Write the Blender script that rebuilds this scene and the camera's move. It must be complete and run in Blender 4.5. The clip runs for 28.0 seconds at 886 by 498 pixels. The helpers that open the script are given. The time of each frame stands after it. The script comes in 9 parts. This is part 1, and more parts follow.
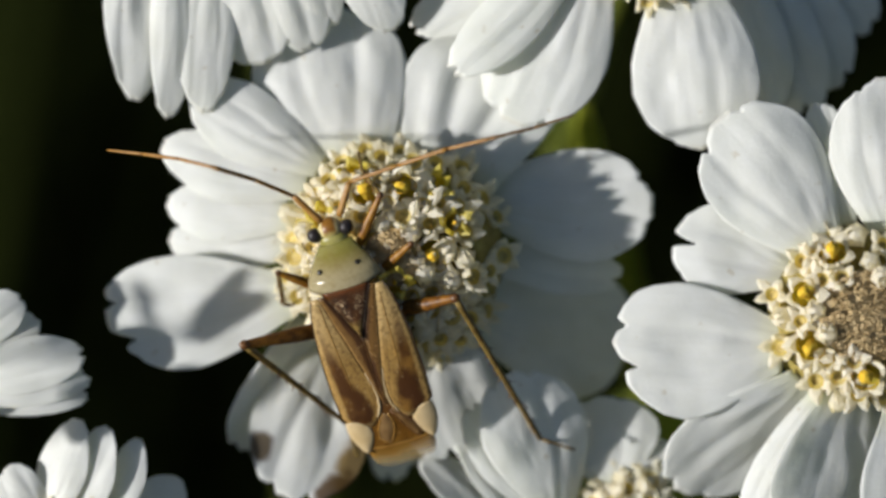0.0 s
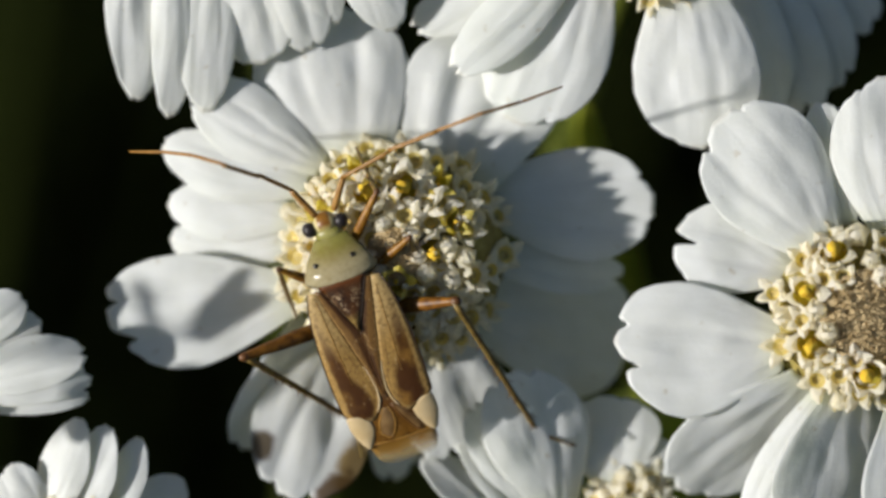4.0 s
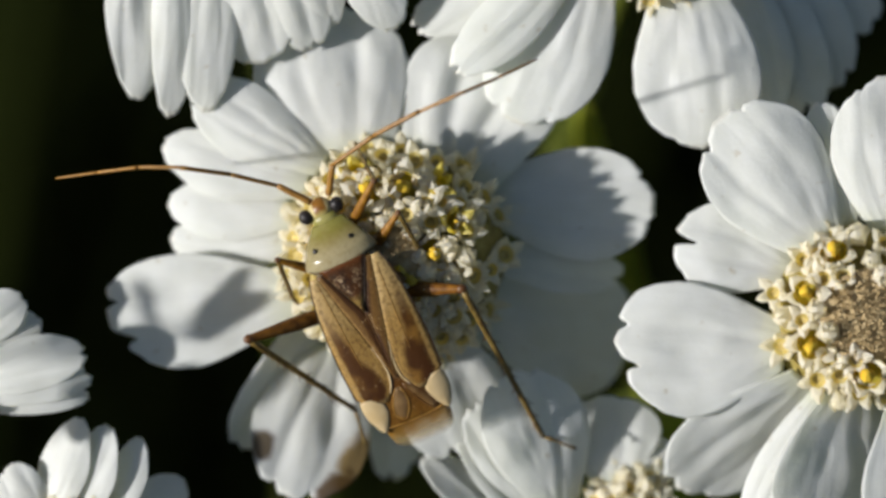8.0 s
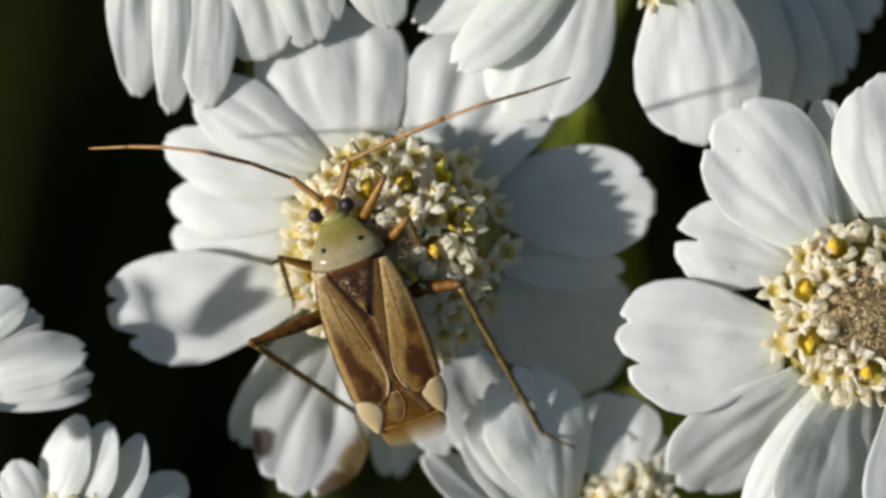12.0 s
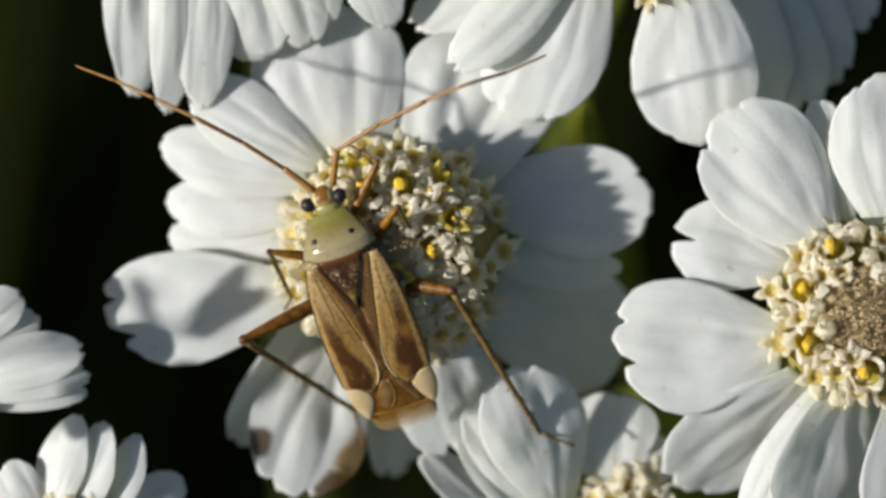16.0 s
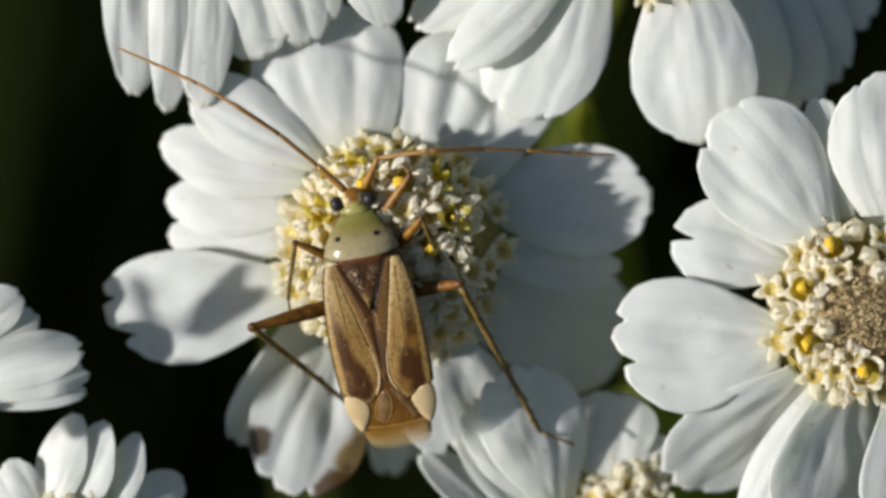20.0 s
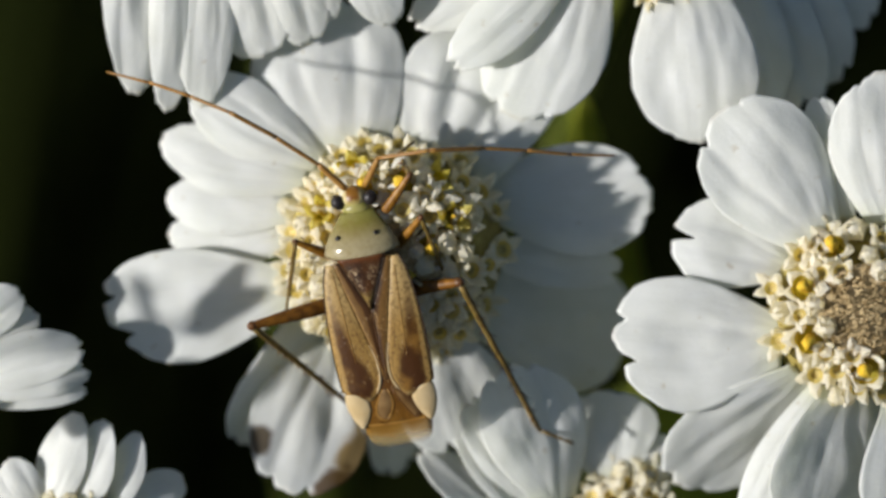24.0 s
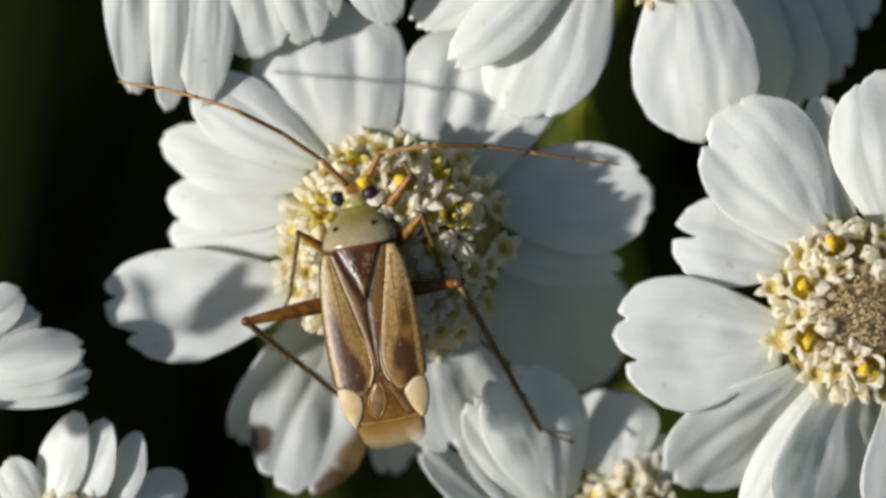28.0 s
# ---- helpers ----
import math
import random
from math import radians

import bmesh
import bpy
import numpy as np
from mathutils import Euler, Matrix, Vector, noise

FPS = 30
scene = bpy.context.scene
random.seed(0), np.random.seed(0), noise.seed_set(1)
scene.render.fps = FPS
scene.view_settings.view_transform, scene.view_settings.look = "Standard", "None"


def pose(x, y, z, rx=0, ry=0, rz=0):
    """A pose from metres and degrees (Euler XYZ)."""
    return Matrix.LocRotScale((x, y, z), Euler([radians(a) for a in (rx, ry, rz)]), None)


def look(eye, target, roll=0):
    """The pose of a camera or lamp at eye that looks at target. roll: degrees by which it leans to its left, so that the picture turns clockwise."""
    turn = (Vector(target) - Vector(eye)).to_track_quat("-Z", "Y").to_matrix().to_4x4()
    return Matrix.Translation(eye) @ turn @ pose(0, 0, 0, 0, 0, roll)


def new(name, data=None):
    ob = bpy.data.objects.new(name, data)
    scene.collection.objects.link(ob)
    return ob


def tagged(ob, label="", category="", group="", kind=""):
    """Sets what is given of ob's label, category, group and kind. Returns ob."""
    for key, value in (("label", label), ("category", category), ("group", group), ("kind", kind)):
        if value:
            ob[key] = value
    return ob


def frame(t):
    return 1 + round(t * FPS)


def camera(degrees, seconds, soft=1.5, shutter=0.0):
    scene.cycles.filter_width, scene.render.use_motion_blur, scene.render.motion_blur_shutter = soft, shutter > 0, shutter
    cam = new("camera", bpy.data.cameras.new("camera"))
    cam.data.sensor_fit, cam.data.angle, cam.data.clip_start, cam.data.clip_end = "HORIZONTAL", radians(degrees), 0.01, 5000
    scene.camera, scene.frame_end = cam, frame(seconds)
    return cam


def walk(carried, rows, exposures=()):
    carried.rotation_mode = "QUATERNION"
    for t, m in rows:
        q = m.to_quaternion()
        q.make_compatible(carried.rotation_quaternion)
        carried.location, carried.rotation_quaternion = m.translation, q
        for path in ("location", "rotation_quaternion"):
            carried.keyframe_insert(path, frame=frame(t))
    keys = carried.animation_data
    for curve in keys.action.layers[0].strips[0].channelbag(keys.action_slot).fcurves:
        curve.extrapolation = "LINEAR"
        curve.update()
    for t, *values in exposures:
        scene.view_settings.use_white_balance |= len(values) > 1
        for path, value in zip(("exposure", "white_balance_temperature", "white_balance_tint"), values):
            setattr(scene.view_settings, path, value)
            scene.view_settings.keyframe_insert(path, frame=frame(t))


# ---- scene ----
# The plan is drawn in millimetres on a bed that leans 30 degrees towards the eye: x to the right, y up the bed, z out of it.
BED = pose(0, 0, 0, 30)
MM = 0.001
EYE = 134.27
cam = camera(12, 28.0, soft=3.0)
cam.data.dof.use_dof = True
cam.data.dof.focus_distance = 0.1308
cam.data.dof.aperture_fstop = 32
walk(cam, [(t, BED @ pose(x * MM, y * MM, EYE * MM)) for t, x, y in [(0, -0.000, 0.000), (0.5, -0.000, 0.000), (1, -0.009, 0.000), (1.5, -0.018, 0.000), (2, -0.018, 0.000), (2.5, -0.018, -0.009), (3, -0.019, -0.018), (3.5, -0.028, -0.027), (5.5, -0.056, -0.027), (6, -0.046, -0.027), (6.5, -0.037, -0.027), (7, -0.028, -0.027), (7.5, -0.037, -0.027), (8, -0.047, -0.036), (8.5, -0.056, -0.045), (9, -0.056, -0.055), (9.5, -0.056, -0.055), (10, -0.065, -0.065), (10.5, -0.074, -0.083), (11, -0.083, -0.101), (11.5, -0.083, -0.119), (12, -0.074, -0.128), (12.5, -0.069, -0.137), (14.5, -0.027, -0.139), (15, -0.018, -0.130), (15.5, -0.000, -0.129), (16, 0.019, -0.128), (16.5, 0.028, -0.137), (17, 0.028, -0.147), (17.5, 0.037, -0.157), (18, 0.046, -0.166), (18.5, 0.054, -0.166), (19, 0.046, -0.166), (19.5, 0.046, -0.166), (20, 0.037, -0.166), (20.5, 0.037, -0.175), (21, 0.029, -0.184), (21.5, 0.029, -0.193), (23.5, 0.027, -0.193), (24, 0.027, -0.194), (24.5, 0.027, -0.194), (25, 0.018, -0.203), (25.5, 0.009, -0.211), (26, -0.000, -0.220), (26.5, -0.000, -0.220), (27, -0.000, -0.221), (27.5, -0.000, -0.221), (28, -0.000, -0.221)]])

# ---- light ----
SUN = (BED.to_3x3() @ Vector((-0.86, -0.08, 0.50))).normalized()
world = bpy.data.worlds.new("sky")
scene.world = world
world.use_nodes = True
sky = world.node_tree.nodes.new("ShaderNodeTexSky")
sky.sky_type, sky.sun_disc = "NISHITA", False
sky.sun_elevation = math.asin(SUN.z)
sky.sun_rotation = math.atan2(SUN.x, SUN.y)
world.node_tree.links.new(sky.outputs[0], world.node_tree.nodes["Background"].inputs[0])
world.node_tree.nodes["Background"].inputs[1].default_value = 0.060
sun = new("sun", bpy.data.lights.new("sun", "SUN"))
sun.data.energy, sun.data.angle, sun.data.color = 4.95, radians(1.6), (1.0, 0.982, 0.98)
sun.matrix_world = look(SUN * 0.5, (0, 0, 0))
scene.view_settings.exposure = 0.15


# ---- materials ----
K0 = (0, 0, 0)


def material(name, build):
    m = bpy.data.materials.new(name)
    m.use_nodes = True
    nodes, links = m.node_tree.nodes, m.node_tree.links
    bsdf = nodes["Principled BSDF"]

    def node(kind, **values):
        n = nodes.new("ShaderNode" + kind)
        for key, value in values.items():
            n.inputs[key.replace("_", " ")].default_value = value
        return n

    build(m, node, links.new, bsdf)
    return m


def ramp(node, link, fac, stops):
    r = node("ValToRGB")
    while len(r.color_ramp.elements) < len(stops):
        r.color_ramp.elements.new(0.5)
    for e, (p, c) in zip(r.color_ramp.elements, stops):
        e.position, e.color = p, (*c, 1)
    link(fac, r.inputs[0])
    return r.outputs[0]


def mixed(node, link, fac, a, b, mode="MIX"):
    n = node("Mix")
    n.data_type, n.blend_type = "RGBA", mode
    for value, socket in ((fac, n.inputs[0]), (a, n.inputs[6]), (b, n.inputs[7])):
        if isinstance(value, (int, float)):
            socket.default_value = value
        elif isinstance(value, tuple):
            socket.default_value = (*value, 1)
        else:
            link(value, socket)
    return n.outputs[2]


def bumped(node, link, bsdf, height, strength, distance):
    b = node("Bump", Strength=strength, Distance=distance)
    link(height, b.inputs["Height"])
    link(b.outputs[0], bsdf.inputs["Normal"])


def noisy(node, link, coord, scale, detail=3.0, stretch=None):
    n = node("TexNoise", Scale=scale, Detail=detail)
    if stretch:
        mp = node("Mapping")
        mp.inputs["Scale"].default_value = stretch
        link(coord, mp.inputs[0])
        coord = mp.outputs[0]
    link(coord, n.inputs["Vector"])
    return n.outputs["Fac"]


def calc(node, link, op, *values):
    n = node("Math")
    n.operation = op
    for value, socket in zip(values, n.inputs):
        if isinstance(value, (int, float)):
            socket.default_value = value
        else:
            link(value, socket)
    return n.outputs[0]


def grey(rows):
    return [(p, (g, g, g)) for p, g in rows]


def petal_paint(stain):
    def build(m, node, link, bsdf):
        tc = node("TexCoord")
        veins = noisy(node, link, tc.outputs["UV"], 1.0, 3.0, (3.0, 19.0, 1.0))
        blotch = noisy(node, link, tc.outputs["Object"], 900.0, 3.0)
        fine = noisy(node, link, tc.outputs["Object"], 9000.0, 2.0)
        col = ramp(node, link, blotch, [(0.3, (0.80, 0.80, 0.77)), (0.7, (0.86, 0.86, 0.85))])
        col = mixed(node, link, ramp(node, link, veins, [(0.35, (0.12, 0.12, 0.12)), (0.6, (0, 0, 0))]), col, (0.70, 0.70, 0.64))
        sep = node("SeparateXYZ")
        link(tc.outputs["UV"], sep.inputs[0])
        col = mixed(node, link, ramp(node, link, sep.outputs["X"], [(0.0, (0.5, 0.5, 0.5)), (0.2, (0, 0, 0))]), col, (0.72, 0.74, 0.52))
        specks = noisy(node, link, tc.outputs["Object"], 2300.0, 2.0)
        col = mixed(node, link, ramp(node, link, specks, [(0.71, K0), (0.76, (0.35, 0.35, 0.35))]), col, (0.45, 0.36, 0.20))
        col = mixed(node, link, ramp(node, link, sep.outputs["X"], [(0.97, K0), (1.0, (0.16, 0.16, 0.16))]), col, (0.50, 0.36, 0.16))
        if stain:
            ragged = noisy(node, link, tc.outputs["Object"], 2200.0, 4.0)
            for u0, v0, ru, rv, tint in ((0.74, 0.85, 0.10, 0.12, (0.12, 0.075, 0.02)), (0.70, 0.04, 0.22, 0.20, (0.40, 0.25, 0.05)), (0.88, 0.10, 0.16, 0.20, (0.16, 0.085, 0.02))):
                du = calc(node, link, "DIVIDE", calc(node, link, "SUBTRACT", sep.outputs["X"], u0), ru)
                dv = calc(node, link, "DIVIDE", calc(node, link, "SUBTRACT", sep.outputs["Y"], v0), rv)
                far = calc(node, link, "SQRT", calc(node, link, "ADD", calc(node, link, "MULTIPLY", du, du), calc(node, link, "MULTIPLY", dv, dv)))
                far = calc(node, link, "MULTIPLY_ADD", ragged, 0.9, far)
                col = mixed(node, link, ramp(node, link, calc(node, link, "MULTIPLY", far, 0.5), grey([(0.58, stain), (0.76, 0.0)])), col, tint)
        link(col, bsdf.inputs["Base Color"])
        bsdf.inputs["Roughness"].default_value = 0.5
        bsdf.inputs["Specular IOR Level"].default_value = 0.35
        bsdf.inputs["Sheen Weight"].default_value = 0.08
        both = mixed(node, link, 0.5, veins, fine)
        bumped(node, link, bsdf, both, 0.5, 0.00006)
        leafy = node("BsdfTranslucent")
        link(mixed(node, link, 1.0, col, (1.12, 1.15, 1.02), "MULTIPLY"), leafy.inputs[0])
        mix = node("MixShader")
        mix.inputs[0].default_value = 0.42
        out = m.node_tree.nodes["Material Output"]
        link(bsdf.outputs[0], mix.inputs[1])
        link(leafy.outputs[0], mix.inputs[2])
        link(mix.outputs[0], out.inputs[0])
    return build


PETAL = material("white petal", petal_paint(0.0))
WILTED = material("petal with brown stains", petal_paint(0.9))


def plain(c1, c2, scale, rough, bump=0.3, depth=0.00003, spec=0.4, sub=0.0, coat=0.0, alpha=1.0):
    """Two shades in blotches and grain, with a little relief; each piece also varies by itself."""
    def build(m, node, link, bsdf):
        tc = node("TexCoord")
        info = node("ObjectInfo")
        big = noisy(node, link, tc.outputs["Object"], scale, 4.0)
        col = ramp(node, link, big, [(0.3, c1), (0.7, c2)])
        lift = ramp(node, link, info.outputs["Random"], [(0.0, (0.82, 0.82, 0.8)), (1.0, (1, 1, 1))])
        col = mixed(node, link, 1.0, col, lift, "MULTIPLY")
        link(col, bsdf.inputs["Base Color"])
        bsdf.inputs["Roughness"].default_value = rough
        bsdf.inputs["Specular IOR Level"].default_value = spec
        bsdf.inputs["Coat Weight"].default_value = coat
        bsdf.inputs["Alpha"].default_value = alpha
        if sub:
            bsdf.inputs["Subsurface Weight"].default_value = sub
            bsdf.inputs["Subsurface Radius"].default_value = (1.0, 0.8, 0.5)
            bsdf.inputs["Subsurface Scale"].default_value = 0.0001
        bumped(node, link, bsdf, noisy(node, link, tc.outputs["Object"], scale * 4, 3.0), bump, depth)
    return build


def floret_paint(c1, c2, glow):
    """Fleshy floret that lets some light through."""
    def build(m, node, link, bsdf):
        plain(c1, c2, 2500, 0.45, 0.3)(m, node, link, bsdf)
        leafy = node("BsdfTranslucent")
        leafy.inputs[0].default_value = (*glow, 1)
        mix = node("MixShader")
        mix.inputs[0].default_value = 0.56
        link(bsdf.outputs[0], mix.inputs[1])
        link(leafy.outputs[0], mix.inputs[2])
        link(mix.outputs[0], m.node_tree.nodes["Material Output"].inputs[0])
    return build


COROLLA = material("cream floret", floret_paint((0.88, 0.84, 0.68), (0.95, 0.94, 0.88), (0.97, 0.90, 0.66)))
OLIVE_THROAT = material("olive yellow throat", floret_paint((0.46, 0.37, 0.025), (0.70, 0.59, 0.07), (0.78, 0.62, 0.05)))
YELLOW_COROLLA = material("yellow floret", floret_paint((0.62, 0.52, 0.06), (0.86, 0.78, 0.28), (0.85, 0.72, 0.10)))
THROAT = material("pale yellow throat", floret_paint((0.68, 0.54, 0.12), (0.86, 0.77, 0.40), (0.92, 0.74, 0.18)))
POLLEN = material("orange pollen", plain((0.78, 0.42, 0.008), (0.92, 0.68, 0.06), 6000, 0.7, 1.0, 0.00008))
CORE = material("brown floret heart", plain((0.32, 0.22, 0.05), (0.58, 0.46, 0.16), 5000, 0.7))
CHAFF = material("tan bud", plain((0.32, 0.22, 0.09), (0.60, 0.46, 0.25), 2000, 0.7, 0.8))
STRAW = material("straw grain", plain((0.46, 0.34, 0.16), (0.70, 0.56, 0.33), 5000, 0.6))
RECEPTACLE = material("olive receptacle", plain((0.16, 0.115, 0.020), (0.42, 0.34, 0.09), 2500, 0.8))
GREEN = material("green stem", plain((0.045, 0.062, 0.005), (0.10, 0.12, 0.013), 700, 0.55))
LIME = material("yellow-green leaf", plain((0.20, 0.23, 0.012), (0.36, 0.38, 0.03), 500, 0.5))
# Soil and grass: the meadow's deep shade is put into near-black colours.
SOIL = material("soil with shade in its colour", plain((0.004, 0.004, 0.002), (0.010, 0.009, 0.005), 60, 0.95, 0.8, 0.004, 0.1))
GRASS = material("grass with shade in its colour", plain((0.006, 0.009, 0.001), (0.016, 0.021, 0.003), 40, 0.9, spec=0.05))


def sparkle(node, link, coord, col, bsdf, rough, amount=0.8):
    """Dark pits, and short gold hairs whose glint is painted as pale dots."""
    pits = noisy(node, link, coord, 9000.0, 4.0)
    col = mixed(node, link, ramp(node, link, pits, grey([(0.36, 0.55), (0.50, 0.0)])), col, (0.05, 0.019, 0.004))
    dots = node("TexVoronoi", Scale=8800.0)
    link(coord, dots.inputs["Vector"])
    some = noisy(node, link, coord, 1700.0, 2.0)
    hair_glint = calc(node, link, "MULTIPLY", ramp(node, link, dots.outputs["Distance"], grey([(0.08, amount), (0.20, 0.0)])), ramp(node, link, some, grey([(0.46, 0.0), (0.60, 1.0)])))
    col = mixed(node, link, hair_glint, col, (0.66, 0.50, 0.25))
    link(col, bsdf.inputs["Base Color"])
    bsdf.inputs["Roughness"].default_value = rough
    bsdf.inputs["Specular IOR Level"].default_value = 0.26
    bumped(node, link, bsdf, mixed(node, link, 0.5, pits, hair_glint), 0.7, 0.00004)


def streaked(pale, dark, deep, centre, width, rims, rough=0.36):
    """A wing plate: a brown streak along it, by UV x across and UV y along, on a pale ground with pale rims."""
    def build(m, node, link, bsdf):
        tc = node("TexCoord")
        sep = node("SeparateXYZ")
        link(tc.outputs["UV"], sep.inputs[0])
        u, v = sep.outputs["X"], sep.outputs["Y"]
        coord = tc.outputs["Object"]
        wob = noisy(node, link, coord, 1400.0, 3.0)
        across = calc(node, link, "MULTIPLY_ADD", wob, 0.30, calc(node, link, "SUBTRACT", u, 0.15))
        off = calc(node, link, "ABSOLUTE", calc(node, link, "SUBTRACT", across, ramp(node, link, v, grey(centre))))
        inside = calc(node, link, "SUBTRACT", ramp(node, link, v, grey(width)), off)
        mask = ramp(node, link, calc(node, link, "MULTIPLY_ADD", inside, 5.0, 0.5), grey([(0.15, 0.0), (0.85, 1.0)]))
        ground = ramp(node, link, noisy(node, link, coord, 1100.0, 3.0), [(0.35, tuple(c * 0.80 for c in pale)), (0.65, pale)])
        streak = mixed(node, link, ramp(node, link, v, grey([(0.1, 0.0), (0.85, 1.0)])), dark, deep)
        col = mixed(node, link, mask, ground, streak)
        fibre = noisy(node, link, tc.outputs["UV"], 1.0, 4.0, (34.0, 3.0, 1.0))
        col = mixed(node, link, ramp(node, link, fibre, grey([(0.36, 0.55), (0.54, 0.0)])), col, tuple(c * 0.8 for c in deep))
        glow = noisy(node, link, coord, 900.0, 2.0)
        col = mixed(node, link, calc(node, link, "MULTIPLY", mask, ramp(node, link, glow, grey([(0.50, 0.0), (0.68, 0.45)]))), col, (0.30, 0.155, 0.028))
        for socket, stops, rim in rims:
            col = mixed(node, link, ramp(node, link, u if socket == "u" else v, grey(stops)), col, rim)
        sparkle(node, link, coord, col, bsdf, rough)
    return build


CORIUM = material("tan and brown wing", streaked((0.275, 0.162, 0.043), (0.085, 0.033, 0.004), (0.042, 0.014, 0.0015),
    [(0.0, 0.80), (0.4, 0.72), (0.65, 0.64), (0.85, 0.52), (1.0, 0.47)], [(0.0, 0.0), (0.25, 0.10), (0.5, 0.17), (0.75, 0.27), (0.9, 0.33), (1.0, 0.24)],
    [("u", [(0.0, 0.8), (0.07, 0.6), (0.14, 0.0)], (0.34, 0.205, 0.06)), ("u", [(0.80, 0.0), (0.86, 0.7), (1.0, 0.8)], (0.34, 0.21, 0.065)), ("v", [(0.0, 0.8), (0.2, 0.55), (0.5, 0.0)], (0.44, 0.31, 0.13)), ("v", [(0.96, 0.0), (1.0, 0.6)], (0.42, 0.30, 0.13))]))
CLAVUS = material("brown wing", streaked((0.155, 0.080, 0.020), (0.036, 0.015, 0.005), (0.052, 0.021, 0.005),
    [(0.0, 0.10), (0.5, 0.18), (1.0, 0.35)], [(0.0, 0.30), (0.4, 0.24), (0.7, 0.22), (1.0, 0.35)], [("u", [(0.80, 0.0), (0.92, 0.7)], (0.25, 0.15, 0.05))]))
CUNEUS = material("pale wing corner", plain((0.50, 0.36, 0.17), (0.60, 0.46, 0.26), 1500, 0.4, 0.2, spec=0.5))
MEMBRANE = material("brown membrane", streaked((0.16, 0.072, 0.011), (0.07, 0.027, 0.003), (0.115, 0.048, 0.006),
    [(0.0, 0.5), (1.0, 0.5)], [(0.0, 0.5), (0.5, 0.25), (1.0, 0.1)], [], 0.3))
CELL = material("grey-brown membrane cell", plain((0.085, 0.040, 0.010), (0.21, 0.125, 0.050), 1400, 0.25, 0.2, spec=0.4))
AMBER = material("amber vein", plain((0.26, 0.125, 0.020), (0.38, 0.20, 0.040), 2500, 0.35))


def tip_paint(m, node, link, bsdf):
    """Amber film that thins out towards its torn end."""
    tc = node("TexCoord")
    sep = node("SeparateXYZ")
    link(tc.outputs["UV"], sep.inputs[0])
    patches = noisy(node, link, tc.outputs["Object"], 1600.0, 4.0)
    along = calc(node, link, "MULTIPLY_ADD", patches, 0.5, calc(node, link, "SUBTRACT", sep.outputs["Y"], 0.25))
    link(ramp(node, link, along, [(0.0, (0.15, 0.062, 0.007)), (0.35, (0.26, 0.135, 0.022)), (0.8, (0.44, 0.31, 0.12))]), bsdf.inputs["Base Color"])
    link(ramp(node, link, along, grey([(0.0, 1.0), (0.35, 0.75), (0.75, 0.40), (0.98, 0.05)])), bsdf.inputs["Alpha"])
    bsdf.inputs["Roughness"].default_value = 0.35
    bumped(node, link, bsdf, patches, 0.5, 0.00005)


FRAY = material("see-through amber membrane tip", tip_paint)
SEAM = material("black-brown seam", plain((0.018, 0.008, 0.003), (0.05, 0.022, 0.007), 2000, 0.5))
VEIN = material("dark vein", plain((0.085, 0.032, 0.007), (0.16, 0.068, 0.016), 2000, 0.45))


def shield_paint(m, node, link, bsdf):
    """Dark purple-brown, reddish along its front, glossy highlights painted as pale specks on both shoulders, and a
    yellowish tip.
    """
    tc = node("TexCoord")
    sep = node("SeparateXYZ")
    link(tc.outputs["UV"], sep.inputs[0])
    coord = tc.outputs["Object"]
    u, v = sep.outputs["X"], sep.outputs["Y"]
    col = ramp(node, link, noisy(node, link, coord, 3200.0, 4.0), [(0.35, (0.012, 0.005, 0.002)), (0.65, (0.060, 0.024, 0.007))])
    col = mixed(node, link, ramp(node, link, v, grey([(0.02, 0.7), (0.14, 0.0)])), col, (0.13, 0.042, 0.010))
    col = mixed(node, link, ramp(node, link, v, grey([(0.62, 0.0), (0.80, 0.6), (0.95, 0.2)])), col, (0.30, 0.20, 0.055))
    shoulder = calc(node, link, "ABSOLUTE", calc(node, link, "SUBTRACT", u, 0.5))
    zone = calc(node, link, "MULTIPLY", ramp(node, link, shoulder, grey([(0.07, 0.0), (0.2, 1.0), (0.42, 0.6)])), ramp(node, link, v, grey([(0.12, 0.0), (0.3, 1.0), (0.6, 0.5), (0.75, 0.0)])))
    sheen_specks = ramp(node, link, noisy(node, link, coord, 12000.0, 4.0), grey([(0.50, 0.0), (0.62, 0.7)]))
    col = mixed(node, link, calc(node, link, "MULTIPLY", zone, sheen_specks), col, (0.46, 0.34, 0.20))
    sparkle(node, link, coord, col, bsdf, 0.28, 0.5)


SCUTE = material("dark purple-brown shield", shield_paint)
EYE_BLACK = material("black compound eye", plain((0.010, 0.008, 0.008), (0.035, 0.026, 0.024), 6000, 0.45, 0.6, 0.00002, 0.35))
BLACK = material("black spot", plain((0.01, 0.008, 0.006), (0.025, 0.018, 0.012), 4000, 0.4))
NECK = material("yellow-green neck", plain((0.22, 0.20, 0.035), (0.40, 0.36, 0.13), 2200, 0.35, 0.3))


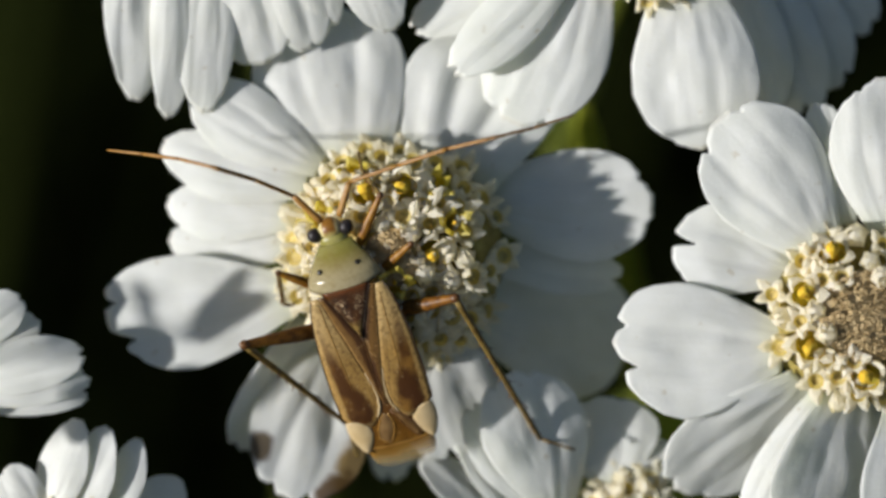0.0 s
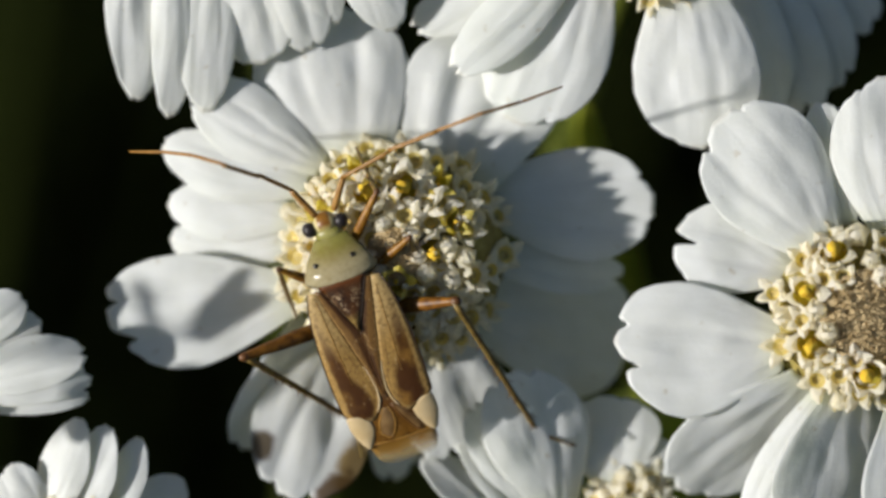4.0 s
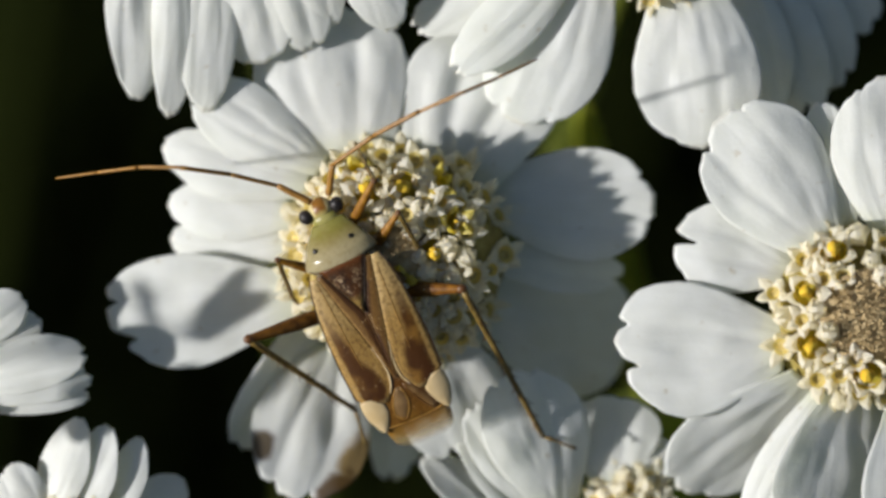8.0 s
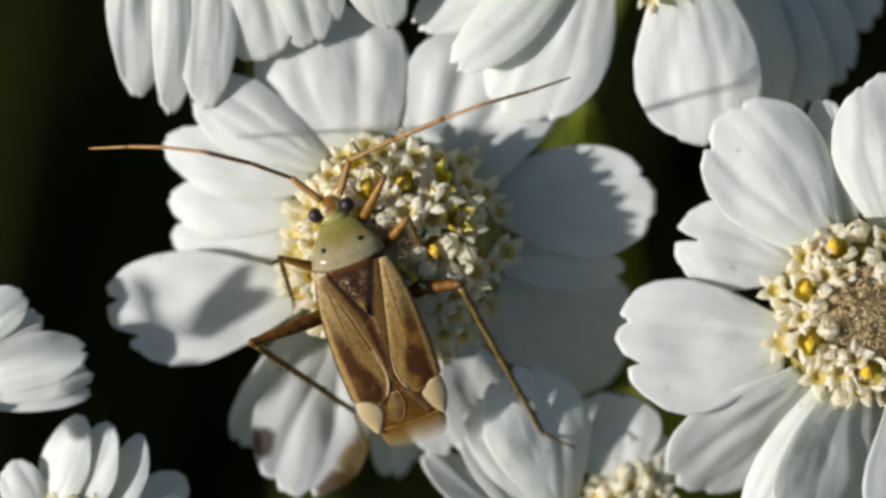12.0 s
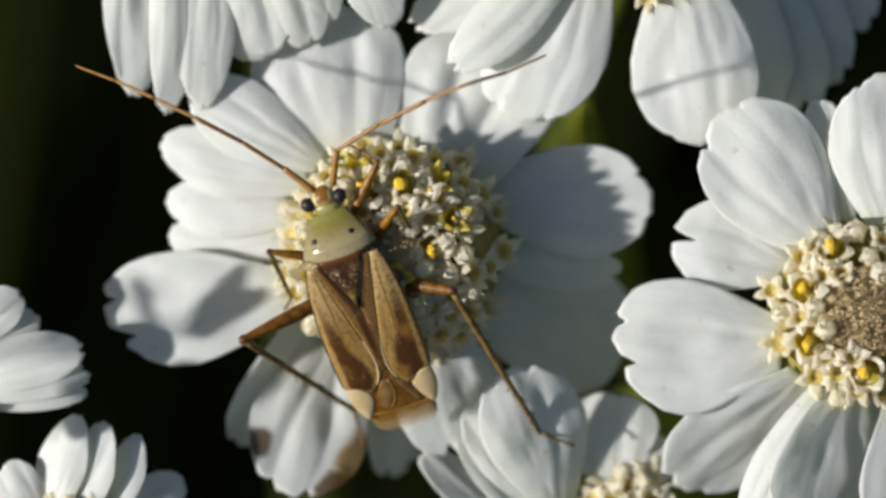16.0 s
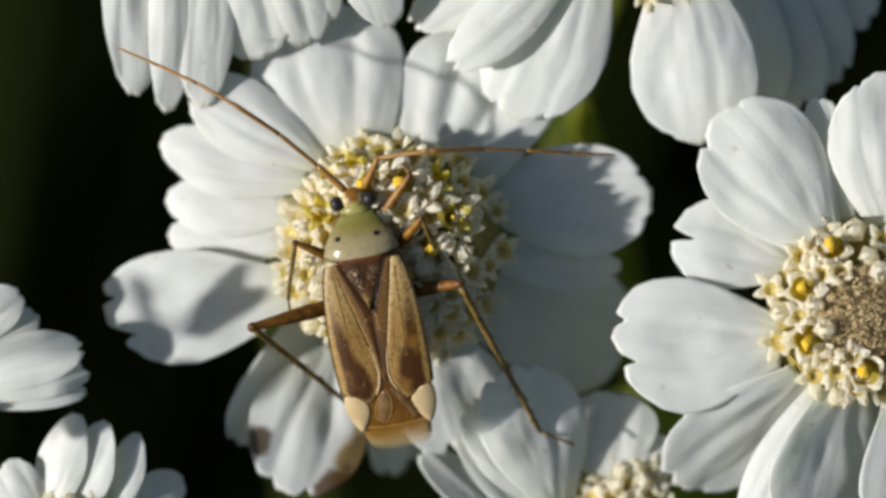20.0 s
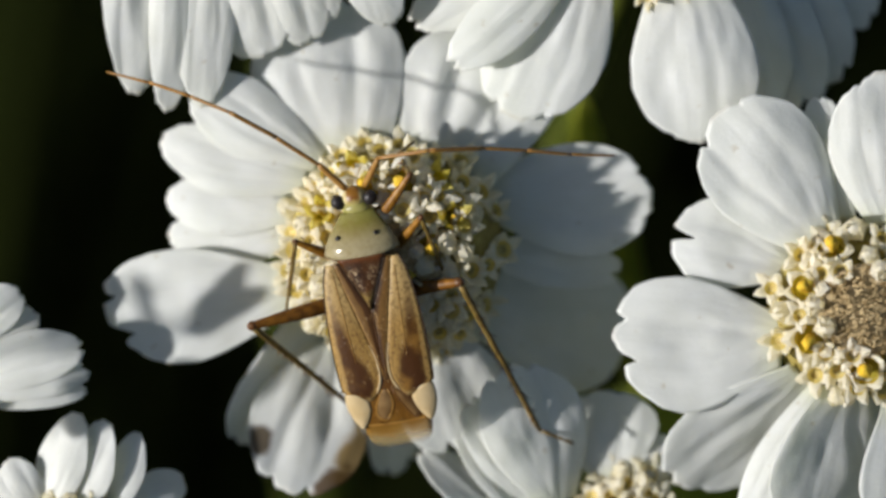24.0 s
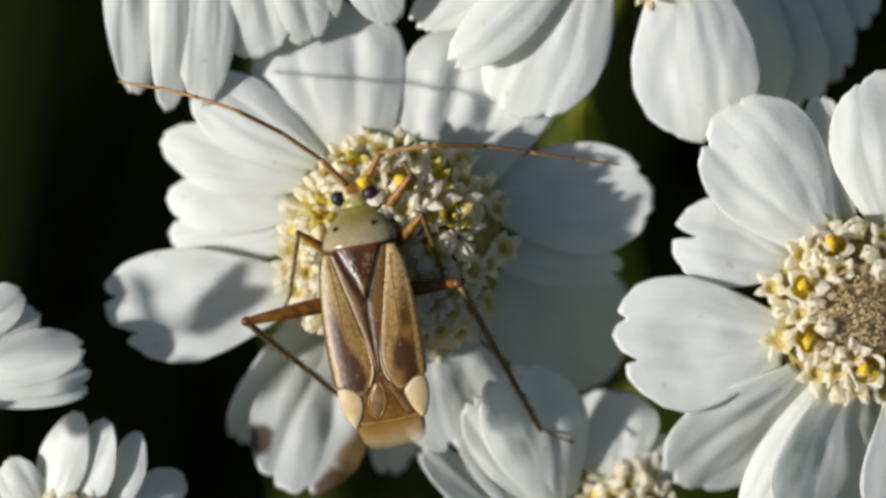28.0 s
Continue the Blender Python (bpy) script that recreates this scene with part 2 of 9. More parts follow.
def head_paint(m, node, link, bsdf):
    """Amber down the middle, pale yellow towards the eyes, green-yellow at the neck."""
    tc = node("TexCoord")
    sep = node("SeparateXYZ")
    link(tc.outputs["Object"], sep.inputs[0])
    grain = noisy(node, link, tc.outputs["Object"], 3000.0, 3.0)
    amber = ramp(node, link, grain, [(0.3, (0.13, 0.045, 0.005)), (0.7, (0.26, 0.12, 0.015))])
    side = calc(node, link, "MULTIPLY", calc(node, link, "ABSOLUTE", sep.outputs["X"]), 1000.0)
    col = mixed(node, link, ramp(node, link, side, grey([(0.17, 0.0), (0.25, 1.0)])), amber, (0.50, 0.42, 0.20))
    back = calc(node, link, "MULTIPLY_ADD", sep.outputs["Y"], 1000.0, 0.5)
    col = mixed(node, link, ramp(node, link, back, grey([(0.16, 1.0), (0.34, 0.0)])), col, (0.38, 0.34, 0.12))
    link(col, bsdf.inputs["Base Color"])
    bsdf.inputs["Roughness"].default_value = 0.38
    bsdf.inputs["Specular IOR Level"].default_value = 0.35
    bumped(node, link, bsdf, grain, 0.5, 0.00004)


HEAD = material("amber head", head_paint)
BELLY = material("brown belly", plain((0.16, 0.09, 0.03), (0.30, 0.20, 0.07), 1500, 0.5))
FEMUR = material("speckled rust thigh", plain((0.075, 0.026, 0.003), (0.25, 0.105, 0.011), 4200, 0.42, 0.3, spec=0.3))
AMBER_LEG = material("amber thigh", plain((0.14, 0.052, 0.004), (0.32, 0.15, 0.013), 3800, 0.4, 0.3, spec=0.3))
TIBIA = material("olive brown shin", plain((0.080, 0.048, 0.010), (0.23, 0.15, 0.036), 5200, 0.42))
ANTENNA = material("tan antenna", plain((0.25, 0.112, 0.018), (0.38, 0.20, 0.044), 3000, 0.42))


def pronotum_paint(m, node, link, bsdf):
    tc = node("TexCoord")
    sep = node("SeparateXYZ")
    link(tc.outputs["UV"], sep.inputs[0])
    col = ramp(node, link, sep.outputs["Y"], [(0.0, (0.29, 0.25, 0.15)), (0.45, (0.27, 0.225, 0.120)), (0.62, (0.22, 0.18, 0.070)), (0.80, (0.18, 0.155, 0.035)), (0.95, (0.20, 0.185, 0.045))])
    wob = noisy(node, link, tc.outputs["Object"], 1500.0, 3.0)
    col = mixed(node, link, ramp(node, link, wob, [(0.4, K0), (0.75, (0.5, 0.5, 0.5))]), col, (0.28, 0.245, 0.13))
    pits = noisy(node, link, tc.outputs["Object"], 7500.0, 4.0)
    col = mixed(node, link, ramp(node, link, pits, grey([(0.34, 0.22), (0.50, 0.0)])), col, (0.12, 0.085, 0.025))
    blot = noisy(node, link, tc.outputs["Object"], 2600.0, 3.0)
    col = mixed(node, link, ramp(node, link, blot, grey([(0.55, 0.0), (0.72, 0.5)])), col, (0.17, 0.115, 0.035))
    col = mixed(node, link, ramp(node, link, sep.outputs["Y"], grey([(0.03, 0.8), (0.10, 0.0)])), col, (0.13, 0.070, 0.022))
    link(col, bsdf.inputs["Base Color"])
    bsdf.inputs["Roughness"].default_value = 0.15
    bsdf.inputs["Specular IOR Level"].default_value = 0.22
    bumped(node, link, bsdf, pits, 0.35, 0.00002)


PRONOTUM = material("pale green pronotum", pronotum_paint)


# ---- shaping ----
def shape(name, verts, faces, mats, uv=None, slots=None, smooth=True):
    """A mesh from millimetres."""
    me = bpy.data.meshes.new(name)
    me.from_pydata([(x * MM, y * MM, z * MM) for x, y, z in verts], [], faces)
    for m in mats if isinstance(mats, (list, tuple)) else [mats]:
        me.materials.append(m)
    if uv:
        layer = me.uv_layers.new(name="uv")
        for loop in me.loops:
            layer.data[loop.index].uv = uv[loop.vertex_index]
    if slots:
        me.polygons.foreach_set("material_index", slots)
    me.polygons.foreach_set("use_smooth", [smooth] * len(me.polygons))
    me.update()
    return me


def part(name, mesh, parent, label="", m=None):
    ob = new(name, mesh)
    ob.parent = parent
    if m is not None:
        ob.matrix_basis = m
    return tagged(ob, label)


def lift(m):
    """A pose in millimetres as one in metres."""
    m = m.copy()
    m.translation *= MM
    return m


def shell(name, top, rows, cols, thick, mats, uv=None):
    """A thin closed skin over a grid of points."""
    top = [Vector(p) for p in top]

    def at(i, j):
        return top[min(max(i, 0), rows - 1) * cols + min(max(j, 0), cols - 1)]
    low = []
    for i in range(rows):
        for j in range(cols):
            n = (at(i, j + 1) - at(i, j - 1)).cross(at(i + 1, j) - at(i - 1, j))
            low.append(at(i, j) - n.normalized() * thick if n.length > 1e-9 else at(i, j) - Vector((0, 0, thick)))
    k = rows * cols
    faces = []
    for i in range(rows - 1):
        for j in range(cols - 1):
            a = i * cols + j
            faces.append((a, a + 1, a + cols + 1, a + cols))
            faces.append((k + a, k + a + cols, k + a + cols + 1, k + a + 1))
    rim = [j for j in range(cols)] + [i * cols + cols - 1 for i in range(1, rows)] + \
          [(rows - 1) * cols + j for j in range(cols - 2, -1, -1)] + [i * cols for i in range(rows - 2, 0, -1)]
    for a, b in zip(rim, rim[1:] + rim[:1]):
        faces.append((a, k + a, k + b, b))
    return shape(name, top + low, faces, mats, uv + uv if uv else None)


def tube(name, points, radii, mats, sides=10, spines=()):
    """A tapering round rod along points; spines: (share along, angle, length)."""
    pts = [Vector(p) for p in points]
    verts, faces = [], []
    ref = Vector((0.3, 0.2, 1)).normalized()
    for i, p in enumerate(pts):
        d = (pts[min(i + 1, len(pts) - 1)] - pts[max(i - 1, 0)]).normalized()
        a = d.cross(ref).normalized()
        b = a.cross(d)
        for k in range(sides):
            w = 2 * math.pi * k / sides
            verts.append(p + (a * math.cos(w) + b * math.sin(w)) * radii[i])
    for i in range(len(pts) - 1):
        for k in range(sides):
            a, b = i * sides + k, i * sides + (k + 1) % sides
            faces.append((a, b, b + sides, a + sides))
    faces.append(tuple(range(sides - 1, -1, -1)))
    faces.append(tuple((len(pts) - 1) * sides + k for k in range(sides)))
    for u, w, long in spines:
        f = u * (len(pts) - 1)
        i = min(int(f), len(pts) - 2)
        p = pts[i].lerp(pts[i + 1], f - i)
        d = (pts[i + 1] - pts[i]).normalized()
        a = d.cross(ref).normalized()
        out = a * math.cos(w) + a.cross(d) * math.sin(w)
        tip = p + out * long + d * long * 0.8
        r = 0.042
        o = len(verts)
        verts += [p + d * r, p - d * r + d.cross(out) * r, p - d * r - d.cross(out) * r, tip]
        faces += [(o, o + 1, o + 3), (o + 1, o + 2, o + 3), (o + 2, o, o + 3)]
    n = 3 * len(spines)
    return shape(name, verts, faces, mats, None, [0] * (len(faces) - n) + [1] * n if spines else None)


def ball(name, radii, mats, rings=12, sides=18, squeeze=None):
    verts, faces = [], []
    for i in range(rings + 1):
        a = math.pi * i / rings
        for k in range(sides):
            w = 2 * math.pi * k / sides
            p = Vector((math.sin(a) * math.cos(w) * radii[0], -math.cos(a) * radii[1], math.sin(a) * math.sin(w) * radii[2]))
            verts.append(squeeze(p) if squeeze else p)
    for i in range(rings):
        for k in range(sides):
            a, b = i * sides + k, i * sides + (k + 1) % sides
            faces.append((a, b, b + sides, a + sides))
    return shape(name, verts, faces, mats)


def glide(rows, y):
    """Smooth values between the rows of a small table."""
    for a, b in zip(rows, rows[1:]):
        if min(a[0], b[0]) - 1e-9 <= y <= max(a[0], b[0]) + 1e-9:
            f = (y - a[0]) / (b[0] - a[0])
            return [p + (q - p) * f for p, q in zip(a[1:], b[1:])]
    return list(rows[-1][1:])


# ---- flowers ----
def petal(flower, base, tip, wide, bow=0.3, cup=0.0, twist=0.0, lobes=3, notch=0.07, neck=0.38, blunt=0.42, curl=0.0, seed=0, mat=None, groove=0.020, skew=None, marks=None):
    """A ray floret: a ribbed, lobed strap from base to tip, arched by bow, dished by cup, turned by twist about its length."""
    rnd = random.Random(seed * 7 + 3)
    base, tip = Vector(base), Vector(tip)
    origin = Vector(flower["centre"])
    along = tip - base
    length = along.length
    y = along / length
    side = y.cross(Vector((0, 0, 1))).normalized()
    side = Matrix.Rotation(radians(twist), 3, y) @ side
    up = side.cross(y).normalized()
    rows, cols = 30, 41
    if marks is None:
        marks = [-0.36 + rnd.uniform(-0.08, 0.08), 0.36 + rnd.uniform(-0.08, 0.08)] if lobes == 3 else [rnd.uniform(-0.2, 0.2)] if lobes == 2 else []
    deep = [rnd.uniform(0.6, 1.3) for _ in marks]
    folds = [(m, rnd.uniform(0.5, 1.3), rnd.uniform(0.17, 0.27)) for m in (marks if len(marks) > 1 else [-0.34 + rnd.uniform(-0.1, 0.1), 0.34 + rnd.uniform(-0.1, 0.1)])]
    skew = rnd.uniform(-0.06, 0.06) if skew is None else skew
    ph = rnd.uniform(0, 6.28)
    bend = rnd.uniform(-0.035, 0.035) * length
    pts, uv = [], []
    for i in range(rows):
        u0 = i / (rows - 1)
        for j in range(cols):
            v = -1 + 2 * j / (cols - 1)
            end = 1 - blunt * (1 - math.sqrt(max(0.0, 1 - abs(v) ** 2.3))) + skew * v
            for m, dp in zip(marks, deep):
                end -= notch * dp * (0.7 * max(0.0, 1 - abs(v - m) / 0.24) ** 1.6 + 0.5 * math.exp(-((v - m) / 0.06) ** 2))
            end += 0.006 * math.sin(17 * v + ph) + 0.004 * math.sin(31 * v + 2 * ph)
            u = u0 * end
            w = neck + (1 - neck) * math.sin(min(1.0, u / 0.62) * math.pi / 2) ** 1.2
            w *= 1 - 0.10 * max(0.0, (u - 0.62) / 0.38) ** 2
            w *= (1 + 0.02 * math.sin(6 * u + ph + v)) * wide / 2
            z = bow * 4 * u * (1 - u) - curl * max(0.0, u - 0.6) ** 2 * 6
            z += cup * v * v * (0.4 + 0.6 * math.sin(u * math.pi))
            run = math.sin(min(1, u * 1.1) * math.pi * 0.86)
            for m, dp, wd in folds:
                d = v - m * (0.55 + 0.45 * min(1.0, u / 0.6))
                z -= groove * wide * dp * run * (0.85 * math.exp(-(d / wd) ** 2) + 0.28 * math.exp(-(d / 0.07) ** 2))
            z += 0.0016 * wide * math.sin(15 * v + ph + 2 * u) * run
            z += 0.040 * wide * noise.noise(Vector((2.6 * u + seed, 1.5 * v, seed * 3.1))) * min(1.0, u * 2) + 0.006 * wide * noise.noise(Vector((7 * u, 5 * v + seed, seed)))
            p = base + along * u + side * (v * w + bend * 4 * u * (1 - u)) + up * z - origin
            pts.append(p)
            uv.append((u, v * 0.5 + 0.5))
    part("petal", shell("petal", pts, rows, cols, 0.05, mat or PETAL, uv), flower)


def floret_mesh(kind, seed):
    """One small tube flower: a fleshy bell that ends in five pointed lobes, spread, upright or closed, with a throat and perhaps a pollen column."""
    rnd = random.Random(seed)
    # bell radius, sinus radius and height, lobe tip radius and height, bulge of the lobe, throat radius and height
    r0, r1, z1, r2, z2, swell, r3, z3 = {
        "star": (0.22, 0.26, -0.04, 0.54, 0.07, 0.06, 0.11, -0.14),
        "half": (0.23, 0.29, -0.06, 0.46, 0.20, 0.06, 0.12, -0.12),
        "bud": (0.24, 0.33, -0.08, 0.13, 0.29, 0.07, 0.03, 0.20),
        "pollen": (0.30, 0.38, -0.02, 0.60, 0.10, 0.04, 0.30, -0.22),
        "cup": (0.24, 0.29, 0.00, 0.50, 0.24, 0.03, 0.18, -0.18)}[kind]
    lobes = [(rnd.uniform(0.8, 1.2), rnd.uniform(-0.13, 0.14), rnd.uniform(-0.16, 0.16)) for _ in range(5)]
    n = 20
    rings = [[] for _ in range(8)]
    verts, faces, slots = [], [], []
    for k in range(n):
        f = k / n * 5
        i = int(f)
        g = f - i
        l = (1 - abs(2 * g - 1)) ** 0.9
        ll, lz, la = lobes[i]
        w = 2 * math.pi * (k / n) + la * l
        tip_r, tip_z = r1 + (r2 * ll - r1) * l, z1 + (z2 + lz - z1) * l
        cw, sw = math.cos(w), math.sin(w)
        fat = 0.035 + 0.05 * l * (1 - l) * 4
        points = [(0.10, -0.9), (r0 * 0.8, -0.45), (r0 + 0.03, -0.10),
                  (r1 + (tip_r - r1) * 0.55 + 0.02, z1 + (tip_z - z1) * 0.45 - 0.06 - fat * 0.5),
                  (tip_r, tip_z),
                  (r1 * 0.9 + (tip_r - r1) * 0.55 - 0.03, z1 + (tip_z - z1) * 0.6 + swell * l + 0.015),
                  (r3 + (r1 - r3) * 0.55, z1 * 0.5 + swell * 0.3 * l if kind != "bud" else z3 * 0.7),
                  (r3, z3)]
        for ring, (r, z) in zip(rings, points):
            ring.append(len(verts))
            verts.append((r * cw, r * sw, z))
    for q in range(7):
        for k in range(n):
            a, b = rings[q][k], rings[q][(k + 1) % n]
            faces.append((a, b, rings[q + 1][(k + 1) % n], rings[q + 1][k]))
            slots.append(2 if q == 6 and kind != "bud" else 0)
    verts.append((0, 0, z3 + (0.02 if kind == "bud" else -0.03)))
    for k in range(n):
        faces.append((rings[7][k], rings[7][(k + 1) % n], len(verts) - 1))
        slots.append(0 if kind == "bud" else 1)
    if kind in ("pollen", "cup"):
        rows = []
        for r, z in ((0.10, -0.3), (0.12, 0.02), (0.17, 0.16), (0.15, 0.27), (0.07, 0.33)) if kind == "pollen" else ((0.05, -0.2), (0.06, 0.1), (0.04, 0.16)):
            rows.append(len(verts))
            for k in range(10):
                w = 2 * math.pi * k / 10
                rr = r * rnd.uniform(0.72, 1.18)
                verts.append((rr * math.cos(w) + 0.02, rr * math.sin(w), z + rnd.uniform(-0.03, 0.04)))
        for a, b in zip(rows, rows[1:]):
            for k in range(10):
                q = (k + 1) % 10
                faces.append((a + k, a + q, b + q, b + k))
                slots.append(3)
        faces.append(tuple(rows[-1] + k for k in range(10)))
        slots.append(3)
    outer = YELLOW_COROLLA if kind == "cup" else COROLLA
    me = shape("floret", verts, faces, [outer, OLIVE_THROAT if kind in ("pollen", "cup") else CORE, OLIVE_THROAT if kind in ("pollen", "cup") else THROAT, POLLEN], None, slots, False)
    me.polygons.foreach_set("use_smooth", [k == 3 for k in slots])
    return me


MAIN = Vector((-1.74, -0.54, -4.00))
FLORETS = {k: [floret_mesh(k, 11 * i + 5) for i in range(5)] for k in ("star", "half", "bud", "pollen", "cup")}


def flower(centre, lean=(0, 0), radius=3.7, dome=1.7, count=150, hollow=0.2, seed=1, label="", yellow=(), fsize=1.0, stalk=None, away=None, power=2.2, shut=0.2, upright=0.3, rise=0.0, dents=(), ragged=0.0):
    """A flower head: an Empty at its middle, with receptacle, florets, green cup and stem. lean: degrees about x and y of the bed."""
    rnd = random.Random(seed)
    f = new("flower", None)
    f.matrix_world = lift(BED @ Matrix.Translation(Vector(centre)))
    f["centre"] = tuple(centre)
    tagged(f, label, "flower", "white flower heads")
    turn = pose(0, 0, 0, lean[0], lean[1], 0)

    def sunk(x, y):
        return sum(d * math.exp(-((x - a) ** 2 + (y - b) ** 2) / r ** 2) for a, b, r, d in dents)

    # the receptacle under the florets
    verts, faces = [], []
    R, N = 12, 28
    for i in range(R + 1):
        q = i / R
        for k in range(N):
            w = 2 * math.pi * k / N
            verts.append(turn @ Vector((radius * 0.97 * q * math.cos(w), radius * 0.97 * q * math.sin(w), (dome - 0.4) * (1 - q ** power) + rise * (1 - q ** 12) - sunk(radius * q * math.cos(w), radius * q * math.sin(w)) - 0.35 - 0.5 * max(0, q - 0.85) * 6)))
    for i in range(R):
        for k in range(N):
            a, b = i * N + k, i * N + (k + 1) % N
            faces.append((a, a + N, b + N, b))
    disc = part("disc", shape("disc", verts, faces, RECEPTACLE), f, "domed disc packed with cream florets")
    # the cup of green bracts
    verts, faces = [], []
    for i in range(7):
        q = i / 6
        for k in range(N):
            w = 2 * math.pi * k / N
            r = radius * (0.70 - 0.52 * q ** 1.8) * (1 + 0.03 * ((k + i) % 2))
            verts.append(turn @ Vector((r * math.cos(w), r * math.sin(w), -0.75 - 3.2 * q)))
    for i in range(6):
        for k in range(N):
            a, b = i * N + k, i * N + (k + 1) % N
            faces.append((a, a + N, b + N, b))
    part("bract_cup", shape("bract_cup", verts, faces, GREEN, None, None, False), f, "green cup of bracts")
    # the stem: the main one down to the soil, the others to a fork on it
    down = BED.to_3x3().transposed() @ Vector((0, 0, -1))
    start = turn @ Vector((0, 0, -3.6))
    axis = turn.to_3x3() @ Vector((0, 0, -1))
    here = Vector(centre)
    fork = (MAIN if stalk is not None or centre[1] < 5 else Vector(centre)) + Vector((0, 0, -34 - (stalk or 0)))
    ends = [(start, axis * (34 if stalk is None else 90)), (fork - here, (Vector((0, 0, -20)) if stalk is not None else Vector((0, 0, -34))))]
    if away:
        ends = [(start, axis * 20), (Vector(away) - here, (Vector(away) - here) * 0.6)]
    if stalk is None:
        low = ends[-1][0]
        ends.append((low + down * (430 - 1.0 * abs(low.z)), down * 120))
    pts, rad = [], []
    for (a, da), (b, db) in zip(ends, ends[1:]):
        for i in range(15):
            q = i / 14
            h = (2 * q ** 3 - 3 * q * q + 1, q ** 3 - 2 * q * q + q, -2 * q ** 3 + 3 * q * q, q ** 3 - q * q)
            pts.append(a * h[0] + da * h[1] + b * h[2] + db * h[3])
            rad.append(0.42 + 0.008 * len(pts) if away else 0.7 + 0.012 * len(pts) + (0.35 if stalk is None else 0))
    part("stem", tube("stem", pts, rad, GREEN, 10), f, "thin green stem")
    # the granular middle
    verts, faces = [], []
    R2, N2 = 34, 84
    for i in range(R2 + 1):
        q = i / R2 * (hollow + 0.08)
        for k in range(N2):
            w = 2 * math.pi * k / N2
            x, y = radius * q * math.cos(w), radius * q * math.sin(w)
            z = rise - 0.3 * sunk(x, y) + dome * (1 - q ** power) - 0.12 + 0.05 * (1 - 1.5 * noise.voronoi(Vector((x * 11, y * 11, seed)))[0][0]) + 0.10 * noise.noise(Vector((x * 3, y * 3, seed))) + 0.03 * noise.noise(Vector((x * 17, y * 17, seed)))
            verts.append(turn @ Vector((x, y, z)))
    for i in range(R2):
        for k in range(N2):
            a, b = i * N2 + k, i * N2 + (k + 1) % N2
            faces.append((a, a + N2, b + N2, b))
    slots = [0] * len(faces)
    for _ in range(int(420 * hollow * hollow * radius * radius)):
        q, w = (hollow + 0.06) * math.sqrt(rnd.random()), rnd.uniform(0, 6.28)
        c = Vector((radius * q * math.cos(w), radius * q * math.sin(w), rise - 0.3 * sunk(radius * q * math.cos(w), radius * q * math.sin(w)) + dome * (1 - q ** power) - 0.06 + rnd.uniform(0, 0.09)))
        r, a = rnd.uniform(0.022, 0.05), rnd.uniform(0, 6.28)
        o = len(verts)
        for k in range(4):
            verts.append(turn @ (c + Vector((r * math.cos(a + 1.57 * k), r * math.sin(a + 1.57 * k), -0.04))))
        verts.append(turn @ (c + Vector((rnd.uniform(-r, r), rnd.uniform(-r, r), rnd.uniform(0.04, 0.12)))))
        slot = 1 if rnd.random() < 0.4 else 0
        for k in range(4):
            faces.append((o + k, o + (k + 1) % 4, o + 4))
            slots.append(slot)
    part("disc_middle", shape("disc_middle", verts, faces, [CHAFF, STRAW], None, slots, False), disc, "tan granular middle")
    # the florets
    golden = math.pi * (3 - math.sqrt(5))
    special = {}
    for a, b, kind in yellow:
        near = min((k for k in range(count) if k not in special), key=lambda k: math.hypot(radius * math.sqrt((k + 0.5) / count) * math.cos(k * golden + seed) - a, radius * math.sqrt((k + 0.5) / count) * math.sin(k * golden + seed) - b))
        special[near] = (a, b, kind)
    for k in range(count):
        q = math.sqrt((k + 0.5) / count)
        w = k * golden + seed
        x = radius * q * math.cos(w) + rnd.uniform(-0.09, 0.09)
        y = radius * q * math.sin(w) + rnd.uniform(-0.09, 0.09)
        p = rnd.random()
        kind = "bud" if q < hollow + 0.04 or p < shut else "half" if p < shut + upright else "star"
        if k in special:
            x, y, kind = special[k]
            q, w = math.hypot(x, y) / radius, math.atan2(y, x)
        elif q < hollow or (ragged and q > 0.74 and y < ragged * x and x > -1 and rnd.random() < 0.28):
            continue
        z = dome * (1 - q ** power) + rise * (1 - q ** 12) - sunk(x, y)
        tilt = power * dome / radius * q ** (power - 1) + 0.8 * rise * q ** 12
        s = rnd.uniform(0.88, 1.12) * fsize * (1.08 if kind == "pollen" else 1)
        m = turn @ Matrix.Translation((x, y, z)) @ Matrix.Rotation(w, 4, "Z") @ Matrix.Rotation(math.atan(tilt) * 0.7, 4, "Y") @ \
            Matrix.Rotation(rnd.uniform(0, 6.28), 4, "Z") @ Matrix.Rotation(rnd.uniform(-0.3, 0.3), 4, "X")
        part("floret", rnd.choice(FLORETS[kind]), disc, "", lift(m) @ Matrix.Diagonal((s, s, s * rnd.uniform(0.9, 1.2), 1)))
    return f


# ---- the setting ----
GROUND = -0.45
me = bpy.data.meshes.new("ground")
bm = bmesh.new()
bmesh.ops.create_grid(bm, x_segments=60, y_segments=60, size=1.0)
for v in bm.verts:
    r = v.co.length
    v.co.z = GROUND + 0.012 * noise.noise(v.co * 6) + 0.004 * noise.noise(v.co * 31)
    if r > 0.6:
        v.co.xy *= 1 + 3000 * max(0.0, r - 0.6) ** 4
bm.to_mesh(me)
bm.free()
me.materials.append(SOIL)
tagged(new("ground", me), "meadow soil under the flowers, coloured near black for its shade", "ground", kind="structure")


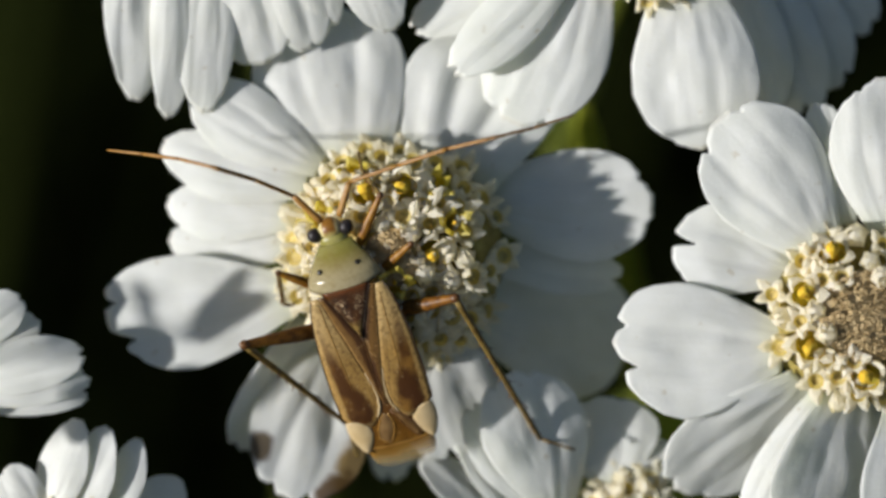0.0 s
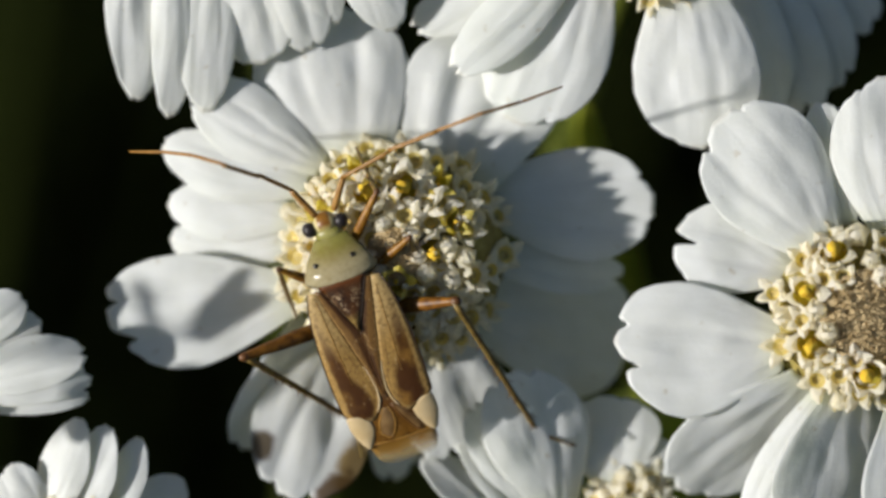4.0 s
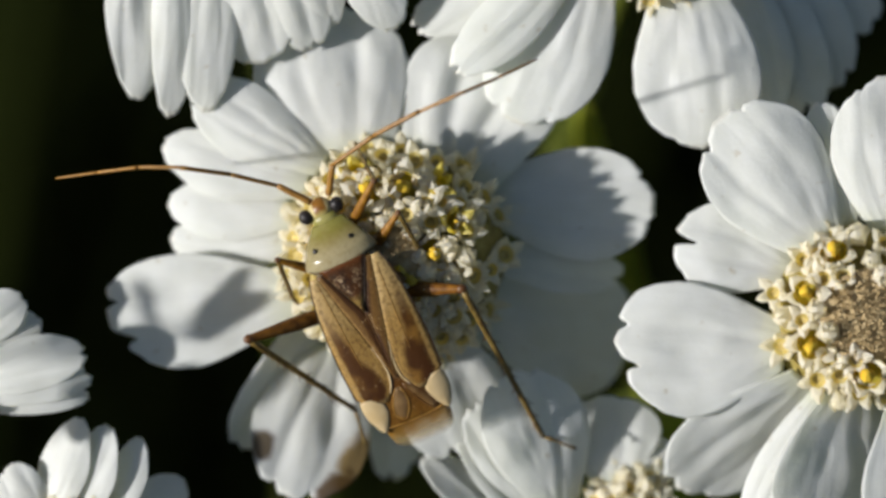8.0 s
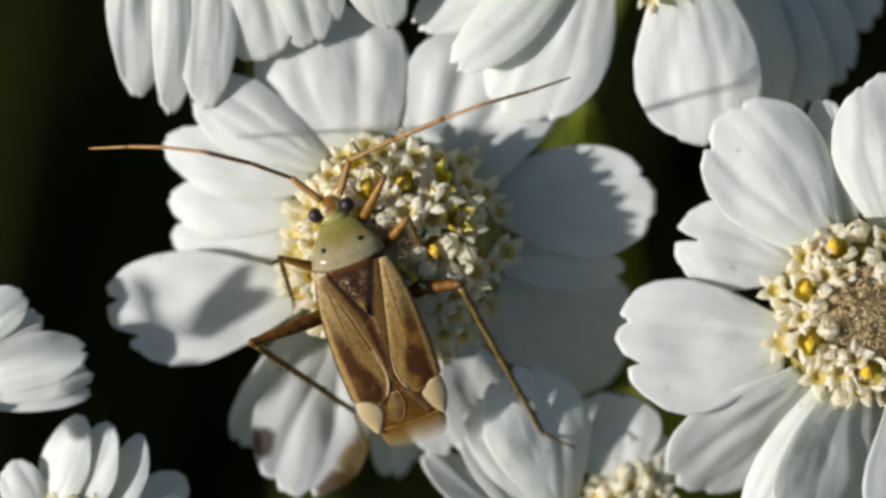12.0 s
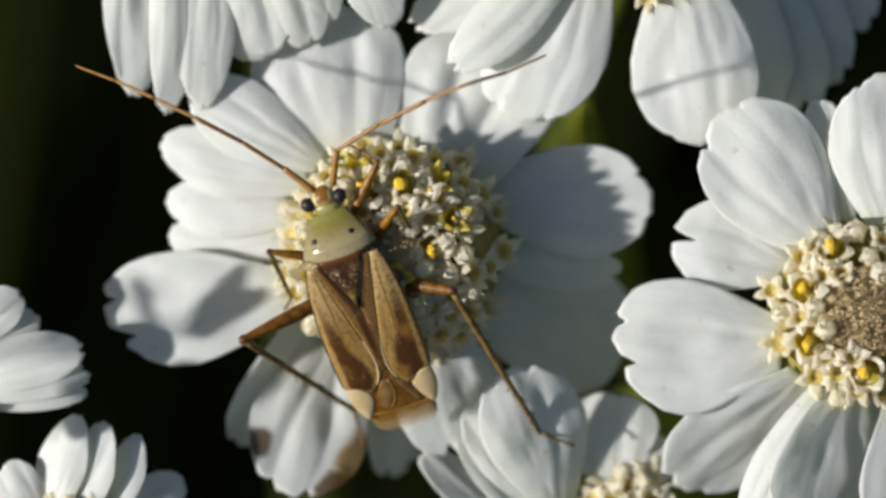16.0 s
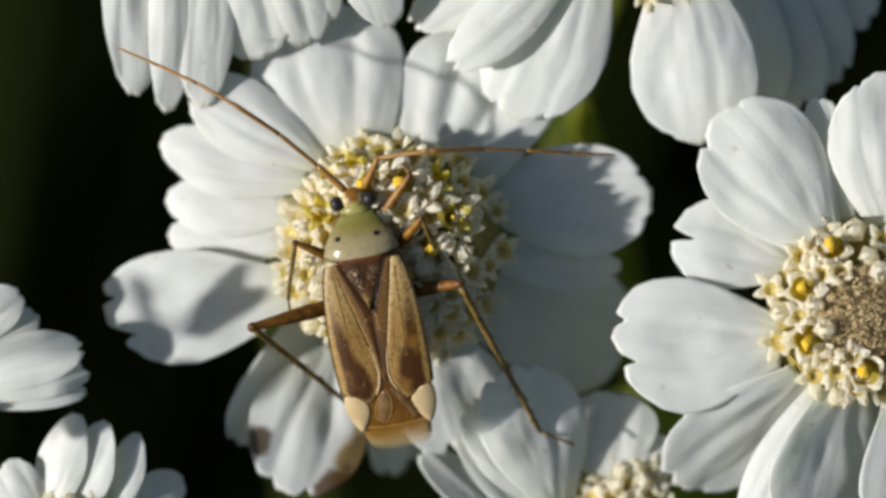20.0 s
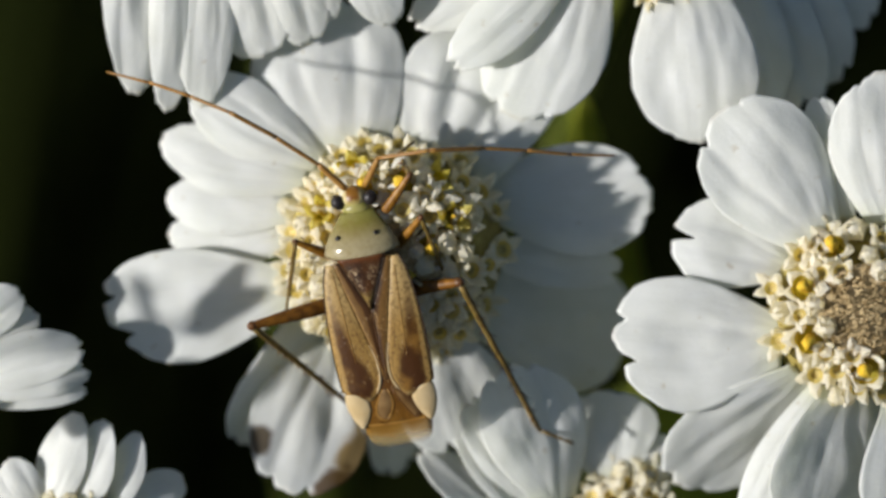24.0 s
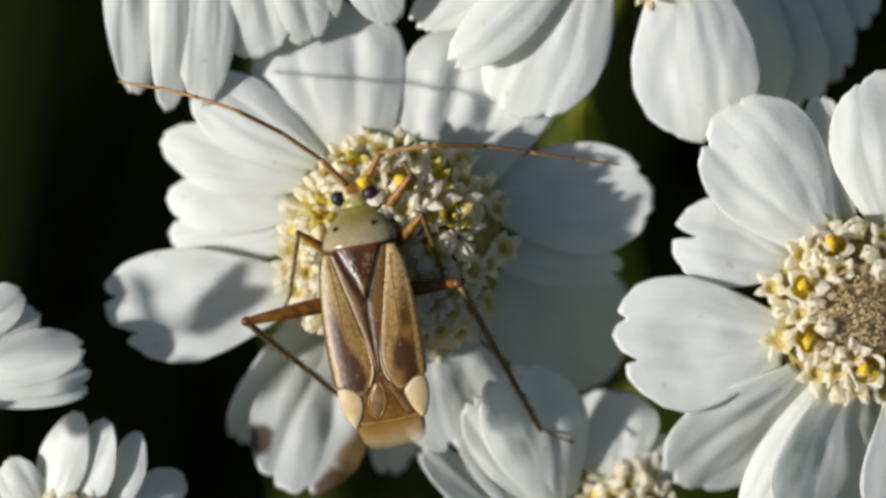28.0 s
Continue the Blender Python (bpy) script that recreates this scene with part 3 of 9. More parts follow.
def meadow():
    """Blades of grass round the stems, their shade put into a near-black colour."""
    rnd = random.Random(4)
    verts, faces = [], []
    for _ in range(5200):
        x, y = rnd.gauss(0, 0.22), rnd.gauss(0.08, 0.26)
        tall = rnd.uniform(0.10, 0.30)
        a = rnd.uniform(0, 6.28)
        w = rnd.uniform(0.0012, 0.003)
        lean = rnd.uniform(0.02, 0.14)
        o = len(verts)
        for i in range(5):
            q = i / 4
            cx, cy = x + math.cos(a) * lean * q * q, y + math.sin(a) * lean * q * q
            ww = w * (1 - q * 0.93)
            for s in (-1, 1):
                verts.append(((cx - math.sin(a) * ww * s) / MM, (cy + math.cos(a) * ww * s) / MM, (GROUND + tall * q - 0.01) / MM))
        for i in range(4):
            b = o + 2 * i
            faces.append((b, b + 1, b + 3, b + 2))
    tagged(new("grass", shape("grass", verts, faces, GRASS)), "grass blades coloured near black for deep shade", "grass", kind="stuff")


meadow()


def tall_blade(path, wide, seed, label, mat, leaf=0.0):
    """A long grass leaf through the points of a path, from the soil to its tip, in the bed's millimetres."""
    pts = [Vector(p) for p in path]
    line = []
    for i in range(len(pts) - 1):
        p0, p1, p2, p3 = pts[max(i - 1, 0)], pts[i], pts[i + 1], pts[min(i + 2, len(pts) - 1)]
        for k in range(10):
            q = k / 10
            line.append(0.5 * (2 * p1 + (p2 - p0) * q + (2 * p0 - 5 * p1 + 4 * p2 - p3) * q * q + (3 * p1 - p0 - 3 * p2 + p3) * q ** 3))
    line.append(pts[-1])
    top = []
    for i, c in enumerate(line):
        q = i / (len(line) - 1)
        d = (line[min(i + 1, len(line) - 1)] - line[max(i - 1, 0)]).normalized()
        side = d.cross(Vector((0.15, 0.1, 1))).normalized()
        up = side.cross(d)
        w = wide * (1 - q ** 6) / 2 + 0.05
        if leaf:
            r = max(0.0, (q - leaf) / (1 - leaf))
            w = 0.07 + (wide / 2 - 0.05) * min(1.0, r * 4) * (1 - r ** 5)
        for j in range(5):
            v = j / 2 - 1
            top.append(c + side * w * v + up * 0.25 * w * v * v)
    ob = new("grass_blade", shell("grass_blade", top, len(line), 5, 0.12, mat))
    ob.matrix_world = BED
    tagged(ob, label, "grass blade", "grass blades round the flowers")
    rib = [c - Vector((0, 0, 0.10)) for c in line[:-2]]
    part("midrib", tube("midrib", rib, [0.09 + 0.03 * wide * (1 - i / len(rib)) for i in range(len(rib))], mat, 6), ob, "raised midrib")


tall_blade([(-60, -180, -350), (-36, -40, -140), (-25, 2, -95), (-21.5, 16, -82), (-20, 32, -76)], 3.5, 1, "broad green grass blade deep among the stems, its shade painted in", GRASS)
tall_blade([(-75, -190, -350), (-46, -40, -160), (-29, 0, -115), (-26, 14, -104), (-25, 34, -98)], 4, 2, "broad green grass blade deep among the stems, its shade painted in", GRASS)
# Unseen leaves, added off to the left only to throw shade on petals.
tall_blade([(-95, -190, -350), (-80, -40, -110), (-56.00, -12.00, -8.00), (-47.00, -7.00, 10.00), (-43.00, -5.90, 18.00), (-40.20, -5.58, 18.80), (-33.00, -4.90, 14.60), (-26.00, -4.26, 10.55), (-22.00, -3.90, 8.20), (-18.68, -3.58, 6.30), (-16.24, -2.53, 5.46), (-14.60, -1.43, 5.04)], 0.8, 3, "unseen lance-shaped leaf added to cast shade on the petals", GREEN, 0.77)
tall_blade([(-97, -195, -350), (-82, -44, -110), (-56.25, -12.25, -8.00), (-47.25, -7.25, 10.00), (-43.25, -6.15, 18.00), (-40.45, -5.83, 18.80), (-33.25, -5.15, 14.60), (-26.25, -4.51, 10.55), (-22.25, -4.15, 8.20), (-18.41, -3.65, 6.30), (-15.79, -2.83, 5.46), (-13.92, -2.26, 5.04)], 0.7, 4, "unseen lance-shaped leaf added to cast shade on the petals", GREEN, 0.77)
tall_blade([(-99.4, -197.7, -350), (-84.4, -46.7, -110), (-58.65, -14.95, -8), (-49.65, -9.95, 10), (-45.65, -8.85, 18), (-42.85, -8.53, 18.8), (-35.65, -7.85, 14.6), (-28.65, -7.21, 10.55), (-24.65, -6.85, 8.2), (-20.81, -6.35, 6.3), (-18.19, -5.53, 5.46), (-16.32, -4.96, 5.04)], 1.7, 8, "unseen lance-shaped leaf added to cast shade on the petals", GREEN, 0.80)
tall_blade([(-99, -195, -350), (-84, -44, -110), (-56.00, -11.00, -6.00), (-46.00, -5.00, 14.00), (-40.00, -4.25, 17.40), (-34.00, -3.70, 13.90), (-28.50, -3.18, 10.70), (-24.56, -2.81, 8.40), (-22.03, -3.82, 7.35)], 0.75, 5, "unseen lance-shaped leaf added to cast shade on the petals", GREEN, 0.80)

tall_blade([(34, -180, -350), (18, -44, -120), (11.5, -14, -40), (9.2, -8.6, -26), (8.2, -6.2, -21), (7.2, -4.6, -18)], 3.2, 6, "broad fresh green leaf below the flower heads", LIME)
# Added blade: its bright colour stands for sun striking the stem behind it.
tall_blade([(24, -150, -350), (14, -30, -120), (7.2, -1.0, -36), (5.5, 2.6, -19), (5.0, 4.2, -14.6), (4.85, 5.1, -13.4)], 1.0, 7, "added yellow-green blade standing for a sunlit spot on the stem", LIME)

# ---- the flower heads ----
f = flower((-1.57, -0.16, 0.00), (2, 0), 3.64, 1.80, 104, 0.17, 3, "white sneezewort flower with cream florets, the bug standing on it", yellow=[(0.27, 2.15, "pollen"), (1.21, 0.11, "pollen"), (1.91, 1.05, "cup"), (-0.80, 1.98, "pollen"), (-1.19, 2.58, "cup"), (0.09, -0.77, "cup"), (1.37, 2.24, "cup"), (-2.24, 1.19, "cup"), (-2.50, 1.95, "star")], away=(5.75, 0.26, -40.00), power=2.2, rise=1.35, ragged=0.35, dents=[(1.0, 0.5, 0.62, 0.55), (1.25, -1.1, 0.75, 0.5), (-1.55, 0.75, 1.1, 0.62), (-1.7, -0.9, 1.2, 0.4)], fsize=1.22, shut=0.22, upright=0.44)
petal(f, (-4.75, -1.42, 0.15), (-10.73, -2.37, -0.45), 3.69, 0.25, -0.14, 0, seed=1, notch=0.085, skew=0.08, blunt=0.36)
petal(f, (-4.76, 0.20, -0.20), (-8.77, 0.24, -0.90), 1.98, 0.2, -0.15, 0, seed=2, lobes=1, blunt=0.60)
petal(f, (-4.75, 1.01, 0.00), (-8.81, 1.55, -0.60), 2.07, 0.25, -0.2, 0, seed=3, lobes=1, blunt=0.60)
petal(f, (-4.30, 2.00, 0.15), (-8.95, 3.36, -0.30), 2.34, 0.3, -0.25, 0, seed=4, lobes=1, blunt=0.60)
petal(f, (-3.85, 2.54, 0.10), (-7.89, 5.05, 0.20), 2.52, 0.3, -0.25, 0, seed=5, lobes=2, notch=0.03)
petal(f, (-3.04, 2.90, 0.00), (-3.77, 7.78, -0.30), 4.95, 0.4, -0.35, 0, seed=6, notch=0.03, neck=0.62, groove=0.034)
petal(f, (0.11, 2.36, -0.10), (2.04, 6.77, -0.30), 5.13, 0.35, -0.3, 0, seed=7, notch=0.03, neck=0.62, groove=0.034)
petal(f, (1.19, 1.55, -0.50), (6.72, 1.56, -0.15), 3.69, 0.1, -0.25, 0, seed=8, notch=0.035)
petal(f, (1.20, -0.34, -0.90), (5.78, -0.71, -1.40), 1.80, 0.2, -0.1, 0, seed=9)
petal(f, (1.02, -2.07, -1.40), (6.28, -2.93, -4.40), 4.60, 0.2, -0.2, -12, seed=10, notch=0.02)
petal(f, (-0.34, -2.60, -0.30), (0.98, -6.58, -0.80), 3.80, 0.3, -0.25, -12, seed=11)
petal(f, (-1.72, -3.65, -2.60), (-1.50, -7.60, -4.20), 2.34, 0.2, -0.1, -34, seed=12)
petal(f, (-4.00, -2.40, -1.80), (-6.45, -6.54, -2.40), 3.65, 0.2, -0.1, -46, seed=13, notch=0.03, neck=0.62)
petal(f, (-3.50, -3.09, -2.10), (-5.05, -7.99, -0.80), 3.90, 0.2, -0.12, -6, seed=14, mat=WILTED, curl=-0.06, groove=0.04, notch=0.035)

f = flower((-6.44, 13.47, 2.20), (-10, 0), 3.24, 1.6, 70, 0.2, 5, "white sneezewort flower with long drooping petals")
petal(f, (-9.94, 10.51, 1.60), (-9.81, 4.72, 0.30), 2.12, 0.5, -0.2, -10, seed=21, lobes=1, blunt=0.72)
petal(f, (-8.60, 10.50, 1.80), (-8.81, 4.18, 0.40), 1.76, 0.5, -0.25, -12, seed=22, lobes=1, blunt=0.72)
petal(f, (-7.01, 10.51, 1.60), (-7.61, 4.32, 0.45), 2.25, 0.4, -0.25, -6, seed=23, lobes=1, blunt=0.70)
petal(f, (-6.28, 10.66, 1.90), (-5.72, 5.88, 0.45), 3.60, 0.4, -0.3, 0, seed=24, lobes=1, blunt=0.60)
petal(f, (-5.39, 10.65, 2.10), (-4.38, 6.26, 0.50), 2.52, 0.4, -0.25, 0, seed=25, notch=0.04)
petal(f, (-4.50, 10.64, 2.20), (-3.75, 6.83, 0.60), 1.98, 0.4, -0.2, 0, seed=26, notch=0.06)
petal(f, (-3.09, 10.66, 2.00), (-1.56, 6.92, 0.90), 2.07, 0.4, -0.2, 0, seed=27, lobes=1, blunt=0.60)

f = flower((6.71, 9.38, 1.20), (8, 0), 1.71, 1.3, 40, 0.2, 7, "white sneezewort flower with a broad rounded lower petal", away=(4.33, 3.70, -24.00))
petal(f, (4.40, 10.22, 0.80), (-0.88, 6.88, 0.30), 2.07, 0.3, -0.2, 0, seed=31, lobes=2, notch=0.03)
petal(f, (4.57, 9.92, 1.20), (0.25, 5.62, 1.30), 2.02, 0.4, -0.3, 0, seed=32, lobes=2, notch=0.03)
petal(f, (4.75, 9.13, 1.00), (2.35, 3.93, 0.40), 3.87, 0.35, -0.3, 0, seed=33, notch=0.03)
petal(f, (7.61, 8.41, 1.00), (8.14, 3.17, 0.50), 4.25, 0.4, -0.3, 0, seed=34, notch=0.02, neck=0.5, blunt=0.5, groove=0.008)

f = flower((9.89, 11.06, -1.80), (0, 0), 2.88, 1.5, 50, 0.2, 9, "white sneezewort flower lying in shade", away=(42, 40, -30))
petal(f, (9.17, 9.62, -0.90), (10.56, 4.29, -1.20), 2.34, 0.3, -0.2, 0, seed=41, lobes=2, notch=0.05)
petal(f, (9.89, 9.62, -1.40), (11.81, 4.37, -1.80), 2.70, 0.3, -0.2, 0, seed=42, lobes=2, notch=0.05)
petal(f, (10.43, 9.61, -1.80), (12.71, 5.19, -2.30), 2.52, 0.3, -0.2, 0, seed=43, notch=0.05)
petal(f, (11.15, 9.80, -2.20), (13.80, 7.00, -2.80), 2.52, 0.3, -0.2, 0, seed=44, notch=0.09)

f = flower((13.18, -2.12, 1.60), (0, 4), 2.97, 1.2, 50, 0.42, 11, "white sneezewort flower with a tan middle", yellow=[(-1.02, 2.00, "pollen"), (0.00, -1.85, "pollen"), (-1.72, -0.90, "pollen"), (-1.90, 0.72, "pollen"), (-1.95, 1.75, "star"), (-2.05, -0.15, "star")], away=(4.11, -8.39, -40.00), fsize=1.22)
petal(f, (10.71, -3.10, 1.40), (5.39, -3.04, 1.50), 4.36, 0.15, -0.15, 0, seed=51, notch=0.085, blunt=0.40, groove=0.018)
petal(f, (12.02, 0.02, 1.60), (8.57, 4.02, 2.20), 4.14, 0.35, -0.3, 0, seed=52, notch=0.05, groove=0.022)
petal(f, (11.00, -0.70, 1.10), (7.28, 0.37, 1.20), 2.97, 0.25, -0.2, 0, seed=53, lobes=2, notch=0.16)
petal(f, (14.07, 0.55, 1.60), (13.60, 5.34, 2.70), 3.42, 0.3, -0.3, 0, seed=54, notch=0.05)
petal(f, (12.76, 0.73, 1.30), (11.82, 4.61, 1.50), 1.62, 0.25, -0.15, 0, seed=55, lobes=2, notch=0.03)
petal(f, (11.53, -4.27, 1.10), (7.55, -7.75, -0.60), 4.30, 0.2, -0.2, -36, seed=56, notch=0.03)
petal(f, (11.90, -4.50, 1.50), (9.60, -8.75, 1.30), 1.45, 0.3, -0.2, 6, seed=57, lobes=2, notch=0.03)
petal(f, (12.90, -4.61, 1.30), (12.15, -9.50, 0.90), 5.30, 0.25, -0.25, -28, seed=58, notch=0.04, groove=0.014)
petal(f, (14.60, -4.90, 1.20), (15.40, -9.40, 1.00), 4.30, 0.3, -0.3, -30, seed=59, notch=0.04)

f = flower((5.98, -8.85, -0.90), (0, 0), 1.66, 0.8, 20, 0.2, 13, "white sneezewort flower half under its neighbours", away=(4.32, -14.51, -30.00), fsize=1.30, shut=0.0, upright=0.30)
petal(f, (3.74, -8.35, -0.50), (2.12, -3.90, 0.80), 3.55, 0.3, -0.22, 16, seed=61, notch=0.05, groove=0.014)
petal(f, (3.62, -8.54, -0.70), (0.86, -5.02, 0.20), 2.10, 0.3, -0.2, 14, seed=62, lobes=2, notch=0.05)
petal(f, (5.54, -7.59, -0.90), (5.20, -4.75, -1.50), 3.40, 0.25, -0.2, 0, seed=63, notch=0.03)
petal(f, (3.10, -9.50, -0.90), (-0.65, -6.56, -0.90), 1.85, 0.25, -0.2, 40, seed=64, lobes=2, notch=0.05)
petal(f, (3.37, -9.13, -0.80), (0.51, -5.74, -0.80), 1.90, 0.2, -0.2, 36, seed=65, lobes=2, notch=0.05)
petal(f, (6.45, -7.77, -0.90), (6.80, -6.05, -1.40), 2.20, 0.2, -0.2, 0, seed=66, lobes=2, notch=0.05)

f = flower((-15.97, -4.63, 1.00), (0, 0), 1.44, 1.0, 30, 0.2, 15, "white sneezewort flower at the edge of the cluster", away=(-60, -12, -40))
petal(f, (-15.26, -3.20, 1.00), (-13.29, -1.50, 1.40), 1.58, 0.3, -0.2, 0, seed=71, lobes=2, notch=0.03)
petal(f, (-15.27, -3.92, 0.90), (-12.86, -2.13, 1.00), 1.40, 0.3, -0.2, 0, seed=72, lobes=2, notch=0.03)
petal(f, (-15.25, -4.45, 1.10), (-11.28, -3.33, 1.50), 1.76, 0.35, -0.25, 0, seed=73, lobes=2, notch=0.03)
petal(f, (-15.26, -4.72, 1.00), (-11.17, -4.00, 1.20), 1.40, 0.35, -0.25, 0, seed=74, lobes=2, notch=0.03)
petal(f, (-15.28, -4.99, 0.80), (-11.25, -4.67, 0.80), 1.08, 0.3, -0.2, 0, seed=75, lobes=1)

f = flower((-11.68, -9.72, 1.00), (0, 0), 1.98, 1.2, 40, 0.2, 17, "white sneezewort flower with narrow upright petals", away=(-30, -60, -40))
petal(f, (-12.50, -8.74, 0.90), (-13.83, -6.93, 1.30), 1.53, 0.3, -0.2, 0, seed=81, lobes=2, notch=0.03)
petal(f, (-12.58, -8.74, 1.00), (-11.49, -5.37, 1.10), 1.98, 0.35, -0.25, -24, seed=82, lobes=1, blunt=0.78)
petal(f, (-11.68, -8.83, 1.00), (-10.59, -5.62, 1.10), 1.84, 0.35, -0.25, -24, seed=83, lobes=1, blunt=0.78)
petal(f, (-10.53, -8.74, 0.90), (-9.68, -5.98, 0.80), 1.44, 0.3, -0.25, -24, seed=84, lobes=1, blunt=0.78)
petal(f, (-10.46, -8.85, 0.70), (-8.20, -7.49, 0.20), 1.53, 0.3, -0.25, 0, seed=85, lobes=2, notch=0.04)

# ---- the plant bug ----
bug = new("plant_bug", None)
tagged(bug, "slender tan and brown plant bug with long antennae on the flower", "insect")


def roof(x, y):
    """Height of the folded wings over the plan of the back."""
    e = max(0.0, abs(x) - 0.9)
    return 0.05 - 0.025 * x * x - 0.16 * e * e - 0.24 * max(0.0, -4.2 - y) ** 1.4 + 0.05 * math.sin(max(0.0, min(1.0, -y / 4.0)) * math.pi)


def wing_plate(name, rows, mat, up=0.0, bulge=0.05, mirror=1, label="", thick=0.06):
    """A plate of the back between two edges, given as rows of y, inner x, outer x."""
    n, c = 34, 13
    pts, uv = [], []
    y0, y1 = rows[0][0], rows[-1][0]
    for i in range(n):
        q = i / (n - 1)
        y = y0 + (y1 - y0) * q
        a, b = glide(rows, y)
        for j in range(c):
            s = j / (c - 1)
            s2 = s if mirror > 0 else 1 - s
            x = a + (b - a) * s2
            pts.append((x * mirror, y, roof(x, y) + up + bulge * (1 - (2 * s2 - 1) ** 2) - 0.010 * (abs(2 * s2 - 1) > 0.97)))
            uv.append((s2, q))
    return part(name, shell(name, [pts[(n - 1 - i) * c + j] for i in range(n) for j in range(c)], n, c, thick, mat,
                            [uv[(n - 1 - i) * c + j] for i in range(n) for j in range(c)]), bug, label)


def squeeze_belly(p):
    return Vector((p.x * (1 - 0.10 * (p.y / 3.3) ** 2), p.y - 2.6, min(p.z, 0.25) - 0.50 - 0.24 * max(0.0, -(p.y - 2.6) - 4.2) ** 1.4))


part("abdomen", ball("abdomen", (1.18, 2.9, 0.40), BELLY, 18, 22, squeeze_belly), bug, "brown belly")
CORIUM_ROWS = [(-0.10, 0.92, 1.18), (-0.6, 0.80, 1.34), (-1.2, 0.66, 1.43), (-2.0, 0.46, 1.50), (-2.8, 0.26, 1.52), (-3.3, 0.15, 1.52), (-3.7, 0.12, 1.50), (-4.0, 0.16, 1.49), (-4.2, 0.25, 1.46), (-4.36, 0.35, 1.32), (-4.48, 0.44, 0.98), (-4.58, 0.54, 0.72)]
CLAVUS_ROWS = [(-0.08, 0.72, 0.93), (-0.6, 0.50, 0.81), (-1.2, 0.24, 0.67), (-1.65, 0.015, 0.55), (-2.2, 0.012, 0.42), (-2.8, 0.01, 0.27), (-3.3, 0.006, 0.16), (-3.95, 0.0, 0.06)]
CUNEUS_ROWS = [(-4.30, 1.02, 1.42), (-4.42, 0.80, 1.44), (-4.65, 0.68, 1.45), (-4.9, 0.68, 1.42), (-5.15, 0.78, 1.34), (-5.38, 0.92, 1.24), (-5.52, 1.02, 1.14)]
membrane = wing_plate("membrane", [(-3.7, -0.10, 0.10), (-4.0, -0.34, 0.34), (-4.4, -0.85, 0.85), (-5.0, -1.0, 1.0), (-5.45, -1.08, 1.08)], MEMBRANE, -0.04, 0.02, 1, "brown translucent wing membrane")
for s in (-1, 1):
    wing = wing_plate("corium", CORIUM_ROWS, CORIUM, 0.0, 0.04, s, "tan wing plate with brown streak")
    wing_plate("clavus", CLAVUS_ROWS, CLAVUS, 0.012, 0.03, s, "brown inner wing strip")
    wing_plate("cuneus", CUNEUS_ROWS, CUNEUS, 0.0, 0.06, s, "pale cream wing corner")
    rim = [(r[2] * s, r[0], roof(r[2], r[0]) + 0.005) for r in CORIUM_ROWS[:9]]
    part("wing_edge", tube("wing_edge", rim, [0.018] * len(rim), SEAM, 6), wing, "thin dark wing edge")
    vein = [(r[1] + 0.03, r[0]) for r in CORIUM_ROWS[4:10]]
    part("vein", tube("vein", [(x * s, y, roof(x, y) + 0.012) for x, y in vein], [0.012, 0.022, 0.03, 0.035, 0.035, 0.02], CUNEUS, 8), wing, "pale raised wing rim")
    vein = [(0.98 - 0.02 * i, -0.4 - 0.36 * i) for i in range(9)]
    part("vein", tube("vein", [(x * s, y, roof(x, y) + 0.045) for x, y in vein], [0.012] * 9, AMBER, 6), wing, "thin brown vein along the wing")
wing_plate_cells = [(-1, 0.10, [(-4.28, -0.06, 0.10), (-4.5, -0.14, 0.24), (-4.8, -0.14, 0.40), (-5.1, -0.02, 0.46), (-5.27, 0.12, 0.34)]), (1, 0.0, [(-4.22, 0.10, 0.24), (-4.5, 0.20, 0.48), (-4.8, 0.32, 0.68), (-5.1, 0.46, 0.80), (-5.3, 0.58, 0.74)])]
for s, off, rows in wing_plate_cells:
    rows = [(y, a + off, b + off) for y, a, b in rows]
    patch = wing_plate("membrane_cell", rows, CELL, -0.015, 0.04, s, "grey-brown glassy cell in the membrane")
    patch.parent = membrane
    loop = [(a, y) for y, a, b in rows] + [((rows[-1][1] + rows[-1][2]) / 2, rows[-1][0] - 0.09)] + [(b, y) for y, a, b in rows[::-1]]
    part("vein", tube("vein", [(x * s, y, roof(x, y) - 0.008) for x, y in loop], [0.022] * len(loop), AMBER if s < 0 else VEIN, 6), membrane, "curved vein round the cell")
ring = [(-1.02 + 2.04 * i / 12, -5.42 - 0.05 * math.sin(i / 12 * math.pi)) for i in range(13)]
part("vein", tube("vein", [(x, y, roof(x, y) - 0.045) for x, y in ring], [0.035] * 13, AMBER, 6), membrane, "amber vein across the membrane")
wing_plate("membrane_edge", [(-5.4, -1.08, 1.08), (-5.75, -1.06, 1.06), (-6.05, -0.97, 0.97), (-6.22, -0.82, 0.82), (-6.32, -0.6, 0.6)], FRAY, -0.08, 0.02, 1, "amber membrane tip")
wing_plate("scutellum", [(0.02, -0.76, 0.76), (-0.3, -0.62, 0.62), (-0.7, -0.44, 0.44), (-1.1, -0.25, 0.25), (-1.45, -0.08, 0.08), (-1.65, -0.01, 0.01)], SCUTE, 0.06, 0.09, 1, "dark purple-brown shield")

for s in (-1, 1):
    edge = [(0.77 - 0.076 * i, 0.0 - 0.167 * i) for i in range(11)]
    part("seam", tube("seam", [(x * s, y, roof(x, y) + 0.06 - 0.02 * (i > 8)) for i, (x, y) in enumerate(edge)], [0.015] * 11, SEAM, 6), bug, "dark seam beside the shield")
part("seam", tube("seam", [(0, -1.6 - 0.23 * i, roof(0, -1.6 - 0.23 * i) + 0.03) for i in range(11)], [0.016] * 11, VEIN, 6), bug, "dark seam between the wings")


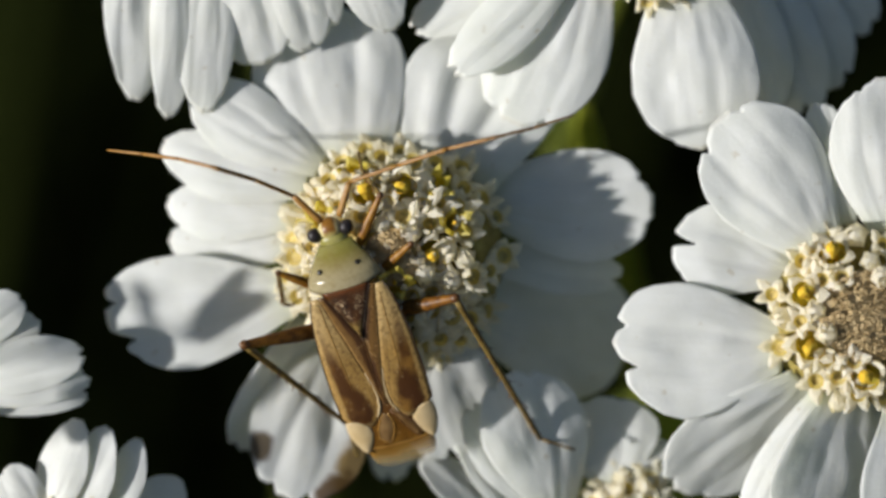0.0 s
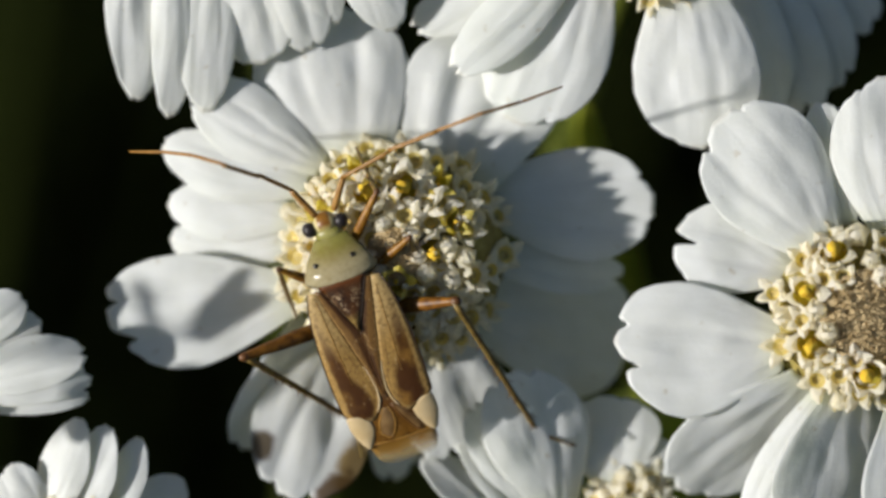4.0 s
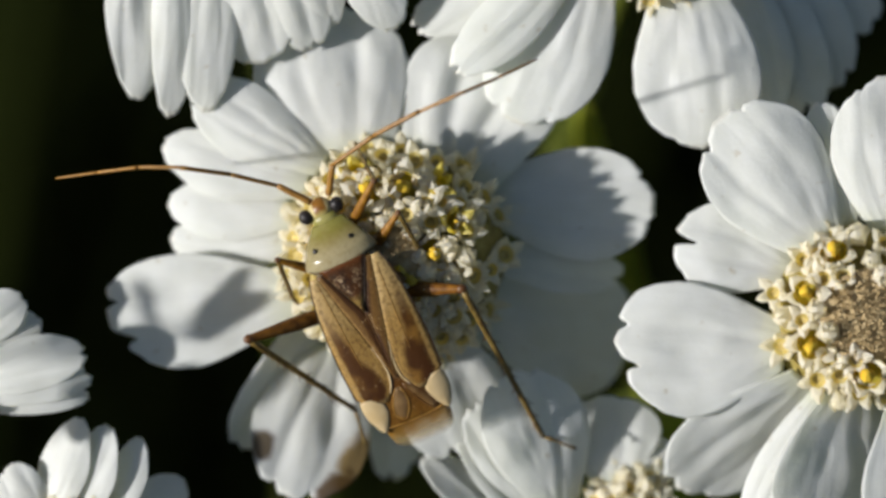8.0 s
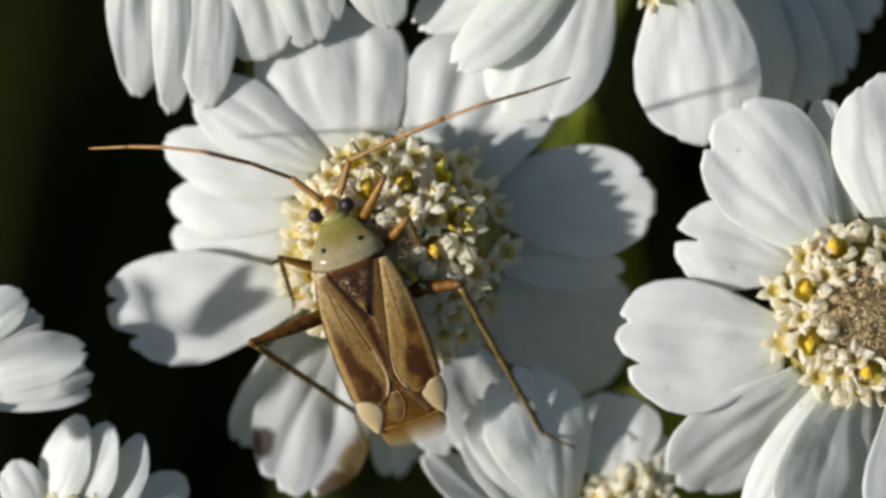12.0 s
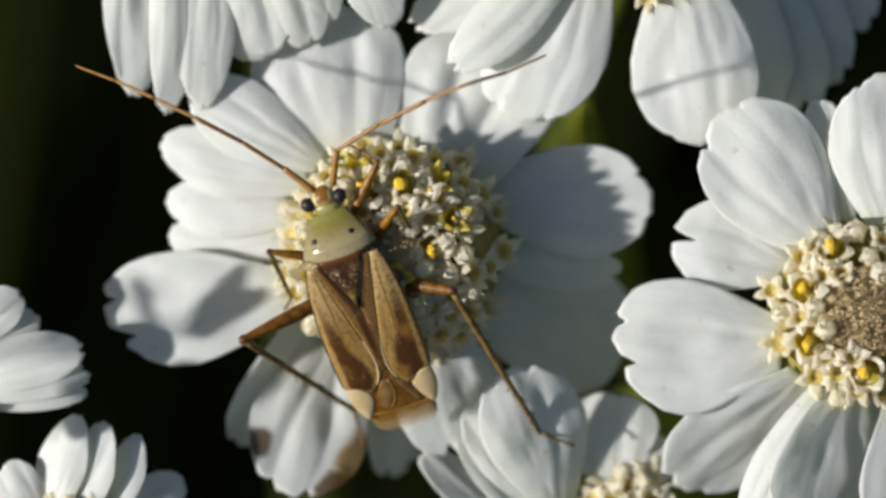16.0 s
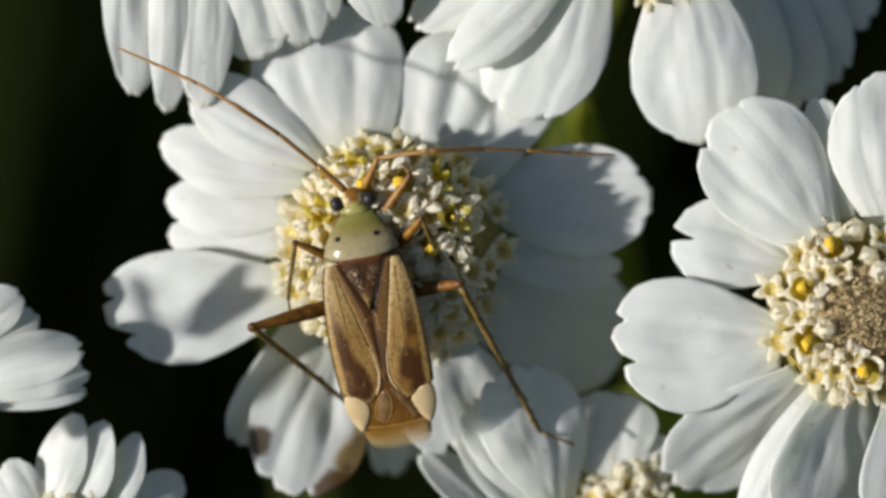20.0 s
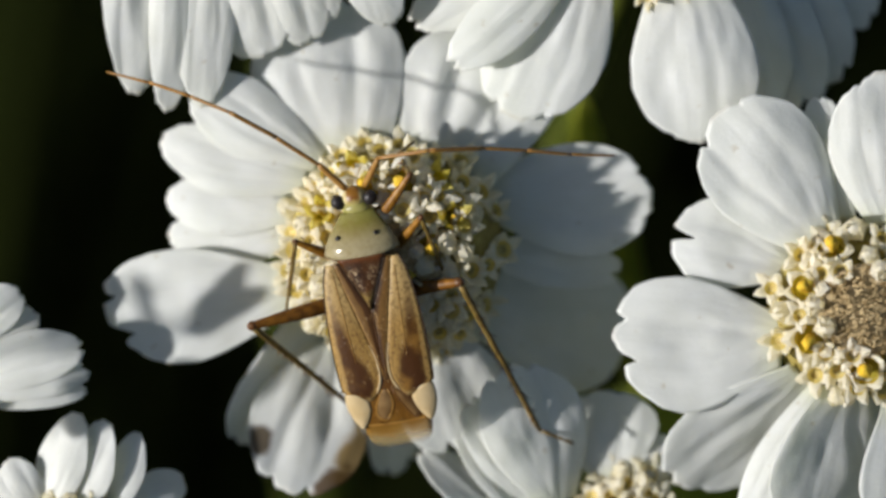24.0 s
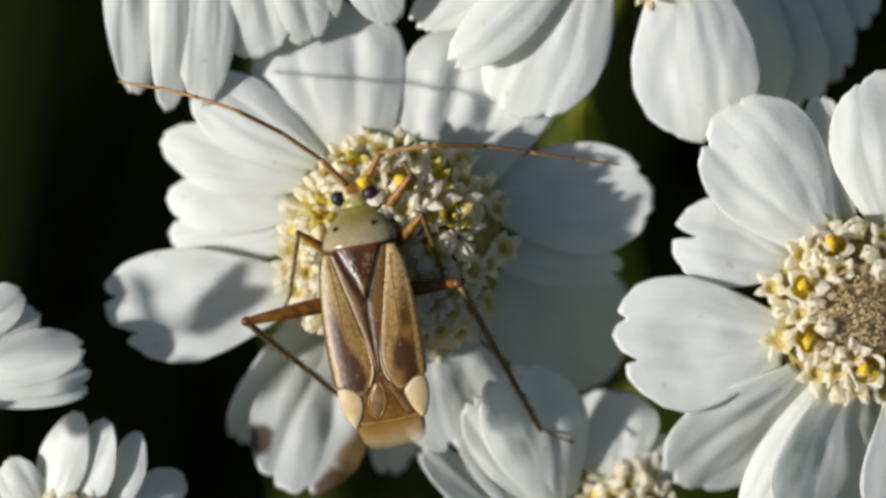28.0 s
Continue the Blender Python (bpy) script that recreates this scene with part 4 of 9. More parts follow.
def pronotum():
    n, c = 22, 25
    pts, uv = [], []
    for i in range(n):
        q = i / (n - 1)
        half, y, z = glide([(0.0, 1.19, 0.0, 0.02), (0.12, 1.21, 0.12, 0.14), (0.35, 1.11, 0.40, 0.10), (0.6, 0.93, 0.74, -0.12), (0.85, 0.68, 1.08, -0.44), (1.0, 0.53, 1.30, -0.66)], q)
        for j in range(c):
            b = -1 + 2 * j / (c - 1)
            pts.append((half * b, y - 0.13 * (1 - b * b) * (1 - q) + 0.05 * abs(b) ** 4 * (1 - q), z - (0.62 * half) * (1 - math.sqrt(max(0.0, 1 - 0.86 * b * b))) - 0.03))
            uv.append((j / (c - 1), q))
    return part("pronotum", shell("pronotum", pts, n, c, 0.12, PRONOTUM, uv), bug, "pale green glossy pronotum")


collar = pronotum()
for s in (-1, 1):
    part("spot", ball("spot", (0.075, 0.085, 0.03), BLACK, 8, 10), collar, "small black spot", lift(Matrix.Translation((0.62 * s - 0.05, 0.66, -0.19)) @ Matrix.Rotation(radians(22 * s), 4, "Y") @ Matrix.Rotation(radians(-25), 4, "X")))


def squeeze_head(p):
    return Vector((p.x * (1 - 0.30 * max(0.0, p.y / 0.55)), p.y, p.z - 0.22 * max(0.0, p.y) ** 2))


head = part("head", ball("head", (0.40, 0.38, 0.30), HEAD, 14, 18, squeeze_head), bug, "amber head", lift(Matrix.Translation((-0.03, 1.72, -0.98)) @ Matrix.Rotation(radians(-32), 4, "X")))
part("neck", ball("neck", (0.46, 0.30, 0.26), NECK, 12, 16), bug, "yellow-green neck", lift(Matrix.Translation((-0.02, 1.36, -0.92))))
for s in (-1, 1):
    part("eye", ball("eye", (0.225, 0.245, 0.235), EYE_BLACK, 12, 16), head, "black bulging eye", head.matrix_basis.inverted() @ lift(Matrix.Translation((0.52 * s - 0.04, 1.64, -0.90)) @ Matrix.Rotation(radians(-30 * s), 4, "Z")))

PIECES = {}
for s in ("left", "right"):
    cuts = [1.152, 1.766, 1.766, 1.525, 1.445, 1.525]
    fat = [(0.118, 0.098), (0.068, 0.072), (0.072, 0.074), (0.056, 0.055), (0.055, 0.052), (0.050, 0.032)]
    for i, (long, (ra, rb)) in enumerate(zip(cuts, fat)):
        if s == "left":
            long = long * 0.942 if i else long
        q = [k / 8 for k in range(9)]
        ob = part("antenna_segment", tube("antenna_segment", [(0, long * (k * 1.02 - 0.01), 0.02 * math.sin(k * math.pi)) for k in q], [ra + (rb - ra) * k - (0.012 if k in (0, 1) and i in (0, 1, 3, 5) else 0) for k in q], ANTENNA, 9), bug)
        PIECES["ant_%s_%d" % (s, i)] = ob
for name, (lf, lt) in {"hind_left": (3.38, 5.22), "hind_right": (2.70, 6.12), "mid_left": (1.76, 2.10), "mid_right": (1.89, 2.35), "front_right": (2.02, 1.60), "front_left": (1.35, 1.08)}.items():
    hind = "hind" in name
    fr = 0.255 if hind else 0.165
    prof = [(0, 0.55), (0.1, 0.8), (0.25, 1.0), (0.45, 0.98), (0.65, 0.84), (0.82, 0.68), (0.93, 0.58), (1.0, 0.5), (1.03, 0.3)]
    PIECES[name + "_femur"] = part("femur", tube("femur", [(0, lf * q, 0.03 * math.sin(q * 3.1)) for q, _ in prof], [fr * r for _, r in prof], FEMUR if hind else AMBER_LEG, 12), bug, "speckled rust-brown thigh" if hind else "amber thigh")
    part("knee", ball("knee", (fr * 0.62, fr * 0.75, fr * 0.62), VEIN, 8, 10), PIECES[name + "_femur"], "dark knee", lift(Matrix.Translation((0, lf * 0.99, 0))))
    rnd = random.Random(len(name))
    spines = [(0.12 + 0.85 * k / 22 + rnd.uniform(-0.01, 0.01), rnd.choice((0.2, 2.9, 1.5)) + rnd.uniform(-0.4, 0.4), 0.27) for k in range(23)] if hind else [(0.2 + 0.75 * k / 9, rnd.uniform(0, 6.28), 0.2) for k in range(10)]
    tr = 0.104 if hind else 0.076
    q = [k / 12 for k in range(13)]
    PIECES[name + "_tibia"] = part("tibia", tube("tibia", [(0, lt * (k * 1.01 - 0.005), 0) for k in q], [tr * (1.1 - 0.3 * k) for k in q], [TIBIA, VEIN], 9, spines), bug, "thin spiny shin")
    la = 1.15 if hind else 0.6
    toes = [(0, 0, 0), (0, la * 0.3, -0.02), (0, la * 0.34, -0.02), (0, la * 0.65, 0), (0, la * 0.69, 0), (0, la * 0.95, 0.01), (0, la, -0.06), (0.03, la * 1.06, -0.12)]
    PIECES[name + "_tarsus"] = part("tarsus", tube("tarsus", toes, [0.055, 0.06, 0.042, 0.055, 0.042, 0.055, 0.045, 0.012], TIBIA, 8), bug, "jointed foot with claw")


# ---- what moves ----
def keyed(thing, rows, rest=None):
    """Key a thing by rows of seconds, millimetres and degrees."""
    walk(thing, [(t, (rest or Matrix()) @ pose(x * MM, y * MM, z * MM, a, b, c)) for t, x, y, z, a, b, c in rows])


def motions():
    keyed(bug, [(0, -3.02, -1.21, 3.60, 16.6, -8.7, 16.0), (0.5, -3.02, -1.27, 3.60, 12.6, -8.2, 15.4), (1, -2.97, -1.08, 3.60, 1.8, -8.1, 15.7), (1.5, -2.87, -1.37, 3.60, 16.9, -6.6, 13.7), (2, -2.84, -1.02, 3.60, 14.2, -5.5, 14.0), (2.5, -2.62, -1.17, 3.60, 18.0, -5.1, 12.0), (3, -3.05, -0.68, 3.60, 7.1, -7.0, 16.3), (3.5, -3.08, -0.86, 3.60, 10.8, -7.5, 16.9), (5.5, -3.57, -1.13, 3.60, 14.2, -13.6, 24.5), (6, -3.49, -0.39, 3.60, 6.0, -11.7, 25.9), (6.5, -3.47, -0.09, 3.60, -3.7, -11.1, 27.4), (7, -3.37, -0.03, 3.60, -6.3, -9.6, 26.6), (7.5, -3.32, -0.31, 3.60, 5.5, -9.1, 26.2), (8, -3.17, -0.48, 3.60, 9.0, -8.1, 23.8), (8.5, -3.19, -0.42, 3.60, 5.2, -8.9, 23.8), (9, -3.16, -0.48, 3.60, 6.3, -9.1, 23.4), (9.5, -3.16, -0.47, 3.60, 5.9, -9.4, 23.2), (10, -3.08, -0.53, 3.60, 10.5, -8.1, 21.9), (10.5, -3.08, -0.57, 3.60, 10.1, -8.5, 21.8), (11, -3.19, -0.58, 3.60, 12.1, -8.3, 21.8), (11.5, -3.20, -0.48, 3.60, 9.4, -7.5, 22.8), (12, -2.97, -0.62, 3.60, 12.8, -6.5, 19.3), (12.5, -3.01, -0.49, 3.60, 9.4, -6.3, 19.7), (14.5, -3.09, -0.09, 3.60, 12.9, -9.4, 16.8), (15, -3.25, -0.28, 3.60, 17.5, -10.0, 19.3), (15.5, -3.01, -0.32, 3.60, 21.1, -9.3, 15.1), (16, -3.17, -0.38, 3.60, 18.3, -11.5, 17.2), (16.5, -2.69, -0.33, 3.60, 16.6, -10.6, 9.9), (17, -2.71, -0.24, 3.60, 7.2, -12.3, 9.9), (17.5, -2.53, -0.41, 3.60, 9.7, -9.3, 9.2), (18, -2.51, -0.44, 3.60, 10.0, -9.8, 9.2), (19, -2.50, -0.43, 3.60, 10.3, -10.1, 9.6), (19.5, -2.47, -0.44, 3.60, 11.5, -9.0, 9.4), (20, -2.51, -0.44, 3.60, 10.3, -8.8, 9.7), (20.5, -2.51, -0.44, 3.60, 10.6, -9.0, 9.7), (21, -2.51, -0.46, 3.60, 13.5, -10.0, 9.2), (21.5, -2.52, -0.46, 3.60, 11.5, -9.5, 9.4), (23.5, -2.49, -0.45, 3.60, 12.1, -9.3, 9.2), (24, -2.51, -0.44, 3.60, 11.6, -10.0, 9.4), (24.5, -2.51, -0.44, 3.60, 12.0, -10.0, 9.3), (25, -2.50, -0.46, 3.60, 12.4, -9.3, 9.4), (26, -2.52, -0.46, 3.60, 12.2, -9.3, 9.4), (26.5, -2.60, -0.41, 3.60, 9.9, -10.1, 10.1), (27, -2.56, -0.47, 3.60, 11.5, -10.3, 9.7), (27.5, -2.68, -0.17, 3.60, -1.2, -11.5, 10.3), (28, -2.65, -0.14, 3.60, -3.7, -11.7, 10.6)], BED)
    keyed(PIECES["ant_left_0"], [(0, -0.25, 2.02, -1.00, 2.5, 15.7, 28.2), (0.5, -0.25, 2.02, -1.00, 6.0, 13.3, 28.2), (1, -0.25, 2.02, -1.00, 16.1, 7.9, 29.3), (1.5, -0.25, 2.02, -1.00, -8.2, 15.1, 33.7), (2, -0.25, 2.02, -1.00, -6.4, 12.7, 34.7), (2.5, -0.25, 2.02, -1.00, -11.3, 13.4, 28.8), (3, -0.25, 2.02, -1.00, 30.8, 8.9, 18.3), (3.5, -0.25, 2.02, -1.00, 19.7, 11.4, 24.7), (5.5, -0.25, 2.02, -1.00, 12.4, 17.3, 16.8), (6, -0.25, 2.02, -1.00, 30.5, 13.1, 27.9), (6.5, -0.25, 2.02, -1.00, 54.0, 8.0, 29.2), (7, -0.25, 2.02, -1.00, 45.0, 4.1, 36.5), (7.5, -0.25, 2.02, -1.00, 28.8, 10.6, 32.1), (8, -0.25, 2.02, -1.00, 9.7, 11.9, 38.6), (8.5, -0.25, 2.02, -1.00, 18.7, 10.2, 39.3), (9, -0.25, 2.02, -1.00, 17.2, 11.0, 39.0), (9.5, -0.25, 2.02, -1.00, 19.3, 11.0, 38.6), (10, -0.25, 2.02, -1.00, 13.9, 12.9, 38.9), (10.5, -0.25, 2.02, -1.00, 9.0, 12.9, 37.9), (11, -0.25, 2.02, -1.00, -2.4, 13.8, 36.1), (11.5, -0.25, 2.02, -1.00, -1.6, 11.3, 31.4), (12, -0.25, 2.02, -1.00, -5.1, 12.4, 31.9), (12.5, -0.25, 2.02, -1.00, 12.7, 10.4, 32.9), (14.5, -0.25, 2.02, -1.00, 23.3, 13.4, 20.4), (15, -0.25, 2.02, -1.00, -7.2, 17.7, 30.4), (15.5, -0.25, 2.02, -1.00, -8.7, 20.3, 36.0), (16, -0.25, 2.02, -1.00, 0.7, 19.9, 33.3), (16.5, -0.25, 2.02, -1.00, -7.6, 17.2, 26.8), (17, -0.25, 2.02, -1.00, 15.9, 14.2, 33.9), (17.5, -0.25, 2.02, -1.00, 10.6, 13.2, 36.7), (18, -0.25, 2.02, -1.00, 11.9, 13.8, 36.5), (18.5, -0.25, 2.02, -1.00, 13.5, 14.2, 37.5), (19, -0.25, 2.02, -1.00, 14.6, 14.3, 37.4), (19.5, -0.25, 2.02, -1.00, 12.9, 14.2, 37.8), (20, -0.25, 2.02, -1.00, 10.0, 13.2, 37.0), (20.5, -0.25, 2.02, -1.00, 10.4, 13.6, 37.1), (21, -0.25, 2.02, -1.00, 14.0, 16.2, 36.8), (21.5, -0.25, 2.02, -1.00, 12.3, 14.5, 37.2), (23.5, -0.25, 2.02, -1.00, 8.1, 14.7, 37.1), (24, -0.25, 2.02, -1.00, 12.8, 15.0, 37.2), (24.5, -0.25, 2.02, -1.00, 15.1, 15.3, 37.8), (25.5, -0.25, 2.02, -1.00, 15.1, 14.8, 37.3), (26, -0.25, 2.02, -1.00, 13.4, 14.8, 37.5), (26.5, -0.25, 2.02, -1.00, 14.4, 14.0, 36.2), (27, -0.25, 2.02, -1.00, 10.6, 15.0, 36.5), (27.5, -0.25, 2.02, -1.00, 32.0, 8.7, 35.6), (28, -0.25, 2.02, -1.00, 26.2, 7.6, 35.0)])
    keyed(PIECES["ant_left_1"], [(0, -0.78, 3.04, -0.95, 36.3, 18.3, 49.1), (0.5, -0.77, 3.04, -0.88, 36.7, 15.0, 52.2), (1, -0.75, 3.01, -0.68, 37.3, 5.7, 58.6), (1.5, -0.92, 2.94, -1.16, 25.9, 17.7, 55.3), (2, -0.93, 2.94, -1.12, 22.2, 14.9, 57.3), (2.5, -0.84, 2.98, -1.22, 23.3, 16.2, 43.3), (3, -0.47, 2.99, -0.42, 57.5, 9.9, 51.8), (3.5, -0.63, 3.04, -0.62, 42.9, 12.9, 45.1), (5.5, -0.50, 3.12, -0.76, 72.9, 19.2, 55.5), (6, -0.60, 2.96, -0.43, 62.4, 9.6, 70.1), (6.5, -0.47, 2.67, -0.08, 68.8, 1.7, 63.6), (7, -0.69, 2.71, -0.19, 52.8, -0.8, 61.1), (7.5, -0.70, 2.93, -0.46, 34.5, 10.2, 48.3), (8, -0.93, 2.93, -0.81, 26.8, 12.0, 52.3), (8.5, -0.89, 2.91, -0.64, 29.1, 9.4, 53.9), (9, -0.89, 2.92, -0.66, 28.2, 10.3, 55.4), (9.5, -0.87, 2.92, -0.63, 28.0, 10.1, 56.8), (10, -0.90, 2.93, -0.73, 24.0, 13.2, 58.7), (10.5, -0.92, 2.94, -0.83, 25.5, 13.0, 59.1), (11, -0.94, 2.94, -1.05, 24.5, 14.6, 59.0), (11.5, -0.86, 3.00, -1.03, 30.1, 12.0, 52.9), (12, -0.87, 2.98, -1.10, 31.4, 14.1, 50.1), (12.5, -0.82, 2.99, -0.75, 34.8, 11.2, 48.4), (14.5, -0.52, 3.05, -0.56, 61.0, 15.2, 36.2), (15, -0.87, 2.98, -1.14, 20.9, 18.4, 35.2), (15.5, -0.97, 2.91, -1.16, 15.3, 20.8, 38.9), (16, -0.88, 2.99, -0.99, 13.7, 20.4, 37.4), (16.5, -0.81, 3.02, -1.15, 14.6, 16.6, 23.6), (17, -0.80, 2.98, -0.69, 18.5, 14.2, 30.4), (17.5, -0.89, 2.96, -0.79, 16.2, 13.0, 32.9), (18, -0.87, 2.96, -0.77, 17.2, 13.7, 35.1), (18.5, -0.88, 2.95, -0.74, 17.8, 14.2, 37.4), (19, -0.87, 2.95, -0.72, 18.2, 14.3, 39.2), (19.5, -0.89, 2.95, -0.75, 16.7, 14.3, 39.6), (20, -0.90, 2.95, -0.81, 17.3, 13.3, 40.0), (20.5, -0.90, 2.95, -0.80, 17.2, 13.7, 40.4), (21, -0.86, 2.96, -0.73, 16.0, 16.4, 40.7), (21.5, -0.88, 2.95, -0.76, 17.4, 14.7, 42.0), (23.5, -0.91, 2.95, -0.84, 17.7, 15.1, 46.5), (24, -0.88, 2.95, -0.75, 19.0, 15.3, 47.0), (24.5, -0.87, 2.95, -0.71, 19.2, 15.6, 47.6), (25.5, -0.86, 2.95, -0.71, 19.4, 15.2, 48.0), (26, -0.88, 2.95, -0.74, 19.2, 15.2, 48.2), (26.5, -0.85, 2.96, -0.72, 21.2, 14.1, 48.0), (27, -0.88, 2.96, -0.80, 20.4, 15.3, 48.2), (27.5, -0.74, 2.87, -0.40, 36.8, 6.2, 52.2), (28, -0.79, 2.91, -0.50, 38.3, 5.6, 46.0)])
    keyed(PIECES["ant_left_2"], [(0, -1.59, 4.15, -0.02, 39.8, 18.6, 56.0), (0.5, -1.66, 4.06, 0.08, 40.0, 15.0, 59.4), (1, -1.83, 3.78, 0.32, 39.4, 5.0, 65.4), (1.5, -2.02, 3.98, -0.47, 31.2, 17.9, 60.0), (2, -2.13, 3.91, -0.52, 26.0, 15.1, 65.2), (2.5, -1.76, 4.22, -0.59, 32.7, 17.7, 54.0), (3, -1.03, 3.73, 0.96, 59.3, 9.8, 56.9), (3.5, -1.32, 4.08, 0.48, 45.2, 13.1, 50.2), (5.5, -0.61, 3.83, 0.74, 77.0, 18.3, 66.7), (6, -1.24, 3.45, 1.02, 65.0, 7.6, 81.6), (6.5, -0.99, 2.98, 1.47, 69.6, -0.6, 74.9), (7, -1.58, 3.18, 1.14, 53.4, -3.1, 72.5), (7.5, -1.61, 3.97, 0.47, 36.9, 9.8, 53.9), (8, -2.01, 3.96, -0.08, 29.4, 11.9, 58.4), (8.5, -1.99, 3.87, 0.16, 31.4, 9.0, 59.6), (9, -2.02, 3.86, 0.11, 30.5, 9.9, 60.7), (9.5, -2.03, 3.83, 0.14, 30.2, 9.6, 61.8), (10, -2.12, 3.85, -0.07, 26.5, 13.0, 63.5), (10.5, -2.12, 3.85, -0.13, 27.9, 12.8, 63.1), (11, -2.14, 3.87, -0.38, 27.6, 14.5, 62.3), (11.5, -1.90, 4.01, -0.22, 33.1, 11.9, 57.6), (12, -1.83, 4.05, -0.26, 34.7, 14.3, 56.3), (12.5, -1.72, 4.03, 0.18, 37.1, 11.2, 53.3), (14.5, -0.69, 3.92, 0.85, 62.0, 15.3, 37.5), (15, -1.61, 4.36, -0.58, 25.5, 19.1, 41.5), (15.5, -1.85, 4.25, -0.75, 19.4, 21.6, 44.6), (16, -1.75, 4.35, -0.62, 17.1, 20.9, 42.5), (16.5, -1.34, 4.54, -0.74, 18.5, 17.3, 27.9), (17, -1.49, 4.41, -0.18, 21.4, 14.2, 34.5), (17.5, -1.67, 4.35, -0.34, 19.2, 13.2, 37.5), (18, -1.69, 4.33, -0.29, 20.4, 13.9, 40.3), (18.5, -1.74, 4.28, -0.25, 21.0, 14.3, 43.1), (19, -1.77, 4.25, -0.22, 21.3, 14.4, 45.5), (19.5, -1.81, 4.25, -0.29, 19.8, 14.5, 45.9), (20, -1.83, 4.24, -0.32, 20.3, 13.5, 46.3), (20.5, -1.84, 4.24, -0.32, 20.3, 13.9, 46.8), (21, -1.80, 4.26, -0.29, 19.4, 16.7, 47.2), (21.5, -1.85, 4.22, -0.28, 20.4, 14.9, 48.0), (23.5, -1.96, 4.14, -0.35, 20.4, 15.2, 50.8), (24, -1.93, 4.13, -0.23, 21.7, 15.3, 51.4), (24.5, -1.93, 4.12, -0.18, 22.0, 15.6, 52.0), (25, -1.95, 4.11, -0.21, 21.6, 15.5, 52.4), (25.5, -1.93, 4.11, -0.18, 22.1, 15.2, 52.6), (26, -1.95, 4.10, -0.22, 22.0, 15.3, 53.1), (26.5, -1.91, 4.11, -0.14, 24.0, 13.9, 53.1), (27, -1.94, 4.12, -0.23, 23.4, 15.3, 53.6), (27.5, -1.73, 3.77, 0.59, 38.9, 5.0, 59.0), (28, -1.66, 3.88, 0.53, 40.5, 4.0, 54.1)])
